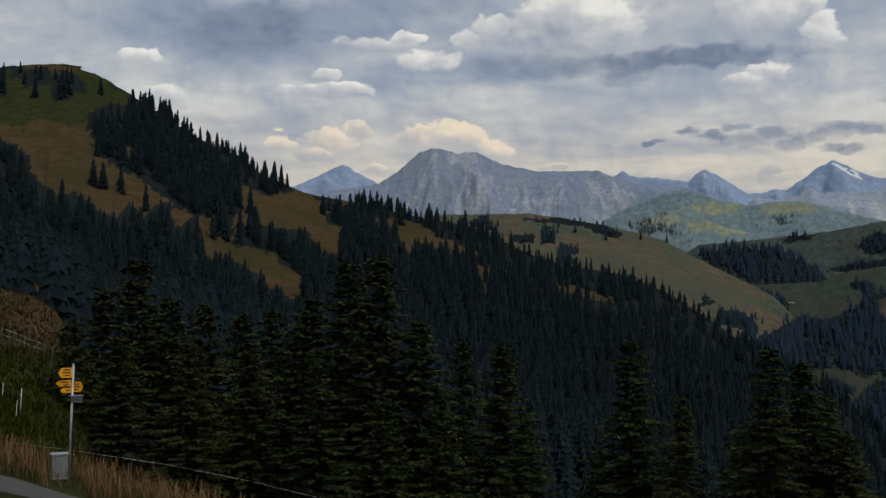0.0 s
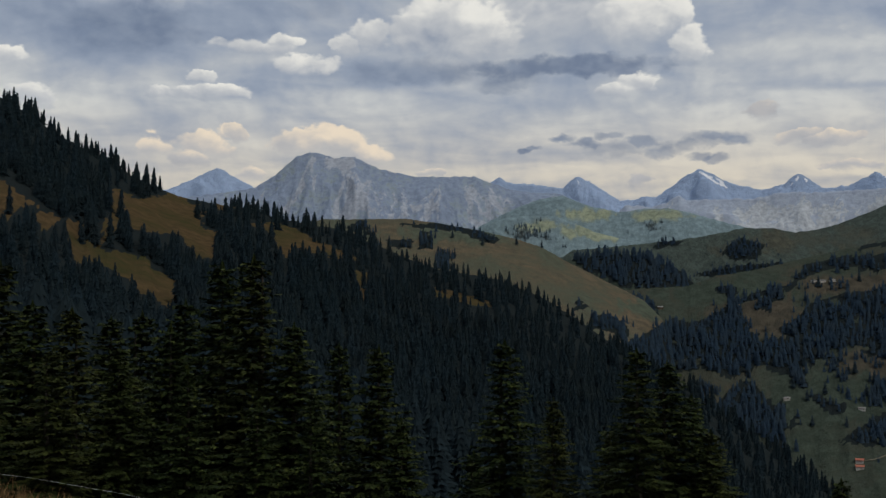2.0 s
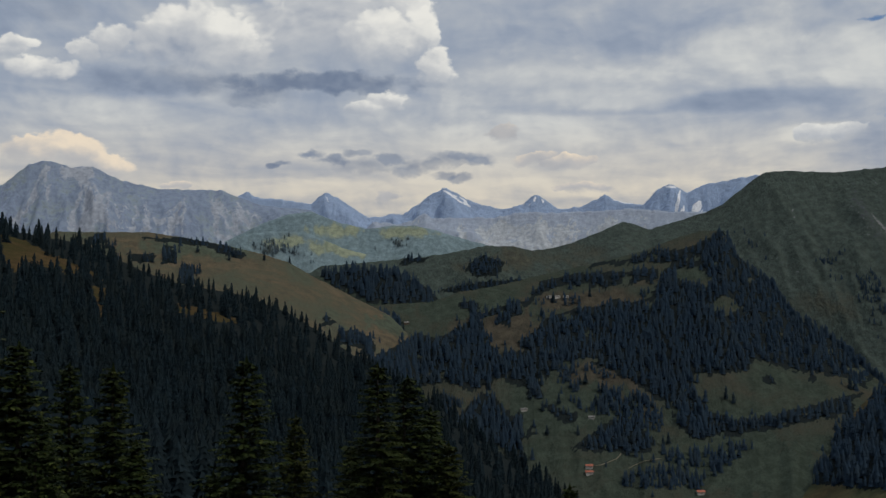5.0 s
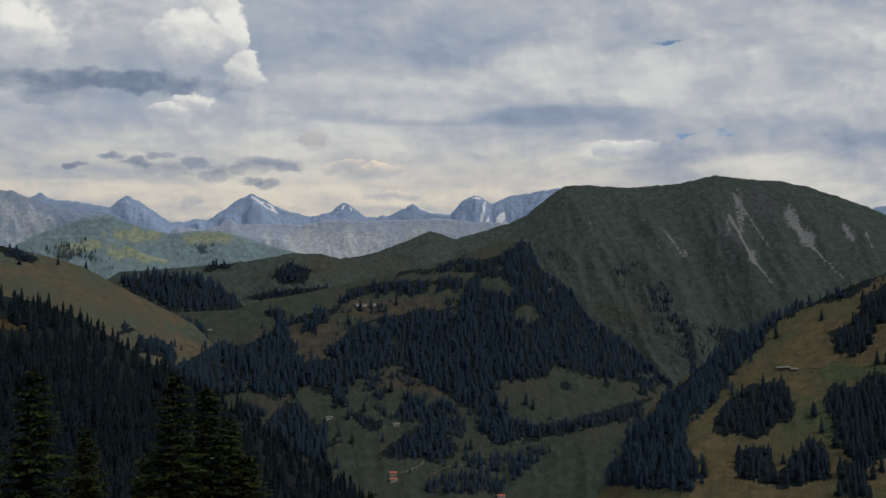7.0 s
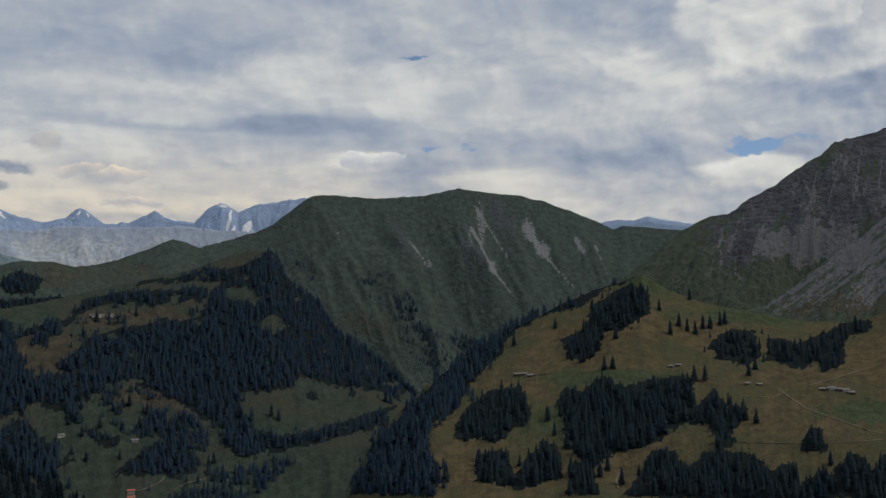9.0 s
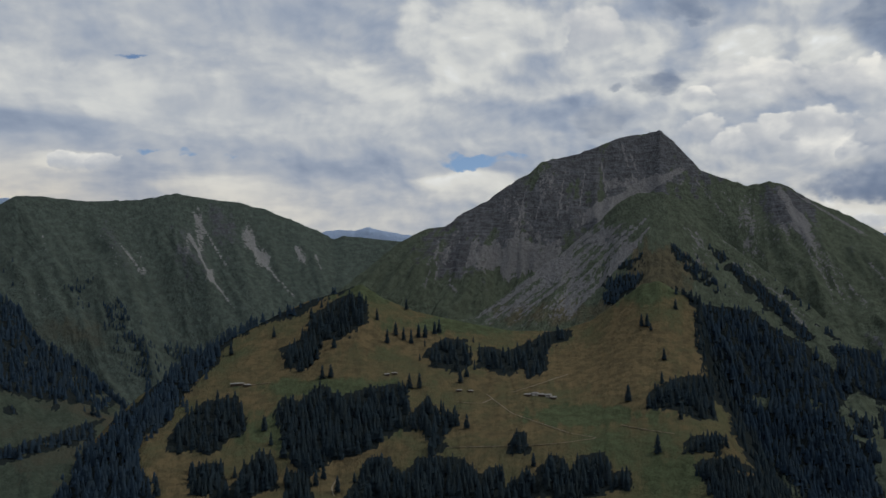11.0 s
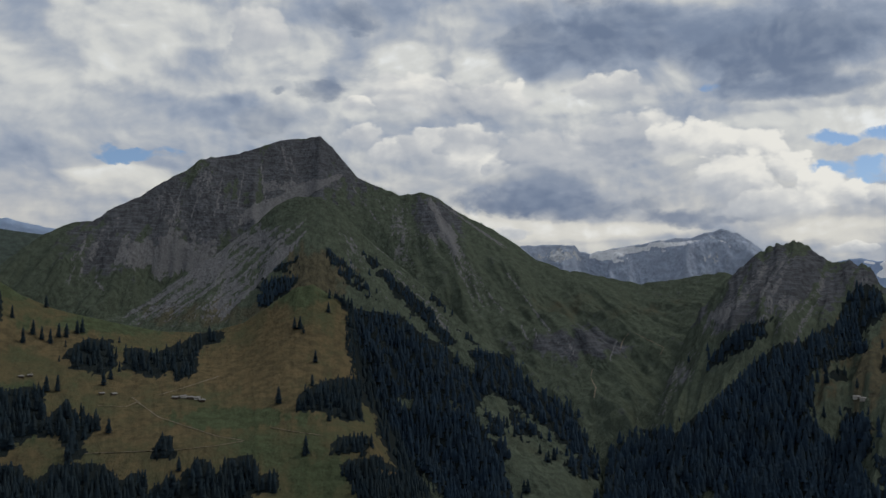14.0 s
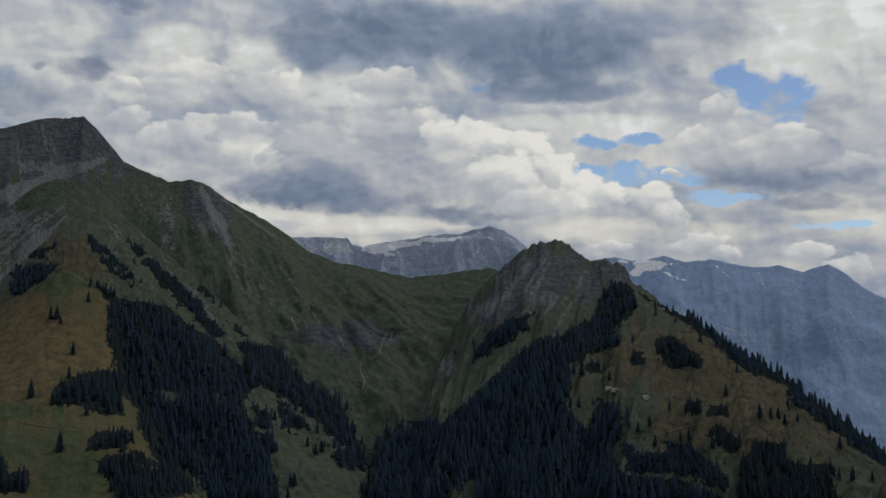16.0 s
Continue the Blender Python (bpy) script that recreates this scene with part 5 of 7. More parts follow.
# ---------------------------------------------------------------- conifers
def conifer(tiers, spikes, seed, slim=0.17, notch=(0.58, 0.8)):
    """A spruce one unit high as tiers of drooping ragged boughs: vertices and triangles."""
    rng = np.random.RandomState(seed)
    vs, fs = [], []
    for i in range(tiers):
        f = i / tiers
        h = 0.05 + 0.95 * f
        rad = slim * (1 - f) ** 0.72 * rng.uniform(0.88, 1.12) + 0.010
        top = min(1.0, h + (1.7 / tiers) * rng.uniform(0.9, 1.2))
        n = len(vs)
        vs.append((rng.normal(0, 0.004), rng.normal(0, 0.004), top))
        turn = rng.uniform(0, 6.28)
        m = max(4, int(spikes * (1 - 0.45 * f)))
        for k in range(2 * m):
            a = turn + math.pi * k / m + rng.uniform(-0.15, 0.15)
            q = rad * (rng.uniform(0.75, 1.2) if k % 2 == 0 else rng.uniform(*notch))
            vs.append((q * math.cos(a), q * math.sin(a), h - (0.025 if k % 2 == 0 else 0.0) * rng.uniform(0.4, 1.3)))
        fs += [(n, n + 1 + k, n + 1 + (k + 1) % (2 * m)) for k in range(2 * m)]
    return np.array(vs), np.array(fs)


KINDS = {"close": [conifer(16, 8, 60 + i, 0.195, (0.4, 0.66)) for i in range(4)], "mid": [conifer(9, 7, 40 + i, 0.21) for i in range(5)], "far": [conifer(6, 6, 20 + i, 0.23) for i in range(5)]}


def plant(places, heights, kind, seed):
    """Many conifers as one mesh's arrays."""
    rng = np.random.RandomState(seed)
    vs, fs, n = [], [], 0
    for p, h in zip(places, heights):
        v, f = KINDS[kind][rng.randint(len(KINDS[kind]))]
        a, w = rng.uniform(0, 6.28), h * rng.uniform(0.8, 1.25)
        c, s = math.cos(a), math.sin(a)
        lean = rng.normal(0, 0.012, 2) * h
        x, y, z = v.T
        vs.append(np.stack([w * (c * x - s * y) + lean[0] * z + p[0], w * (s * x + c * y) + lean[1] * z + p[1], h * z + p[2] - 0.06 * h], -1))
        fs.append(f + n)
        n += len(v)
    return np.concatenate(vs), np.concatenate(fs)


def ragged(a, e, seed):
    """Offsets that fray the edge of a wood."""
    return (0.5 * fbm(a * 2.2, e * 4.0, 4, seed, 0.7), 0.26 * fbm(a * 2.4 + 40, e * 4.4, 4, seed + 3, 0.7))


def wood(form, label, kind, polys, gap, height, seed, holes=(), thin=0.0, paint=None, sy=0.6):
    """A spruce wood on a landform. Its canopy fills polygons of azimuth and elevation; gap: degrees between trees; thin: share of noise-shaped clearings."""
    rng = np.random.RandomState(seed)
    ph, pp = [], []
    me_land, la, le = FORMS[form][4]
    floor_mask = np.zeros(la.shape, bool)

    def grows(poly, a, e, high):
        su, sv = ragged(a, e, seed)
        ok = inside(poly, a + su, e + 0.05 + sv) & inside(poly, a + 0.5 * su, e + 0.8 * high + 0.5 * sv)
        for hole in holes:
            ok &= ~inside(hole, a + 0.3 * su, e + 0.3 * high + 0.3 * sv)
        if thin:
            ok &= fbm(a * 0.9, e * 2.2, 4, seed + 7) > (thin * 2 - 1) * 0.5
        return ok

    for poly in polys:
        a0, a1 = min(p[0] for p in poly), max(p[0] for p in poly)
        e0, e1 = min(p[1] for p in poly), max(p[1] for p in poly)
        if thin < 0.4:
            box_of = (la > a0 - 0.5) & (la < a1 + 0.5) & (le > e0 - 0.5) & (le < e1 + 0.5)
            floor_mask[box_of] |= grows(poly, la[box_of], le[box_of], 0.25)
        a, e = np.meshgrid(np.arange(a0, a1, gap), np.arange(e0, e1, gap * sy))
        a = (a + rng.uniform(-1.0, 1.0, a.shape) * gap).ravel()
        e = (e + rng.uniform(-1.0, 1.0, e.shape) * gap * sy).ravel()
        first = inside(poly, a, e)
        a, e = a[first], e[first]
        stray = rng.uniform(0, 1, len(a)) < 0.14
        at = spot(form, a + stray * rng.normal(0, 0.5, len(a)), e + stray * rng.normal(0, 0.22, len(a)))
        hs = rng.uniform(height[0], height[1], len(a)) * rng.choice([0.55, 0.75, 0.92, 1.0, 1.12], len(a))
        keep = grows(poly, a, e, np.degrees(hs / (np.hypot(at[:, 0], at[:, 1]) + 1.0)))
        pp.append(at[keep])
        ph.append(hs[keep])
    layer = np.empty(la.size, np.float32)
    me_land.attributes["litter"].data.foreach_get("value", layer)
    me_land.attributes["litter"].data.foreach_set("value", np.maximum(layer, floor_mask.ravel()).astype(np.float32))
    at, hs = np.concatenate(pp), np.concatenate(ph)
    if not len(at):
        return
    v, f = plant(at, hs, kind, seed)
    me = mesh_of("spruce_wood", v, f, kind != "close")
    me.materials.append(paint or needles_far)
    tagged(new("spruce_wood", me), label, "forest", kind="stuff")


DARK = "dense dark spruce wood on the slope"
wood("wood_ridge", DARK, "close", [[(-22.85, 11.78), (-22.58, 11.69), (-22.45, 9.93), (-22.82, 10.07)],
     [(-22.48, 11.92), (-22.06, 12.07), (-21.58, 11.50), (-21.51, 11.00), (-22.31, 10.89)],
     [(-21.74, 11.60), (-21.26, 11.74), (-20.51, 11.91), (-20.44, 10.80), (-21.19, 10.75), (-21.77, 10.65)],
     [(-20.39, 11.22), (-20.07, 11.89), (-19.22, 11.56), (-18.52, 10.87), (-18.57, 10.64), (-19.34, 10.45), (-20.04, 10.04), (-20.32, 10.25)],
     [(-18.45, 11.92), (-17.98, 12.04), (-17.28, 11.57), (-16.71, 11.03), (-16.67, 10.75), (-17.26, 10.66), (-17.69, 11.26), (-18.25, 11.57)],
     [(-18.76, 8.69), (-18.50, 9.65), (-17.68, 10.26), (-16.69, 10.17), (-16.51, 10.87), (-15.66, 11.03), (-14.99, 10.60), (-14.56, 10.28), (-13.10, 9.46), (-12.07, 8.73), (-11.63, 8.87), (-10.44, 8.22), (-9.54, 7.49), (-8.94, 7.21), (-8.09, 6.56), (-7.97, 5.96), (-8.48, 5.65), (-9.52, 5.52), (-10.42, 6.04), (-10.86, 5.91), (-10.70, 4.48), (-11.23, 4.41), (-11.14, 3.73), (-11.57, 2.91), (-12.01, 3.27), (-12.31, 4.22), (-13.19, 4.50), (-14.20, 4.95), (-14.78, 5.35), (-15.36, 5.81), (-16.22, 6.48), (-17.21, 6.74), (-17.63, 7.19), (-18.33, 7.56), (-18.48, 8.36)]], 0.36, (20, 28), 101,
     holes=[[(-16.86, 7.80), (-16.10, 8.18), (-15.95, 7.46), (-16.37, 7.15)]], paint=needles_mid, sy=0.75)
wood("wood_ridge", DARK, "close", [[(-24.35, 9.14), (-23.31, 8.52), (-22.78, 8.13), (-21.99, 7.84), (-21.45, 7.59), (-21.22, 6.52), (-20.90, 6.20), (-20.08, 5.37), (-19.27, 5.69), (-18.43, 5.19), (-18.01, 4.77), (-17.17, 4.36), (-16.48, 5.19), (-15.91, 4.33), (-14.93, 5.29), (-14.50, 5.30), (-14.13, 3.83), (-13.48, 4.49), (-13.10, 4.59), (-12.68, 2.96), (-12.44, 2.22), (-11.56, 2.44), (-10.68, 1.93), (-9.79, 1.49), (-9.19, 0.74), (-8.59, 0.74), (-7.69, -0.31), (-7.38, -2.72), (-22.59, -2.53), (-24.19, 0.82)]], 0.5, (16, 23), 102, paint=needles_mid)
wood("wood_ridge", DARK, "close", [[(-23.15, -0.01), (-6.79, -0.01), (-4.94, -10.42), (-22.97, -9.64)]], 0.6, (15, 22), 122, paint=needles_mid, sy=0.7)
wood("wood_ridge", DARK, "close", [[(-11.57, 2.91), (-10.84, 3.73), (-10.35, 4.73), (-10.05, 4.85), (-9.75, 4.13), (-8.62, 3.97), (-7.27, 3.86), (-6.45, 2.65), (-5.60, 2.66), (-5.46, 3.93), (-6.36, 4.08), (-6.22, 4.99), (-7.19, 5.73), (-7.28, 6.39), (-6.37, 5.98), (-5.61, 5.69), (-4.40, 6.06), (-2.57, 5.77), (-0.43, 5.05), (1.41, 4.68), (3.54, 3.46), (6.57, 2.41), (9.55, 1.91), (12.77, 0.52), (16.17, -1.94), (18.08, -4.10), (18.60, -5.73), (-8.55, -5.98), (-7.69, -0.47), (-7.16, 0.74), (-8.60, 2.04), (-9.80, 2.81)]], 0.4, (19, 27), 103,
     holes=[[(-5.61, 5.39), (-4.40, 5.40), (-4.64, 5.09), (-5.55, 5.08)], [(-3.94, 4.37), (-2.57, 4.46), (-1.28, 4.10), (-0.37, 3.58), (1.71, 2.73), (2.38, 2.21), (1.71, 2.45), (0.49, 2.52), (0.34, 2.97), (-0.12, 2.67), (-1.28, 3.13), (-1.89, 2.52), (-2.50, 3.58), (-2.87, 4.04)], [(1.65, 1.94), (2.71, 1.66), (2.53, 0.99), (2.59, 0.08), (1.86, 0.53), (1.77, 1.20)], [(6.02, 0.96), (7.46, 0.65), (9.24, 0.14), (9.36, -0.13), (8.35, -0.07), (7.16, 0.38), (6.25, 0.23), (6.10, 0.44)]], paint=needles_mid)
wood("wood_ridge", DARK, "close", [[(-9.16, -3.60), (16.98, -3.49), (20.72, -7.33), (22.47, -8.87), (23.25, -10.69), (-5.53, -11.55)]], 0.55, (19, 27), 123, paint=needles_mid)
wood("wood_ridge", DARK, "close", [[(15.63, -0.89), (16.83, -1.59), (19.82, -3.55), (22.77, -5.53), (25.64, -7.52), (27.61, -9.17), (27.56, -11.27), (13.72, -11.52), (13.79, -2.69)]], 0.46, (19, 27), 104, paint=needles_mid)
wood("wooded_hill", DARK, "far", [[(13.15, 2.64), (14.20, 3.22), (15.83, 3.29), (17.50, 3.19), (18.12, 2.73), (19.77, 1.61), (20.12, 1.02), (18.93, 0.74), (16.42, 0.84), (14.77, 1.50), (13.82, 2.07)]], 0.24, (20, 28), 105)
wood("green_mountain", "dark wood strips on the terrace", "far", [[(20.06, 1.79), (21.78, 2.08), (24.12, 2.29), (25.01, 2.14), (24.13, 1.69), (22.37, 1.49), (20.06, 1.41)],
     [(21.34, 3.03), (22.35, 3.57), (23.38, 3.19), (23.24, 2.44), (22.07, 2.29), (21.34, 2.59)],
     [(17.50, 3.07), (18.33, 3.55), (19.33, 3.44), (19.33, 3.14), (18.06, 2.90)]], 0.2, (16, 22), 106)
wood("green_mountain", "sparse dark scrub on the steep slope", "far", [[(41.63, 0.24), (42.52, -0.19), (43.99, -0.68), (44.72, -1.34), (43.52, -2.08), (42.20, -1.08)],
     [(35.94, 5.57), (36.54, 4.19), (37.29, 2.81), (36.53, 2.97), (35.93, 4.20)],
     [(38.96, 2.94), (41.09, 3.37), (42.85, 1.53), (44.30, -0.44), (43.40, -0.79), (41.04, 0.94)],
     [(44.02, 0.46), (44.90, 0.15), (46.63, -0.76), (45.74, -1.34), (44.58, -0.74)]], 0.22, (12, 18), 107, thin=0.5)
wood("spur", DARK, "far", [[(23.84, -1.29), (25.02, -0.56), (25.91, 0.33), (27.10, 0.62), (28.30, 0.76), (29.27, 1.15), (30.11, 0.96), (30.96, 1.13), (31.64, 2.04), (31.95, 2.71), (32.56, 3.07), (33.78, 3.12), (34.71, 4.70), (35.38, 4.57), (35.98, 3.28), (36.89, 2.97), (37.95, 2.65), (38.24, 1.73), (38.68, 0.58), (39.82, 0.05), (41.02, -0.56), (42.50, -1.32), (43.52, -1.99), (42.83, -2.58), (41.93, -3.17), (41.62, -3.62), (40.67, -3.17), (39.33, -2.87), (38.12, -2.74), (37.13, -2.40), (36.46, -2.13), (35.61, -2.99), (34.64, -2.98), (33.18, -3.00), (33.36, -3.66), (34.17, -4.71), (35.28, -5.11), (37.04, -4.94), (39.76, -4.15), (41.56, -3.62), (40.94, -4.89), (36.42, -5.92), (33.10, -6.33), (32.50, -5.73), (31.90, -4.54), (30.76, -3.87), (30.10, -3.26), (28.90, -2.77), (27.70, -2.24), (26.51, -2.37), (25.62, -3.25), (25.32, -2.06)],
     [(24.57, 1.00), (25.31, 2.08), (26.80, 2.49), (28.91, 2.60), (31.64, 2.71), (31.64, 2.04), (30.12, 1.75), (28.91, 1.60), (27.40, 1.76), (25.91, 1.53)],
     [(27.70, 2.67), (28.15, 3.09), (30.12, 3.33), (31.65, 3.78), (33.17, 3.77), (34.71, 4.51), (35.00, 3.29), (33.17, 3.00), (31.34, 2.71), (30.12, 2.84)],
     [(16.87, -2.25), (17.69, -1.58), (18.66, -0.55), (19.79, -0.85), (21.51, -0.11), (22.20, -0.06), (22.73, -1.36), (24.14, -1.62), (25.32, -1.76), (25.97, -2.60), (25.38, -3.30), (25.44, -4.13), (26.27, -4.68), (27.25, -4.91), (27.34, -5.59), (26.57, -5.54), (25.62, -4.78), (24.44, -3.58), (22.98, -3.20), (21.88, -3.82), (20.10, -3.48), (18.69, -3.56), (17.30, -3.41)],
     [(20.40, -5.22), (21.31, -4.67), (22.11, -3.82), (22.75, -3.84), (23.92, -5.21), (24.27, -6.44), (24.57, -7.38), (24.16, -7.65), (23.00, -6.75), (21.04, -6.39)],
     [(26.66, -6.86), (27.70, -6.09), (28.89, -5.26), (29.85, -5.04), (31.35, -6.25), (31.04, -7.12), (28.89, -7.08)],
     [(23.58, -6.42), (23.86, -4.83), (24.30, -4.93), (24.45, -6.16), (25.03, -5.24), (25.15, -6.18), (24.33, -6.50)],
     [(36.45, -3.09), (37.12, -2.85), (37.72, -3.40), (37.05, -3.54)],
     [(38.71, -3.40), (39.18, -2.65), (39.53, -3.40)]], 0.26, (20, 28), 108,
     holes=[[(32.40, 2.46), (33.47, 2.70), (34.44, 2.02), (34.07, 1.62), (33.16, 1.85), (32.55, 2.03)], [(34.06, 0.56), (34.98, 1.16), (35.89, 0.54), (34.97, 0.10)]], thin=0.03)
wood("spur", DARK, "far", [[(16.29, -0.23), (16.47, 0.69), (17.25, 0.63), (17.31, -0.18)],
     [(17.34, -0.36), (17.44, 0.54), (17.98, 0.10), (17.99, -0.42)],
     [(20.87, 0.49), (21.07, 1.08), (21.85, 1.01), (21.85, 0.48)],
     [(21.56, 0.01), (22.81, 0.71), (24.42, 1.06), (25.01, 1.30), (25.02, 0.76), (23.84, 0.58), (22.96, 0.20), (21.94, -0.11)],
     [(22.90, -0.42), (23.10, 0.47), (23.72, 0.29), (23.78, -0.43)],
     [(23.49, 0.05), (23.69, 1.09), (24.31, 1.00), (24.34, 0.19)],
     [(21.46, -1.11), (21.56, 1.11), (22.14, 1.01), (22.21, -1.18)]], 0.17, (18, 26), 109)
wood("spur", "scattered spruces on the valley meadows", "far", [[(25.91, -2.36), (27.70, -2.24), (30.10, -3.32), (31.90, -4.69), (31.59, -6.60), (29.49, -5.39), (27.10, -4.90)],
     [(30.08, -7.46), (31.89, -6.61), (33.70, -6.34), (36.42, -5.77), (36.41, -6.65), (34.89, -7.82), (33.08, -9.02), (28.88, -8.94)],
     [(27.10, -8.55), (28.89, -7.43), (30.08, -8.04), (30.08, -8.97)],
     [(18.83, -3.54), (21.25, -3.60), (20.98, -6.05), (18.99, -5.41)]], 0.24, (16, 24), 110, thin=0.52)
wood("spur", "scattered spruces and hedges on the terrace pasture", "far", [[(25.01, 1.09), (27.70, 1.52), (31.33, 1.65), (30.72, 0.95), (27.70, 0.61), (25.02, -0.56)],
     [(18.10, -0.48), (21.22, 0.07), (21.37, -0.81), (18.95, -0.84)]], 0.26, (14, 22), 124, thin=0.6)
wood("brown_alp", "scattered spruces on the brown alp", "far", [[(1.47, 4.41), (2.48, 4.80), (2.57, 4.07), (1.65, 4.01)],
     [(4.30, 4.55), (6.58, 4.59), (8.98, 4.05), (9.86, 3.53), (9.27, 3.30), (7.78, 3.85), (5.37, 4.18), (4.30, 4.30)],
     [(2.32, 4.19), (3.24, 4.00), (3.17, 3.58), (2.38, 3.79)],
     [(3.42, 3.64), (4.91, 3.69), (4.81, 3.02), (4.09, 3.09)],
     [(5.21, 3.02), (5.43, 4.24), (5.97, 4.08), (6.03, 2.96)],
     [(6.14, 2.71), (6.57, 3.17), (7.17, 2.71), (6.92, 1.80), (6.26, 1.80)]], 0.26, (16, 22), 111)
wood("brown_alp", DARK, "far", [[(14.33, -1.14), (14.67, -0.38), (15.34, -0.39), (16.22, -0.75), (16.64, -1.67), (16.24, -1.95), (14.82, -1.29)],
     [(13.52, -0.25), (13.66, 0.42), (14.31, 0.31), (14.37, -0.26)],
     [(15.10, -2.44), (15.64, -1.94), (16.59, -1.76), (17.41, -1.34), (18.38, -0.78), (19.01, -1.66), (19.40, -3.98), (19.87, -9.12), (13.61, -8.75), (13.53, -3.80)]], 0.24, (20, 27), 121)
wood("meadow_alp", DARK, "far", [[(43.28, -2.83), (44.49, -1.55), (45.71, -0.31), (47.24, 0.63), (48.77, 1.27), (50.60, 1.66), (52.75, 2.53), (54.35, 3.04), (54.46, 2.67), (53.05, 2.22), (50.96, 1.10), (49.12, 0.65), (47.59, -0.23), (47.02, -1.42), (46.05, -2.18), (45.43, -2.89), (44.52, -3.76), (43.26, -4.41)],
     [(31.02, -7.99), (34.28, -5.66), (35.69, -5.39), (38.55, -4.61), (41.48, -4.00), (42.98, -3.01), (44.48, -2.45), (45.49, -2.89), (44.82, -4.06), (44.21, -4.49), (43.32, -4.91), (43.30, -6.37), (43.89, -7.03), (43.57, -8.64), (36.54, -8.32), (36.97, -7.21), (37.74, -6.85), (37.74, -5.96), (35.97, -6.60), (34.29, -8.20)]], 0.26, (20, 28), 113,
     holes=[[(38.26, -5.55), (40.89, -4.33), (42.08, -4.08), (41.18, -5.08)]])
wood("meadow_alp", DARK, "mid", [[(44.44, -5.53), (44.81, -4.54), (45.66, -3.61), (46.34, -3.03), (48.15, -2.77), (48.62, -3.80), (48.60, -4.93), (47.51, -5.32), (46.95, -5.95), (45.64, -5.62), (45.10, -5.84)],
     [(45.61, -7.84), (45.75, -6.24), (47.43, -6.14), (47.77, -7.61), (48.79, -6.17), (50.15, -5.90), (50.26, -7.67), (49.20, -7.99), (48.00, -8.34)],
     [(48.47, -7.04), (49.25, -5.59), (50.15, -5.90), (50.11, -7.66)],
     [(50.41, -0.28), (51.49, 0.18), (52.12, 1.57), (52.80, 1.86), (54.13, 2.59), (55.06, 2.23), (55.20, 0.83), (54.44, 0.52), (53.66, -0.10), (52.76, -0.09), (52.37, -1.11), (51.63, -1.69), (50.72, -1.56), (50.55, -0.89)],
     [(50.07, -3.68), (50.51, -2.82), (51.41, -3.13), (52.65, -2.19), (53.54, -2.87), (54.45, -2.59), (56.32, -2.32), (57.21, -2.39), (57.23, -3.93), (58.33, -2.94), (58.80, -3.83), (59.25, -3.84), (60.13, -3.90), (59.50, -4.90), (59.00, -6.06), (58.28, -6.47), (58.20, -5.12), (56.48, -4.93), (54.96, -6.03), (53.45, -6.31), (51.93, -7.17), (51.04, -6.57), (50.46, -5.38)],
     [(50.39, -8.60), (50.74, -6.65), (51.94, -6.82), (52.20, -8.63)],
     [(57.94, -1.08), (58.41, -0.25), (59.31, 0.09), (60.55, 0.00), (60.65, -1.43), (59.89, -2.01), (58.37, -1.51)],
     [(60.73, -1.67), (61.07, -0.36), (62.51, -0.63), (63.39, -0.35), (63.98, -0.01), (65.43, 0.55), (66.18, 0.36), (65.73, -0.27), (64.58, -0.84), (64.82, -1.78), (63.66, -2.35), (63.34, -1.70), (62.46, -2.16), (61.31, -1.73)],
     [(53.24, -8.64), (54.39, -7.32), (54.95, -6.15), (56.21, -6.16), (56.78, -7.10), (57.63, -6.17), (59.99, -6.18), (60.83, -7.05), (62.00, -6.70), (62.31, -7.72), (63.42, -7.03), (64.21, -7.36), (63.98, -8.83)],
     [(63.66, -8.33), (63.91, -6.97), (64.59, -6.16), (65.21, -6.16), (65.68, -7.06), (66.27, -6.15), (67.66, -5.96), (67.94, -7.02), (69.03, -6.95), (69.03, -8.10), (67.83, -8.25), (65.94, -8.79)],
     [(62.42, -6.29), (62.57, -5.43), (62.88, -4.91), (63.56, -5.02), (63.63, -6.23)]], 0.33, (24, 33), 112,
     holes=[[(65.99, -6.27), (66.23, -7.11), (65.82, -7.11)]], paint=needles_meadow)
wood("meadow_alp", DARK, "mid", [[(69.67, -4.06), (69.98, -2.93), (70.83, -2.45), (72.04, -2.04), (73.31, -2.22), (73.35, -4.49), (72.33, -4.49), (71.12, -4.01)],
     [(71.47, -6.32), (71.78, -5.20), (73.65, -5.14), (73.76, -6.32), (72.61, -6.15)],
     [(48.28, -7.79), (48.50, -6.12), (49.30, -6.98), (49.06, -7.83)]], 0.3, (24, 33), 114, paint=needles_meadow)
wood("meadow_alp", "thin stand of young trees with bare grey stems", "mid", [[(72.01, -6.59), (73.82, -6.15), (75.61, -7.02), (77.08, -7.88), (77.37, -8.74), (73.19, -8.77)]], 0.22, (18, 24), 126, thin=0.2, paint=needles_meadow)
wood("meadow_alp", DARK, "mid", [[(71.51, 3.07), (72.63, 2.66), (73.83, -0.68), (75.27, -1.85), (75.89, -4.18), (76.66, -6.50), (78.58, -8.83), (75.70, -8.18), (74.37, -5.59), (73.78, -4.00), (72.92, -3.05), (73.04, -2.27), (72.50, -0.68), (72.39, 1.35)]], 0.3, (20, 28), 125, paint=needles_meadow)
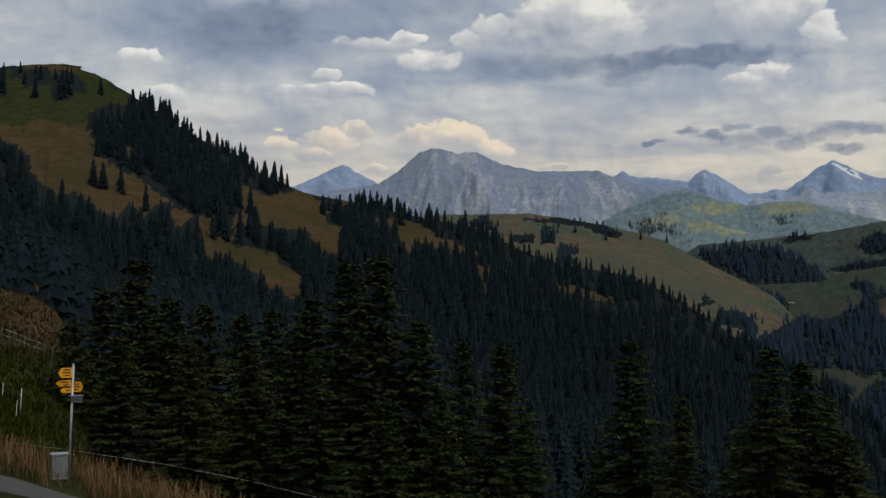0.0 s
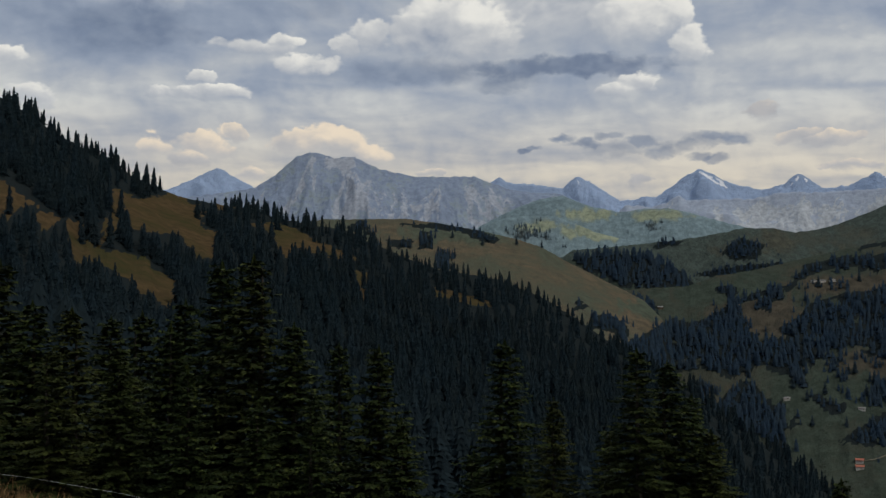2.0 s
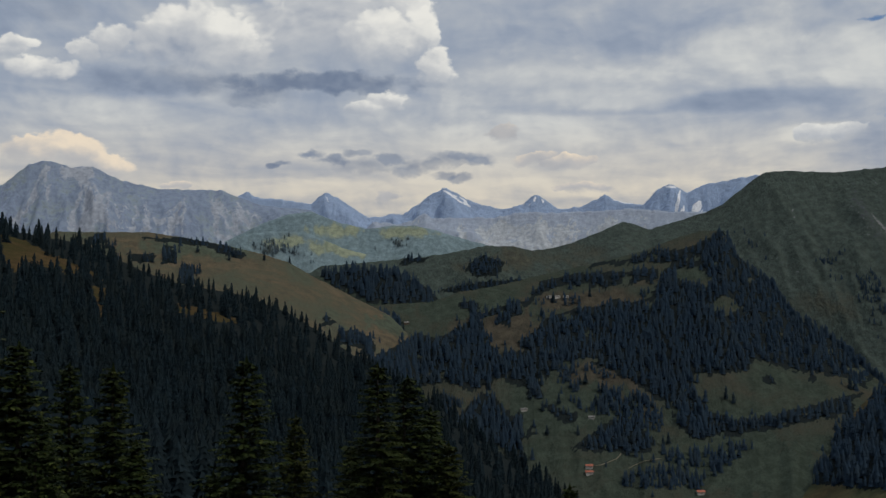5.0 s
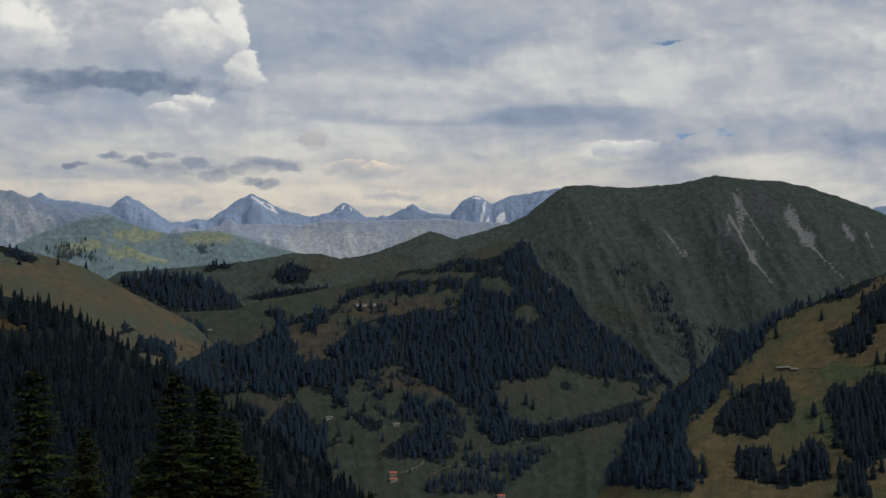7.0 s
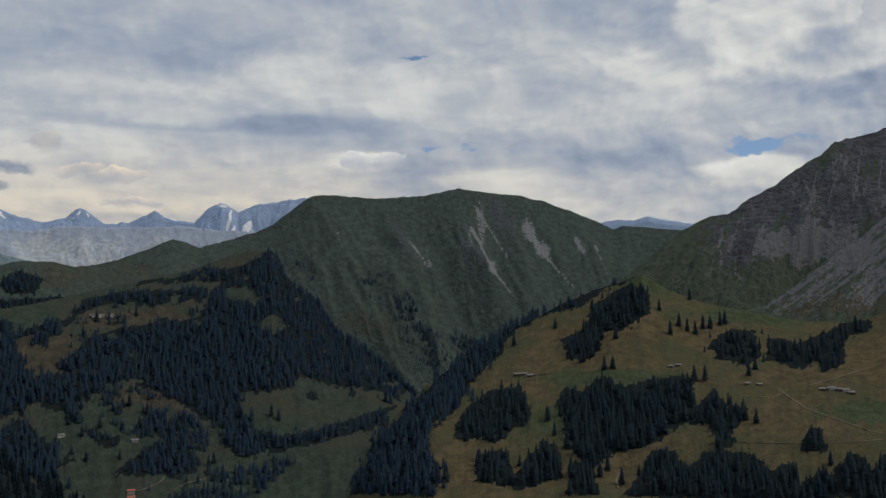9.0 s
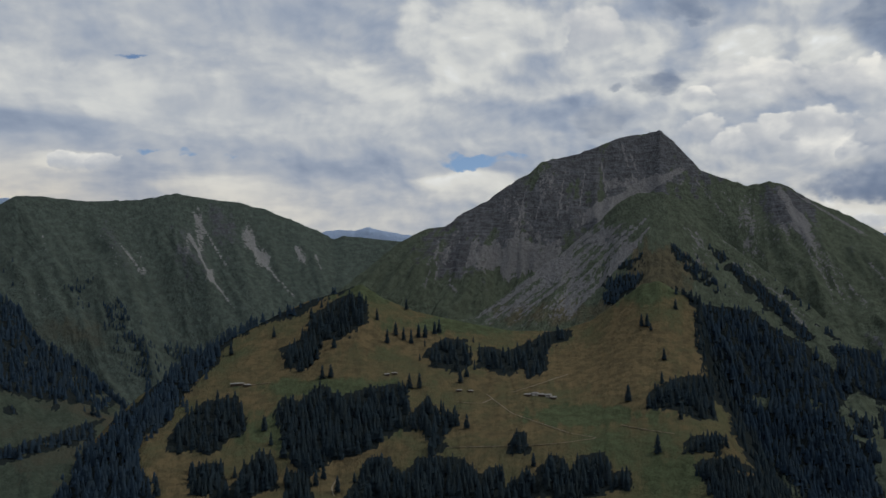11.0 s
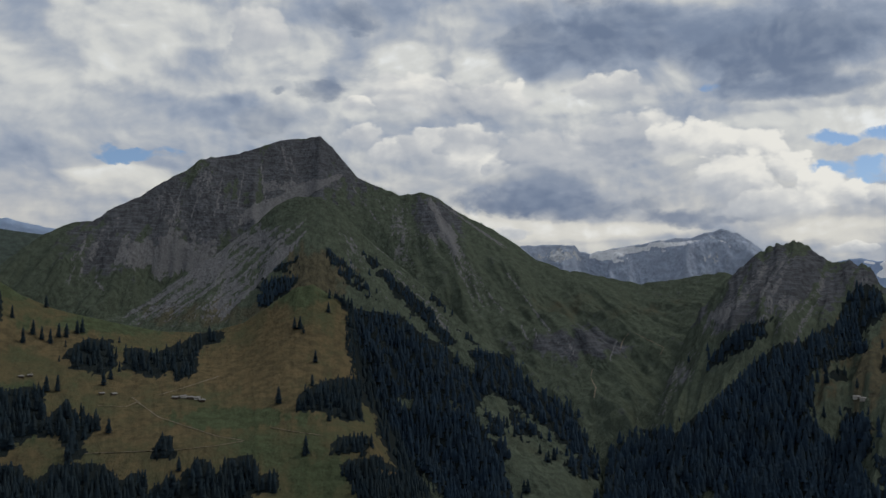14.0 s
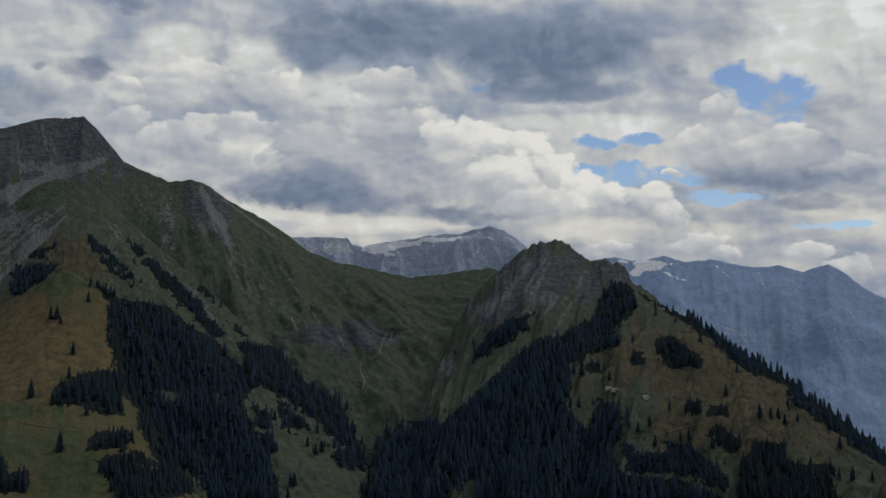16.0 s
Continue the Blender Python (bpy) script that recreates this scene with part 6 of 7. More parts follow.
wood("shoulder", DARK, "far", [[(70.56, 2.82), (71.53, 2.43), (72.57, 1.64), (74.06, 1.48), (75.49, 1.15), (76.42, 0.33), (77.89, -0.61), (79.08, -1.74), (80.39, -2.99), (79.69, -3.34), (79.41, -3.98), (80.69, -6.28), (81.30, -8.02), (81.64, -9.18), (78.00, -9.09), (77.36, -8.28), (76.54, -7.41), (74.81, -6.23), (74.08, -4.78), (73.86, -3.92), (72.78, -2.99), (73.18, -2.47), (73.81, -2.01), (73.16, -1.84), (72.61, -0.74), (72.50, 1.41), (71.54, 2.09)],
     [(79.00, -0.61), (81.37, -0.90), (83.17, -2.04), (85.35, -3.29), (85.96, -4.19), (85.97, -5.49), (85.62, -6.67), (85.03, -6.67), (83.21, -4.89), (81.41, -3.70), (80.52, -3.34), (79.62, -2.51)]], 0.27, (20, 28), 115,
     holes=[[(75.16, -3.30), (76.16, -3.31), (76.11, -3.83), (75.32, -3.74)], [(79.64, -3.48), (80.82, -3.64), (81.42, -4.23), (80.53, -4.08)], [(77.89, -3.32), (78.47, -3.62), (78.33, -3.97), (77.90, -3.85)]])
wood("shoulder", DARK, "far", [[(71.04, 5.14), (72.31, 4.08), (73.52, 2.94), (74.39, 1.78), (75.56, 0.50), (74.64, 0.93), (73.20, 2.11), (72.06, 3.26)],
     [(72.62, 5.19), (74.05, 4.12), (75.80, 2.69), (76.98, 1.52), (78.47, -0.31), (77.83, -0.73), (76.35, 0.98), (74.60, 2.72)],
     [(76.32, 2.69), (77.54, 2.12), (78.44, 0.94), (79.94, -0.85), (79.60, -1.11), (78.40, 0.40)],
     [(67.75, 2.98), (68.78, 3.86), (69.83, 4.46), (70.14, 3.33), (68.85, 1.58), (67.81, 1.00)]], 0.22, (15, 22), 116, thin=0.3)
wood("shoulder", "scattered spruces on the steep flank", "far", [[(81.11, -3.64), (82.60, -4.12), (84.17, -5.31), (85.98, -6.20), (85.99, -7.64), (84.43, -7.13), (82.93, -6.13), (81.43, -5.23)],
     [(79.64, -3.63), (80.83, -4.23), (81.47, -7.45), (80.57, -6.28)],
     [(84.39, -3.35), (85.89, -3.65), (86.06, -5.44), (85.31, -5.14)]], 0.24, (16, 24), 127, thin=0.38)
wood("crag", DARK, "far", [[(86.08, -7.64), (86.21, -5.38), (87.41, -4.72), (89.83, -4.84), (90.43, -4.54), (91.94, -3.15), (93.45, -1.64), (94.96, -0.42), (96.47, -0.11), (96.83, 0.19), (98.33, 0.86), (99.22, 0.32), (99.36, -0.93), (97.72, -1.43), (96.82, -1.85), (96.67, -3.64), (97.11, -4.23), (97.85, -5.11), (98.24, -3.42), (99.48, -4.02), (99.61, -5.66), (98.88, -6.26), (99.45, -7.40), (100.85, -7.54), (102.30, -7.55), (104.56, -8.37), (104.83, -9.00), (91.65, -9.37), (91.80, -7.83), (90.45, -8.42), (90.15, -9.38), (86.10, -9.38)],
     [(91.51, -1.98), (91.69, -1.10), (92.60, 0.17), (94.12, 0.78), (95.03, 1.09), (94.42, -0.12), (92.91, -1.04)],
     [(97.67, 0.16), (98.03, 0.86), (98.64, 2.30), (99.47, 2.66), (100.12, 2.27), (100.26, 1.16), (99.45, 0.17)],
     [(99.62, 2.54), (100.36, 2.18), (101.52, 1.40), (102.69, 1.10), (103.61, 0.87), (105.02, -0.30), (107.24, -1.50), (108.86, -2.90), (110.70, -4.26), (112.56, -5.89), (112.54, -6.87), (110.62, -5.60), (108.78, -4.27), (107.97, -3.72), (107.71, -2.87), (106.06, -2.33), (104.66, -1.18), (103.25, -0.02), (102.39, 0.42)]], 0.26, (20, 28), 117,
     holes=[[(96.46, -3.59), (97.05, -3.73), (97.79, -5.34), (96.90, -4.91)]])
wood("crag", "spruce clumps on the brown meadow", "mid", [[(101.15, -0.68), (101.36, -0.33), (102.15, -0.14), (102.72, -0.73), (103.64, -1.25), (103.63, -2.02), (102.36, -2.03), (101.55, -1.86)],
     [(99.97, -1.91), (100.15, -1.05), (100.68, -1.10), (100.73, -1.93)],
     [(102.62, -4.37), (102.86, -3.49), (103.49, -3.59), (103.54, -4.35)],
     [(103.71, -4.49), (103.92, -3.76), (104.97, -3.79), (105.01, -4.54)],
     [(103.76, -5.21), (104.33, -4.68), (105.50, -5.50), (105.54, -6.52), (104.03, -5.78)],
     [(97.36, -1.79), (97.96, -1.54), (98.49, -1.78), (98.43, -2.43), (97.51, -2.38)],
     [(105.12, -8.85), (105.66, -6.29), (106.28, -5.59), (107.72, -5.54), (107.76, -6.38), (108.78, -6.62), (109.91, -6.46), (109.94, -7.78), (110.82, -8.54)]], 0.28, (22, 29), 118, paint=needles_meadow)
wood("crag", "low bushes and young trees on the slope", "far", [[(99.41, -5.90), (100.87, -5.51), (102.95, -5.81), (104.91, -7.51), (104.84, -8.30), (102.30, -7.55), (99.69, -7.48)]], 0.18, (8, 14), 128, thin=0.25)
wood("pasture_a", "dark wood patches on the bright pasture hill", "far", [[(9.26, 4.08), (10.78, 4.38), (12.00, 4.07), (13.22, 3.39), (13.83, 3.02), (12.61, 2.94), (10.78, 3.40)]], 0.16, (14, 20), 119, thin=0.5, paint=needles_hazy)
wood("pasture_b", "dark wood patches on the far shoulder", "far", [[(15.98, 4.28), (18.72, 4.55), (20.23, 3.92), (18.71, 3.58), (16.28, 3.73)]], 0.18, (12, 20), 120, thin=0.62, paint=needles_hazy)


# ---------------------------------------------------------------- spruces close by
def bough_mesh(seed, tall=20.0):
    """Boughs of a spruce: whorls of drooping branches with hanging needle sprays."""
    rng = np.random.RandomState(seed)
    quads = []
    z = 0.9
    while z < tall - 0.25:
        f = z / tall
        reach = tall * 0.205 * (1 - f) ** 0.88 * (0.75 + 0.25 * min(1, f * 6)) + 0.12
        n = rng.randint(4, 7)
        turn = rng.uniform(0, 6.28)
        for k in range(n):
            a = turn + 6.283 * k / n + rng.uniform(-0.3, 0.3)
            length = reach * rng.uniform(0.45, 1.15)
            droop = rng.uniform(0.25, 0.72) * (1 - f) + rng.uniform(-0.25, 0.05) * f * 2.0
            out = np.array([math.cos(a), math.sin(a), 0.0])
            side = np.array([-math.sin(a), math.cos(a), 0.0])
            base = np.array([0, 0, z + rng.uniform(-0.15, 0.15)])
            m = max(6, int(length / 0.09))
            t = (np.arange(m) + rng.uniform(0, 1, m)) / m
            t = 0.12 + 0.88 * t
            bend = -droop * t + 0.30 * droop * t ** 3
            p = base + length * (t[:, None] * out + bend[:, None] * np.array([0, 0, 1.0]))
            for sgn in (-1, 1):
                ln = (0.16 + 0.30 * length * (1.05 - t) * 0.55) * rng.uniform(0.6, 1.25, m)
                d = sgn * side * rng.uniform(0.5, 0.95, (m, 1)) + out * rng.uniform(0.35, 0.8, (m, 1)) - np.array([0, 0, 1.0]) * rng.uniform(0.05, 0.75, (m, 1))
                d /= np.linalg.norm(d, axis=1)[:, None]
                w = np.cross(d, np.array([0, 0, 1.0]) + rng.normal(0, 0.5, (m, 3)))
                w /= np.linalg.norm(w, axis=1)[:, None] + 1e-6
                wd = rng.uniform(0.04, 0.085, (m, 1))
                tip = p + d * ln[:, None]
                mid = p + d * ln[:, None] * 0.45 + np.array([0, 0, 0.02])
                quads.append(np.stack([p - w * wd * 0.35, mid - w * wd, tip, mid + w * wd], 1))
            # the bough's own needle-covered stem
            for i in range(3):
                q0, q1 = base + length * (out * i / 3 + np.array([0, 0, -droop * i / 3])), base + length * (out * (i + 1) / 3 + np.array([0, 0, -droop * (i + 1) / 3 + 0.1 * droop * (i == 2)]))
                ww = side * 0.05 * (1.1 - i / 3)
                quads.append(np.stack([q0 - ww, q1 - ww * 0.7, q1 + ww * 0.7, q0 + ww])[None])
        z += rng.uniform(0.15, 0.27) * (1.15 - 0.45 * f)
    # leader
    for k in range(6):
        a = k * 1.05
        o = np.array([math.cos(a), math.sin(a), 0]) * 0.09
        quads.append(np.array([[o * 0, o, [0, 0, 0.45], -o * 0.2]])[0][None] + np.array([0, 0, tall - 0.4]))
    q = np.concatenate(quads).reshape(-1, 3)
    return mesh_of("crown", q, np.arange(len(q)).reshape(-1, 4), False)


def trunk_mesh(seed, tall=20.0):
    rng = np.random.RandomState(seed)
    k, n = 9, 12
    t = np.linspace(0, 1, n)
    rad = 0.26 * (1 - t) ** 0.9 + 0.012 + 0.10 * np.exp(-t * 30)
    wob = np.cumsum(rng.normal(0, 0.02, (n, 2)), 0)
    a = np.arange(k) * 2 * np.pi / k
    v = np.stack([rad[:, None] * np.cos(a) + wob[:, :1], rad[:, None] * np.sin(a) + wob[:, 1:], np.broadcast_to(t[:, None] * tall - 0.5, (n, k))], -1).reshape(-1, 3)
    i = (np.arange(n - 1)[:, None] * k + np.arange(k)).ravel()
    j = (np.arange(n - 1)[:, None] * k + (np.arange(k) + 1) % k).ravel()
    return mesh_of("trunk", v, np.stack([i, j, j + k, i + k], -1))


SPRUCES = []
for i in range(4):
    crown, trunk = bough_mesh(300 + i), trunk_mesh(320 + i)
    crown.materials.append(needles_near)
    trunk.materials.append(bark)
    SPRUCES.append((crown, trunk))


def spruce(az, el, r, kind, label, broad=1.0, turn=0.0):
    """A spruce whose top shows at an azimuth and elevation, r metres away, standing on the slope."""
    foot = on_ground(az, r)
    tall = EYE + r * math.tan(radians(el)) - foot.z
    ob = new("spruce", None)
    ob.empty_display_size = 0.5
    s = tall / 20.0
    ob.matrix_basis = Matrix.LocRotScale(foot, Euler((0, 0, turn)), (s * broad, s * broad, s))
    for nm, me in zip(("crown", "trunk"), SPRUCES[kind]):
        part_ob = new(nm, me)
        part_ob.parent = ob
    tagged(ob, label, "tree", "spruces below the path")


NEAR = [  # tops and distances
    ((-3.42, 2.70), 52, 0, 1.0), ((-5.06, 2.36), 57, 1, 0.95), ((-1.28, -0.93), 50, 2, 1.0), ((1.10, -2.05), 58, 3, 0.8), ((3.22, -2.17), 54, 1, 0.9),
    ((10.00, -1.87), 47, 0, 0.95), ((12.60, -4.97), 44, 2, 0.8), ((16.98, -2.34), 40, 3, 1.0), ((18.56, -3.00), 42, 1, 1.1), ((19.76, -4.71), 44, 2, 1.1),
    ((-6.95, 0.29), 60, 2, 1.0), ((-16.03, 2.42), 60, 0, 1.0), ((-17.68, 0.71), 52, 3, 1.0), ((-19.30, -0.87), 48, 1, 1.0), ((-14.44, 0.28), 56, 2, 1.0),
    ((-12.56, -0.07), 52, 1, 1.0), ((-10.66, -0.55), 58, 3, 1.0), ((-9.12, -0.31), 62, 0, 0.95), ((-7.69, -0.92), 54, 1, 1.0), ((-10.20, -2.11), 44, 2, 1.0),
    ((-16.82, -1.76), 45, 1, 1.0), ((-13.41, -2.08), 43, 0, 1.0), ((-6.78, -3.33), 42, 3, 1.0), ((-0.12, -4.85), 45, 0, 0.9), ((4.42, -6.03), 48, 2, 1.0),
    ((8.30, -7.75), 50, 1, 0.9), ((15.55, -6.69), 43, 2, 1.0), ((20.74, -6.50), 41, 0, 1.1), ((27.01, -8.69), 62, 1, 0.8), ((-3.15, -5.15), 44, 1, 1.0),
]
rng_near = random.Random(5)
for (a, e), r, kind, broad in NEAR:
    spruce(a, e, r, kind, "tall dark green spruce with drooping boughs on the slope", broad * 1.55, rng_near.uniform(0, 6.28))


# ---------------------------------------------------------------- lone trees
def lone_parts(kind, i):
    v, f = KINDS[kind][i]
    crown = mesh_of("crown", v, f, False)
    crown.materials.append(needles_mid if kind == "close" else needles_meadow)
    k = 6
    a = np.arange(k) * 2 * np.pi / k
    ring = lambda rad, h: np.stack([rad * np.cos(a), rad * np.sin(a), np.full(k, h)], -1)
    tv = np.concatenate([ring(0.018, -0.08), ring(0.006, 0.9)])
    tf = np.stack([np.arange(k), (np.arange(k) + 1) % k, (np.arange(k) + 1) % k + k, np.arange(k) + k], -1)
    trunk = mesh_of("trunk", tv, tf)
    trunk.materials.append(bark)
    return crown, trunk


LONE = {kind: [lone_parts(kind, i) for i in range(4)] for kind in ("close", "mid")}


def lone_trees(form, feet, tall, kind, label, group, seed):
    rng = random.Random(seed)
    for (a, e), p in zip(feet, spot(form, [q[0] for q in feet], [q[1] for q in feet])):
        ob = new("spruce", None)
        h = rng.uniform(*tall)
        w = h * rng.uniform(0.95, 1.35)
        ob.matrix_basis = Matrix.LocRotScale(Vector(p) - Vector((0, 0, 0.03 * h)), Euler((0, 0, rng.uniform(0, 6.28))), (w, w, h))
        for nm, me in zip(("crown", "trunk"), LONE[kind][rng.randrange(4)]):
            new(nm, me).parent = ob
        tagged(ob, label, "tree", group)


lone_trees("wood_ridge", [(-18.31, 5.75), (-17.83, 5.68), (-16.94, 5.41), (-15.69, 4.57), (-14.56, 3.23), (-18.01, 10.44), (-10.84, 3.34), (-10.33, 3.17), (-8.39, 5.90), (-20.02, 10.04)], (19, 25), "close", "dark spruce standing alone on the brown alp slope", "spruces on the ridge", 61)
lone_trees("meadow_alp", [(56.13, -0.33), (56.60, 0.08), (57.01, -0.17), (57.42, -0.36), (57.82, -0.06), (58.18, -0.07), (58.69, 0.13), (58.93, 0.19), (55.60, 0.92), (57.18, 1.46), (50.11, 0.09), (47.88, -0.78), (47.18, -3.32), (48.08, -3.34), (49.57, -4.77), (49.94, -5.55), (50.59, -6.21), (49.32, -6.65), (42.67, -7.51), (44.12, -7.85), (43.05, -5.14), (52.37, -1.11), (51.44, -1.75), (60.03, -2.49), (60.36, -2.19), (57.83, -2.75), (57.29, -2.75), (58.12, -4.89), (57.50, -4.88), (60.33, -4.90), (52.65, -2.13), (53.10, -2.08), (70.83, -1.45), (69.71, 0.34), (70.01, 0.33), (68.91, -3.56), (70.35, -6.20), (52.68, -7.35), (52.28, -7.70), (55.23, -7.21), (55.67, -7.21), (53.41, -8.06)], (25, 33), "mid", "dark spruce standing alone on the alpine meadow", "spruces on the meadow", 62)
lone_trees("brown_alp", [(2.63, 3.82), (2.96, 3.88), (3.69, 3.18), (4.45, 3.09), (4.81, 3.02), (5.36, 2.96), (5.72, 3.02), (5.91, 3.32), (6.33, 2.65), (6.62, 1.80), (6.93, 2.59), (7.23, 2.47), (7.11, 3.56), (8.73, 3.15), (9.09, 3.30), (10.57, 3.16), (11.92, 2.97), (6.62, 1.92)], (16, 22), "mid", "dark spruce on the brown alp", "spruces on the brown alp", 64)
lone_trees("spur", [(16.61, -0.95), (16.88, -0.96), (17.99, -0.91), (20.11, -4.52), (20.25, -4.44), (27.40, -3.58), (27.70, -3.52), (28.20, -4.63), (28.74, -4.64), (25.62, -6.19), (25.41, -4.96), (26.27, -4.59), (27.25, -6.23), (30.09, -4.81), (31.68, -6.75), (34.93, -4.27), (35.29, -4.51), (40.96, -3.71), (24.74, -4.35), (20.94, -0.81), (21.23, -0.87), (28.00, 1.07), (26.06, 0.78), (30.87, 1.04), (33.31, 1.17), (33.76, 1.11), (28.59, -4.04), (25.32, -3.24), (22.55, -3.83), (29.64, -6.63), (30.09, -6.58), (31.95, -6.61)], (20, 28), "mid", "dark spruce on the valley pasture", "spruces in the valley", 65)
lone_trees("crag", [(98.81, -2.73), (104.77, -3.45), (106.44, -4.50), (106.99, -4.60), (107.35, -4.59), (107.67, -4.92), (108.28, -4.68), (107.82, -4.18), (110.27, -5.97), (110.84, -7.46), (111.75, -7.40), (105.40, -8.28), (96.75, -4.24), (97.20, -4.23), (100.29, -5.44), (100.88, -5.13), (101.16, -6.14), (102.46, -5.82), (102.89, -5.81), (103.53, -0.72), (103.00, -1.73), (104.11, -0.25), (100.20, 1.07), (101.23, 1.07)], (20, 27), "mid", "dark spruce on the brown slope under the crag", "spruces under the crag", 66)
lone_trees("shoulder", [(80.16, -4.52), (80.34, -5.25), (81.05, -4.97), (81.44, -5.41), (81.80, -5.71), (82.78, -6.30), (83.53, -6.60), (81.93, -8.32), (82.13, -8.27), (84.59, -7.43), (85.09, -7.05), (85.48, -7.05), (85.80, -8.65), (81.79, -8.89), (83.24, -6.74)], (20, 27), "mid", "dark spruce on the green valley flank", "spruces on the flank", 67)
lone_trees("meadow_alp", [(69.68, 0.46), (69.95, 0.40), (70.18, 0.12), (68.95, -3.50), (70.29, -6.32), (68.10, -8.01), (68.76, -8.18), (68.50, -8.11)], (14, 20), "mid", "small dark spruce on the brown meadow dome", "spruces on the meadow", 63)

# ---------------------------------------------------------------- tracks and chalets
gravel = shader("pale_gravel", lambda g: g.mix(g.noise(g.node("ShaderNodeTexCoord").outputs["Object"], 14.0, 8.0, 0.85), (0.01, 0.01, 0.01), (0.18, 0.177, 0.172)), 0.95,
                lambda g: g.noise(g.node("ShaderNodeTexCoord").outputs["Object"], 30.0, 6.0, 0.7), strength=1.0, distance=0.05)
earth = shader("worn_track", lambda g: g.mix(g.noise(g.node("ShaderNodeTexCoord").outputs["Object"], 0.12, 6.0), (0.11, 0.092, 0.062), (0.19, 0.165, 0.125)), 0.95)


def track(form, line, width, label):
    """A worn track laid over the land along a line of azimuths and elevations."""
    n = 40
    t = np.linspace(0, len(line) - 1, n)
    a, e = np.interp(t, range(len(line)), [p[0] for p in line]), np.interp(t, range(len(line)), [p[1] for p in line])
    c = spot(form, a, e) + np.array([0, 0, 0.9])
    way = np.gradient(c, axis=0)
    way[:, 2] = 0
    side = np.cross(way, (0, 0, 1.0))
    side /= np.linalg.norm(side, axis=1)[:, None] + 1e-9
    w = 0.55 * width * (0.8 + 0.4 * vnoise(t * 3.1, 0, 9))[:, None]
    rows = np.stack([c - side * w * 0.5 - (0, 0, 0.5), c - side * w * 0.4, c + side * w * 0.4, c + side * w * 0.5 - (0, 0, 0.5)], 0)
    me = mesh_of("track", rows.reshape(-1, 3), grid_faces(4, n))
    me.materials.append(earth)
    tagged(new("track", me), label, "track", kind="structure")


TRACK = "pale gravel farm track across the meadow"
track("meadow_alp", [(61.13, -3.63), (61.73, -3.40), (62.77, -4.19), (64.27, -4.72), (65.77, -5.24), (67.13, -5.49)], 5.0, TRACK)
track("meadow_alp", [(59.21, -5.91), (61.58, -5.90), (63.97, -5.86), (65.77, -5.71), (67.13, -5.52)], 5.0, TRACK)
track("meadow_alp", [(59.80, -3.54), (61.13, -3.63), (61.73, -3.37), (61.43, -3.16)], 4.5, TRACK)
track("meadow_alp", [(68.49, -4.83), (69.70, -5.07), (71.20, -5.29)], 5.0, TRACK)
track("meadow_alp", [(47.79, -2.34), (48.72, -2.42), (49.94, -2.31)], 5.0, TRACK)
track("meadow_alp", [(62.78, -3.06), (63.98, -2.72), (65.79, -2.14)], 6.0, TRACK)
track("meadow_alp", [(53.21, -8.28), (53.09, -7.86), (53.33, -7.45)], 5.0, TRACK)
track("crag", [(100.00, -5.69), (101.32, -5.57), (102.33, -5.22), (103.48, -4.93), (104.48, -4.68)], 5.0, TRACK)
track("spur", [(27.61, -7.94), (28.52, -7.75), (29.27, -7.44), (29.48, -7.17)], 5.0, TRACK)
track("spur", [(29.87, -7.91), (30.63, -7.56), (31.53, -7.39)], 5.0, TRACK)
track("spur", [(21.92, -0.39), (22.16, -0.09), (22.01, 0.12), (22.52, 0.33)], 6.0, TRACK)
track("brown_alp", [(15.77, 0.91), (16.84, 0.69), (17.59, 0.44), (18.14, 0.13)], 5.0, TRACK)
track("pyramid", [(85.66, -3.36), (85.77, -2.82), (85.49, -2.31), (85.61, -1.86)], 6.0, "pale stony stream bed in the gully")
track("pyramid", [(87.02, -0.95), (87.23, -0.34), (87.53, 0.02)], 5.0, "pale eroded gully line in the cirque wall")
track("pyramid", [(87.83, 0.05), (88.60, -0.34), (89.36, -0.73), (89.15, -1.09)], 5.0, "pale zigzag path in the cirque wall")

old_wood = shader("weathered_chalet_wood", lambda g: g.mix(g.noise(g.node("ShaderNodeTexCoord").outputs["Object"], 1.2, 5.0), (0.05, 0.036, 0.026), (0.12, 0.088, 0.062)), 0.85)
plaster = shader("pale_plaster", lambda g: g.mix(g.noise(g.node("ShaderNodeTexCoord").outputs["Object"], 0.8, 5.0), (0.38, 0.36, 0.33), (0.52, 0.5, 0.46)), 0.9)
grey_roof = shader("grey_shingle_roof", lambda g: g.mix(g.noise(g.node("ShaderNodeTexCoord").outputs["Object"], 0.9, 6.0), (0.11, 0.108, 0.105), (0.24, 0.235, 0.225)), 0.8)
red_roof = shader("red_tile_roof", lambda g: g.mix(g.noise(g.node("ShaderNodeTexCoord").outputs["Object"], 0.9, 6.0), (0.26, 0.085, 0.055), (0.40, 0.15, 0.10)), 0.85)
dark_glass = shader("dark_window", lambda g: g.mix(0.5, (0.02, 0.022, 0.025), (0.035, 0.038, 0.04)), 0.15, spec=0.5)


def box(bm, x0, x1, y0, y1, z0, z1):
    v = [bm.verts.new(p) for p in ((x0, y0, z0), (x1, y0, z0), (x1, y1, z0), (x0, y1, z0), (x0, y0, z1), (x1, y0, z1), (x1, y1, z1), (x0, y1, z1))]
    for f in ((0, 3, 2, 1), (4, 5, 6, 7), (0, 1, 5, 4), (1, 2, 6, 5), (2, 3, 7, 6), (3, 0, 4, 7)):
        bm.faces.new([v[i] for i in f])
    return v


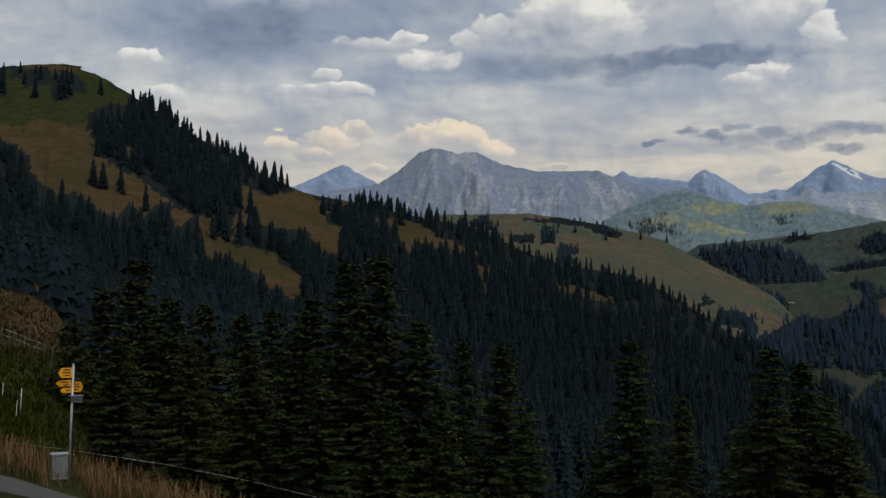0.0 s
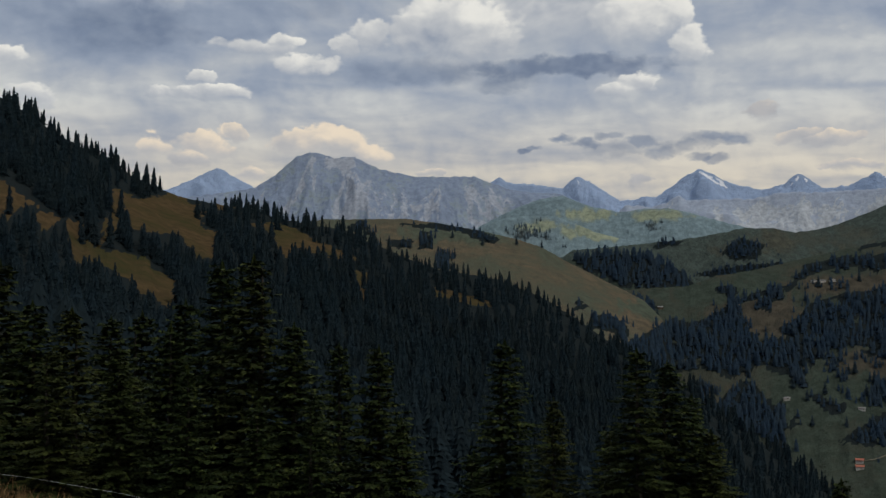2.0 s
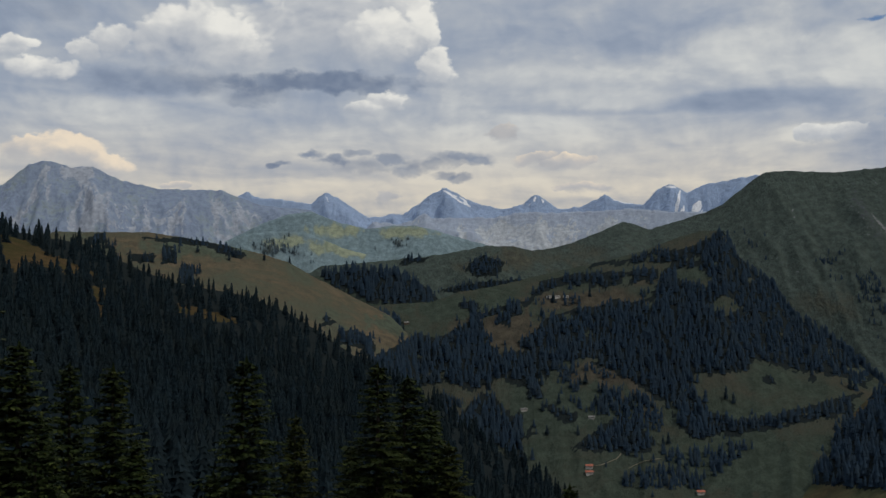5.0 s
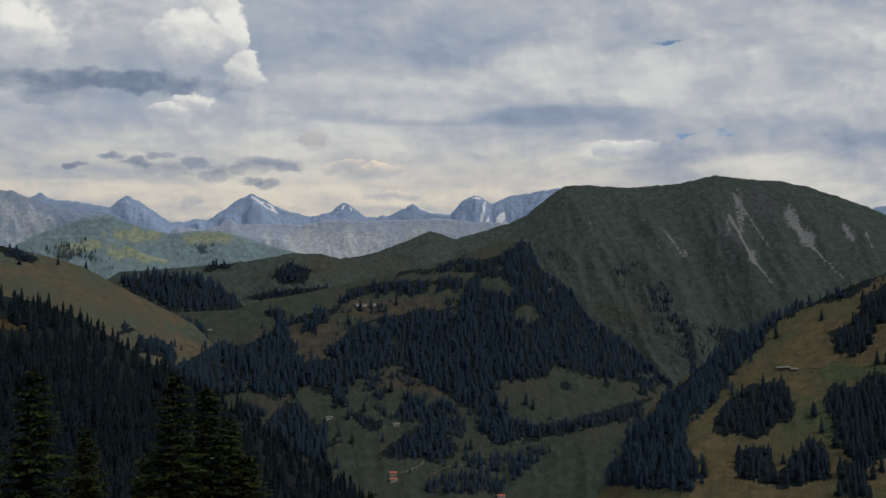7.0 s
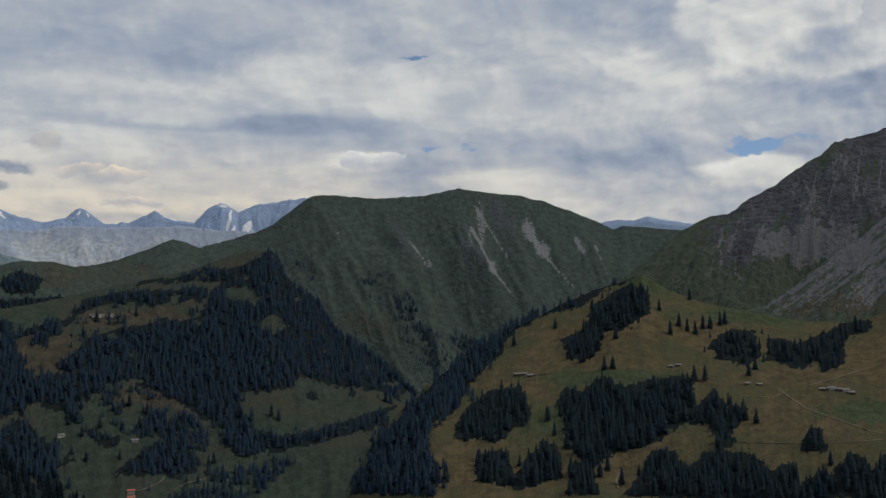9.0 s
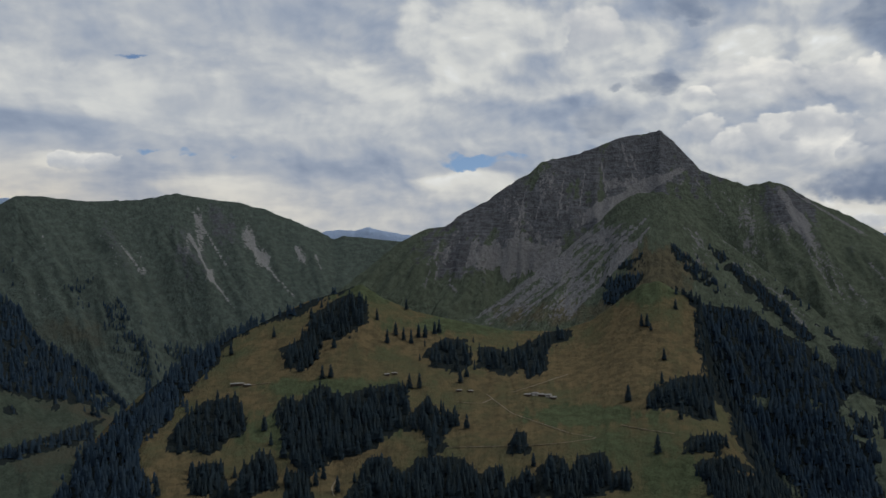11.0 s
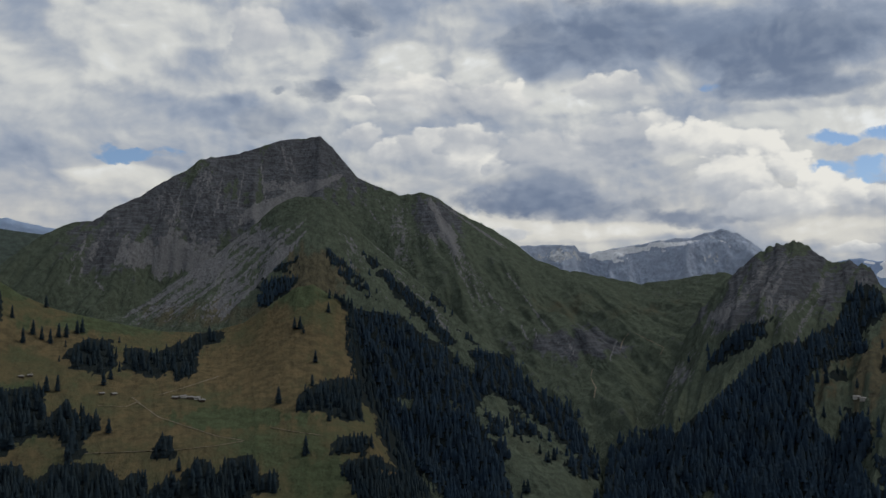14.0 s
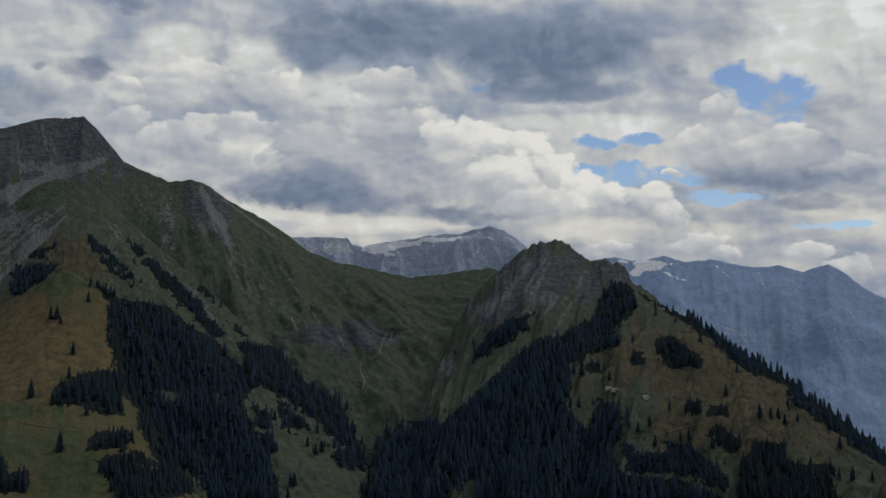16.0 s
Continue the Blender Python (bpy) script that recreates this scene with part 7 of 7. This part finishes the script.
def chalet(form, at, w, d, h, turn, roof_paint, wall_paint, label):
    """A farmhouse: walls with gables, a saddle roof with eaves, door, windows and chimney."""
    p = spot(form, [at[0]], [at[1]])[0]
    ob = new("chalet", None)
    ob.matrix_basis = pose(p[0], p[1], p[2] - 0.6, 0, 0, turn - at[0])
    bm = bmesh.new()
    ridge = h + 0.24 * d
    xs = (-w / 2, w / 2)
    v = [[bm.verts.new((x, y, z)) for y, z in ((-d / 2, -2.5), (d / 2, -2.5), (d / 2, h), (0, ridge), (-d / 2, h))] for x in xs]
    bm.faces.new(v[0])
    bm.faces.new(v[1][::-1])
    for i in range(5):
        bm.faces.new((v[0][i], v[1][i], v[1][(i + 1) % 5], v[0][(i + 1) % 5]))
    bmesh.ops.recalc_face_normals(bm, faces=bm.faces)
    part("wall", bm, wall_paint, ob)
    bm = bmesh.new()
    over, th = 0.9, 0.35
    prof = [(-d / 2 - over, h - 0.43), (0, ridge + 0.1), (d / 2 + over, h - 0.43), (d / 2 + over, h - 0.43 + th), (0, ridge + 0.1 + th), (-d / 2 - over, h - 0.43 + th)]
    a = [bm.verts.new((-w / 2 - over, y, z)) for y, z in prof]
    b = [bm.verts.new((w / 2 + over, y, z)) for y, z in prof]
    for i in range(6):
        j = (i + 1) % 6
        bm.faces.new((a[i], b[i], b[j], a[j]))
    for s in (a, b):
        bm.faces.new((s[0], s[1], s[4], s[5]))
        bm.faces.new((s[1], s[2], s[3], s[4]))
    bmesh.ops.recalc_face_normals(bm, faces=bm.faces)
    part("roof", bm, roof_paint, ob)
    for i in range(3):
        bm = bmesh.new()
        x = (i - 1) * w * 0.3
        box(bm, x - 0.5, x + 0.5, -d / 2 - 0.06, -d / 2 + 0.02, h * 0.45, h * 0.45 + 1.1)
        part("window", bm, dark_glass, ob)
    bm = bmesh.new()
    box(bm, w * 0.15 - 0.5, w * 0.15 + 0.5, -d / 2 - 0.05, -d / 2 + 0.02, 0.3, 2.2)
    part("door", bm, old_wood, ob)
    bm = bmesh.new()
    box(bm, w * 0.2 - 0.4, w * 0.2 + 0.4, 0.5, 1.3, h, ridge + 1.1)
    part("chimney", bm, plaster, ob)
    tagged(ob, label, "house", "alpine chalets")


FARM, BARN, RED = "grey-roofed wooden alpine farmhouse on the meadow", "small weathered wooden barn on the meadow", "red-roofed chalet beside a farm track"
for at, w, d, h, turn, roof, wall, label in (
        [(q, 11, 8, 3.4, 8 * i - 20, grey_roof, plaster if i % 2 else old_wood, FARM) for i, q in enumerate([(63.62, -3.25), (64.01, -3.20), (64.34, -3.26), (64.70, -3.29), (64.94, -3.42)])]
        + [(q, 12, 7, 3.0, 6 * i, grey_roof, old_wood, FARM) for i, q in enumerate([(48.03, -2.38), (48.37, -2.36), (48.72, -2.45)])]
        + [(q, 9, 6, 2.6, 10 * i, grey_roof, old_wood, BARN) for i, q in enumerate([(56.10, -2.03), (56.50, -1.98), (59.94, -2.95), (60.54, -2.99)])]
        + [(q, 13, 9, 4.0, 12 * i - 5, red_roof, plaster, RED) for i, q in enumerate([(27.82, -7.89), (27.82, -8.21), (33.53, -9.11)])]
        + [(q, 12, 7, 3.0, 9 * i, grey_roof, plaster, FARM) for i, q in enumerate([(27.98, -5.33), (24.41, -4.92), (26.28, 1.06), (26.73, 1.06), (25.82, 1.06), (19.72, -3.01)])]
        + [(q, 11, 7, 3.0, 7 * i, grey_roof, old_wood, FARM) for i, q in enumerate([(15.31, 0.82), (15.65, 0.76), (15.98, 0.72), (18.14, -0.27)])]
        + [(q, 11, 7, 3.0, 9 * i, grey_roof, plaster, FARM) for i, q in enumerate([(101.59, 0.98), (102.11, 0.95), (98.76, -3.21), (99.08, -3.29), (100.67, -3.65)])]
        + [(q, 14, 8, 3.2, 0, grey_roof, plaster, FARM) for q in [(86.11, -7.87)]]):
    form = "meadow_alp" if label in (FARM, BARN) and 44 < at[0] < 70 else "spur" if 15 < at[0] < 44 else "shoulder" if 84 < at[0] < 90 else "crag" if at[0] > 90 else "brown_alp"
    chalet(form, at, w, d, h, turn, roof, wall, label)


def hill_station():
    """A long low lift station on the hill top."""
    a, e = (-19.45, 11.72)
    p = spot("wood_ridge", [a], [e])[0]
    ob = new("lift_station", None)
    ob.matrix_basis = pose(p[0], p[1], p[2] - 0.6, 0, 0, 12) @ Matrix.Scale(0.55, 4)
    bm = bmesh.new()
    box(bm, -17, 17, -5, 5, -3, 3.2)
    part("wall", bm, old_wood, ob)
    bm = bmesh.new()
    v = [bm.verts.new(c) for c in ((-20, -7, 6.0), (21, -7, 2.0), (21, 7, 2.0), (-20, 7, 6.0), (-20, -7, 6.7), (21, -7, 2.6), (21, 7, 2.6), (-20, 7, 6.7))]
    for f in ((0, 3, 2, 1), (4, 5, 6, 7), (0, 1, 5, 4), (1, 2, 6, 5), (2, 3, 7, 6), (3, 0, 4, 7)):
        bm.faces.new([v[i] for i in f])
    part("roof", bm, grey_roof, ob)
    for i in range(5):
        bm = bmesh.new()
        box(bm, -14 + 6 * i, -11 + 6 * i, -5.08, -4.98, 0.6, 2.2)
        part("window", bm, dark_glass, ob)
    tagged(ob, "low building with a slanted grey roof on the hill top", "building")


hill_station()

# ---------------------------------------------------------------- by the path
metal = shader("galvanised_steel", lambda g: g.mix(g.noise(g.node("ShaderNodeTexCoord").outputs["Object"], 25.0, 5.0), (0.30, 0.31, 0.32), (0.46, 0.47, 0.48)), 0.45, metal=0.7)
grey_tin = shader("grey_tin", lambda g: g.mix(g.noise(g.node("ShaderNodeTexCoord").outputs["Object"], 9.0, 6.0), (0.15, 0.16, 0.165), (0.23, 0.24, 0.245)), 0.55, metal=0.3)
dark_plate = shader("dark_grey_enamel", lambda g: g.mix(g.noise(g.node("ShaderNodeTexCoord").outputs["Object"], 15.0), (0.05, 0.055, 0.065), (0.08, 0.085, 0.095)), 0.5)
yellow = shader("yellow_sign_paint", lambda g: g.mix(g.noise(g.node("ShaderNodeTexCoord").outputs["Object"], 14.0, 5.0), (0.62, 0.27, 0.012), (0.80, 0.37, 0.02)), 0.5)
black_ink = shader("black_lettering", lambda g: g.mix(0.5, (0.01, 0.01, 0.01), (0.02, 0.02, 0.02)), 0.6)
white_plastic = shader("white_plastic", lambda g: g.mix(g.noise(g.node("ShaderNodeTexCoord").outputs["Object"], 20.0), (0.55, 0.55, 0.53), (0.7, 0.7, 0.68)), 0.5)
grey_post = shader("grey_fence_wood", lambda g: g.mix(g.noise(g.node("ShaderNodeTexCoord").outputs["Object"], 12.0, 6.0), (0.06, 0.053, 0.046), (0.13, 0.115, 0.10)), 0.9)


def tube(bm, a, b, ra, rb, k=10):
    a, b = Vector(a), Vector(b)
    m = (b - a).to_track_quat("Z", "Y").to_matrix()
    ring = lambda c, rad: [bm.verts.new(c + m @ Vector((rad * math.cos(6.28319 * i / k), rad * math.sin(6.28319 * i / k), 0))) for i in range(k)]
    p, q = ring(a, ra), ring(b, rb)
    for i in range(k):
        bm.faces.new((p[i], p[(i + 1) % k], q[(i + 1) % k], q[i])).smooth = True
    bm.faces.new(p[::-1])
    bm.faces.new(q)


def signpost():
    """Hiking signpost: steel pole, yellow arrow plates with black text bars, a small grey name plate."""
    r = 27.0
    (a0, e0), (a1, e1) = [(-19.29, -8.73), (-19.12, -3.34)]
    foot = on_ground(a0, r)
    ob = new("signpost", None)
    ob.matrix_basis = Matrix.Translation(foot) @ pose(0, 0, 0, 0, 0, -a0)
    high = EYE + r * math.tan(radians(e1)) - foot.z
    lean = r * radians(a1 - a0)
    at = lambda f: lean * f
    bm = bmesh.new()
    tube(bm, (0, 0, -0.3), (lean, 0, high), 0.030, 0.030)
    part("pole", bm, metal, ob)
    bm = bmesh.new()
    tube(bm, (lean, 0, high), (lean * 1.005, 0, high + 0.03), 0.036, 0.02)
    part("pole_cap", bm, metal, ob)
    for x, z, wide, tall, side, turn in ((-0.04, high - 0.18, 0.31, 0.24, -1, 12), (-0.04, high - 0.43, 0.34, 0.15, -1, -8), (0.03, high - 0.52, 0.22, 0.24, 1, -14), (-0.04, high - 0.60, 0.24, 0.12, -1, 5)):
        bm = bmesh.new()
        prof = [(0, -tall / 2), (wide * 0.78, -tall / 2), (wide, 0), (wide * 0.78, tall / 2), (0, tall / 2)]
        f0 = [bm.verts.new((side * px_, -0.05, pz)) for px_, pz in prof]
        f1 = [bm.verts.new((side * px_, -0.035, pz)) for px_, pz in prof]
        bm.faces.new(f0)
        bm.faces.new(f1[::-1])
        for i in range(5):
            bm.faces.new((f0[i], f0[(i + 1) % 5], f1[(i + 1) % 5], f1[i]))
        bmesh.ops.recalc_face_normals(bm, faces=bm.faces)
        plate = part("arrow_plate", bm, yellow, ob, "yellow arrow-shaped hiking sign plate")
        plate.matrix_basis = pose(at(z / high) + x, 0, z, 0, 0, turn)
        for k in range(max(1, int(tall / 0.07))):
            bm = bmesh.new()
            zz = tall * 0.5 - 0.05 - 0.065 * k
            x0, x1 = sorted((side * wide * 0.12, side * wide * (0.5 + 0.2 * ((k * 7 + int(10 * z)) % 3) / 2)))
            box(bm, x0, x1, -0.0545, -0.0505, zz - 0.013, zz + 0.013)
            part("text_bar", bm, black_ink, plate)
    bm = bmesh.new()
    box(bm, 0.03, 0.30, -0.05, -0.035, high - 0.90, high - 0.74)
    part("name_plate", bm, dark_plate, ob, "small grey name plate")
    bm = bmesh.new()
    box(bm, -0.02, 0.32, -0.034, -0.02, high - 0.735, high - 0.71)
    part("bracket", bm, metal, ob)
    tagged(ob, "steel hiking signpost with yellow arrow plates beside the path", "signpost")


def litter_bin():
    a, e = (-19.72, -8.76)
    ob = new("litter_bin", None)
    ob.matrix_basis = Matrix.Translation(on_ground(a, 26.6)) @ pose(0, 0, 0, 0, 0, -a + 6)
    bm = bmesh.new()
    bmesh.ops.bevel(bm, geom=[ed for ed in (box(bm, -0.18, 0.18, -0.16, 0.16, 0.02, 0.60) and bm.edges)], offset=0.02, segments=2, affect="EDGES")
    part("body", bm, grey_tin, ob)
    bm = bmesh.new()
    box(bm, -0.2, 0.2, -0.18, 0.18, 0.605, 0.635)
    part("lid", bm, metal, ob, "pale metal lid")
    bm = bmesh.new()
    box(bm, -0.19, 0.19, -0.172, -0.162, 0.05, 0.09)
    part("rim", bm, metal, ob)
    tagged(ob, "grey metal litter bin at the foot of the signpost", "bin")


def fence():
    """A single wire on thin posts along the verge."""
    ob = new("wire_fence", None)
    line = [((-27.50, -6.11), 29.0), ((-22.51, -6.99), 28.6), ((-19.20, -7.59), 28.2), ((-14.34, -8.53), 27.6), ((-10.29, -9.47), 27.0), ((-6.74, -10.39), 26.4), ((-4.34, -11.06), 26.0)]
    pts = [Vector((r * math.sin(radians(a)), r * math.cos(radians(a)), EYE + r * math.tan(radians(e)))) for (a, e), r in line]
    bm = bmesh.new()
    for p, q in zip(pts, pts[1:]):
        tube(bm, p, q, 0.0038, 0.0038, 6)
    part("wire", bm, metal, ob)
    for i in (0, 6):
        bm = bmesh.new()
        a = line[i][0][0]
        foot = on_ground(a, line[i][1])
        tube(bm, (pts[i].x, pts[i].y, foot.z - 0.2), pts[i] + Vector((0, 0, 0.05)), 0.022, 0.02, 8)
        part("post", bm, grey_post, ob)
    tagged(ob, "thin grey fence wire on slim posts along the verge", "fence")


def pasture_fence():
    feet = [(-22.55, -2.17), (-22.18, -2.32), (-21.97, -2.38), (-21.49, -2.61), (-21.28, -2.73), (-20.86, -2.88), (-20.53, -3.02), (-20.16, -3.20), (-19.83, -3.38)]
    ob = new("pasture_fence", None)
    at = [Vector(p) for p in spot("left_hill", [q[0] for q in feet], [q[1] for q in feet])]
    for p in at:
        bm = bmesh.new()
        tube(bm, p - Vector((0, 0, 0.2)), p + Vector((0.03, 0, 0.85)), 0.026, 0.022, 7)
        part("post", bm, grey_post, ob)
    for h in (0.45, 0.75):
        bm = bmesh.new()
        for p, q in zip(at, at[1:]):
            tube(bm, p + Vector((0, 0, h)), q + Vector((0, 0, h)), 0.008, 0.008, 5)
        part("wire", bm, metal, ob)
    tagged(ob, "old grey post fence across the meadow slope", "fence")
    for q, h in zip([(-21.60, -5.63), (-21.80, -5.90), (-22.45, -4.93)], (0.85, 0.6, 0.6)):
        p = Vector(spot("left_hill", [q[0]], [q[1]])[0])
        bm = bmesh.new()
        tube(bm, p - Vector((0, 0, 0.1)), p + Vector((0.04, 0, h)), 0.016, 0.012, 8)
        rod = part("fence_rod", bm, white_plastic, None)
        tagged(rod, "thin white plastic fence rod in the meadow", "post", "white fence rods")


def path():
    a = np.linspace(-34, 8, 80)
    r0 = 21.7 - 0.22 * (a + 23) + 0.3 * fbm(a * 0.4, a * 0, 3, 71)
    rows = []
    for k, off in enumerate(np.linspace(0, 1, 12)):
        r = r0 + off * (2.9 + 0.25 * fbm(a * 1.5, a * 0 + 3, 3, 72))
        lift = 0.05 if 0 < k < 11 else -0.08
        rows.append(np.stack([r * np.sin(np.radians(a)), r * np.cos(np.radians(a)), ground_z(a, r) + lift], -1))
    me = mesh_of("path", np.concatenate(rows), grid_faces(12, 80))
    me.materials.append(gravel)
    tagged(new("path", me), "grey gravel footpath along the slope", "path", kind="structure")


straw = shader("dry_grass", lambda g: g.mix(g.node("ShaderNodeNewGeometry").outputs["Random Per Island"], (0.060, 0.036, 0.013), (0.21, 0.125, 0.055)), 0.85)
fresh = shader("green_grass", lambda g: g.mix(g.node("ShaderNodeNewGeometry").outputs["Random Per Island"], (0.022, 0.030, 0.008), (0.060, 0.058, 0.016)), 0.85)


def blades(n, a_range, r_range, tall, paint, label, seed, name):
    """Grass: bent tapering blades."""
    rng = np.random.RandomState(seed)
    a, r = rng.uniform(*a_range, n), rng.uniform(*r_range, n)
    keep = vnoise(a * 4.0, r * 2.2, seed) + 0.4 * vnoise(a * 14, r * 8, seed + 1) > rng.uniform(0.2, 0.85, n)
    keep &= ~((np.abs(a + 19.45) < 0.95) & (r < 27.3)) | (rng.uniform(0, 1, n) < 0.08)
    keep &= r > 25.25 - 0.22 * (a + 23)
    a, r = a[keep], r[keep]
    n = len(a)
    p = np.stack([r * np.sin(np.radians(a)), r * np.cos(np.radians(a)), ground_z(a, r) - 0.02], -1)
    h = rng.uniform(tall[0], tall[1], n) * (0.6 + 0.8 * vnoise(a * 3, r * 1.5, seed + 2))
    ang = rng.uniform(0, 6.28, n)
    d = np.stack([np.cos(ang), np.sin(ang), np.zeros(n)], -1)
    s = np.stack([-np.sin(ang), np.cos(ang), np.zeros(n)], -1)
    w, bend = rng.uniform(0.004, 0.009, n)[:, None], rng.uniform(0.05, 0.5, n)[:, None]
    up = np.array([0, 0, 1.0])
    hh = h[:, None]
    m1, m2 = p + up * hh * 0.55 + d * hh * bend * 0.3, p + up * hh * 0.98 + d * hh * bend
    head = rng.uniform(0.004, 0.016, n)[:, None]
    v = np.stack([p - s * w, p + s * w, m1 + s * w * 0.8, m1 - s * w * 0.8, m2 + s * head * 0.5, m2 - s * head * 0.5, m2 + up * 0.04 + d * 0.03], 1).reshape(-1, 3)
    i = np.arange(n)[:, None] * 7
    f = np.concatenate([i + np.array([0, 1, 2]), i + np.array([0, 2, 3]), i + np.array([3, 2, 4]), i + np.array([3, 4, 5]), i + np.array([5, 4, 6])])
    me = mesh_of(name, v, f, False)
    me.materials.append(paint)
    tagged(new(name, me), label, "grass", kind="stuff")


signpost()
litter_bin()
fence()
pasture_fence()
path()
blades(10500, (-27, -6), (24.0, 29.0), (0.2, 0.8), straw, "tall dry straw-coloured grass on the verge", 81, "dry_grass")
blades(26000, (-27, -6), (22.5, 29.4), (0.10, 0.30), fresh, "short green grass on the verge", 82, "green_grass")


def tufts(n, low, high, paint, label, seed):
    """Rough grass tufts over the meadow slope: fans of bent blades."""
    rng = np.random.RandomState(seed)
    a, e = rng.uniform(-26, -18.2, n), rng.uniform(low, high, n)
    p = spot("left_hill", a, e)
    vs, fs = [], []
    for i in range(n):
        k = 6
        r = math.hypot(p[i][0], p[i][1])
        size = rng.uniform(0.10, 0.34) * (0.6 + r / 110.0)
        ang = rng.uniform(0, 6.28, k)
        d = np.stack([np.cos(ang), np.sin(ang), np.zeros(k)], -1)
        w = np.stack([-np.sin(ang), np.cos(ang), np.zeros(k)], -1) * size * 0.16
        tip = p[i] + d * size * rng.uniform(0.4, 1.0, (k, 1)) + np.array([0, 0, 1.0]) * size * rng.uniform(0.5, 1.1, (k, 1))
        base = p[i] - np.array([0, 0, 0.05]) + d * size * 0.1
        vs.append(np.stack([base - w, base + w, tip], 1).reshape(-1, 3))
        fs.append(np.arange(3 * k).reshape(-1, 3) + 3 * k * i)
    me = mesh_of("meadow_grass", np.concatenate(vs), np.concatenate(fs), False)
    me.materials.append(paint)
    tagged(new("meadow_grass", me), label, "grass", kind="stuff")


tuft_green = shader("meadow_tufts", lambda g: g.mix(g.node("ShaderNodeNewGeometry").outputs["Random Per Island"], (0.013, 0.021, 0.003), (0.042, 0.050, 0.008)), 0.9, spec=0.0)
tuft_straw = shader("dry_tufts", lambda g: g.mix(g.node("ShaderNodeNewGeometry").outputs["Random Per Island"], (0.026, 0.022, 0.009), (0.085, 0.058, 0.028)), 0.9, spec=0.0)
tufts(4200, -8.6, -2.6, tuft_green, "rough green grass tufts on the meadow slope", 91)
tufts(3200, -3.2, 1.6, tuft_straw, "dry brown grass tufts on the upper meadow slope", 92)
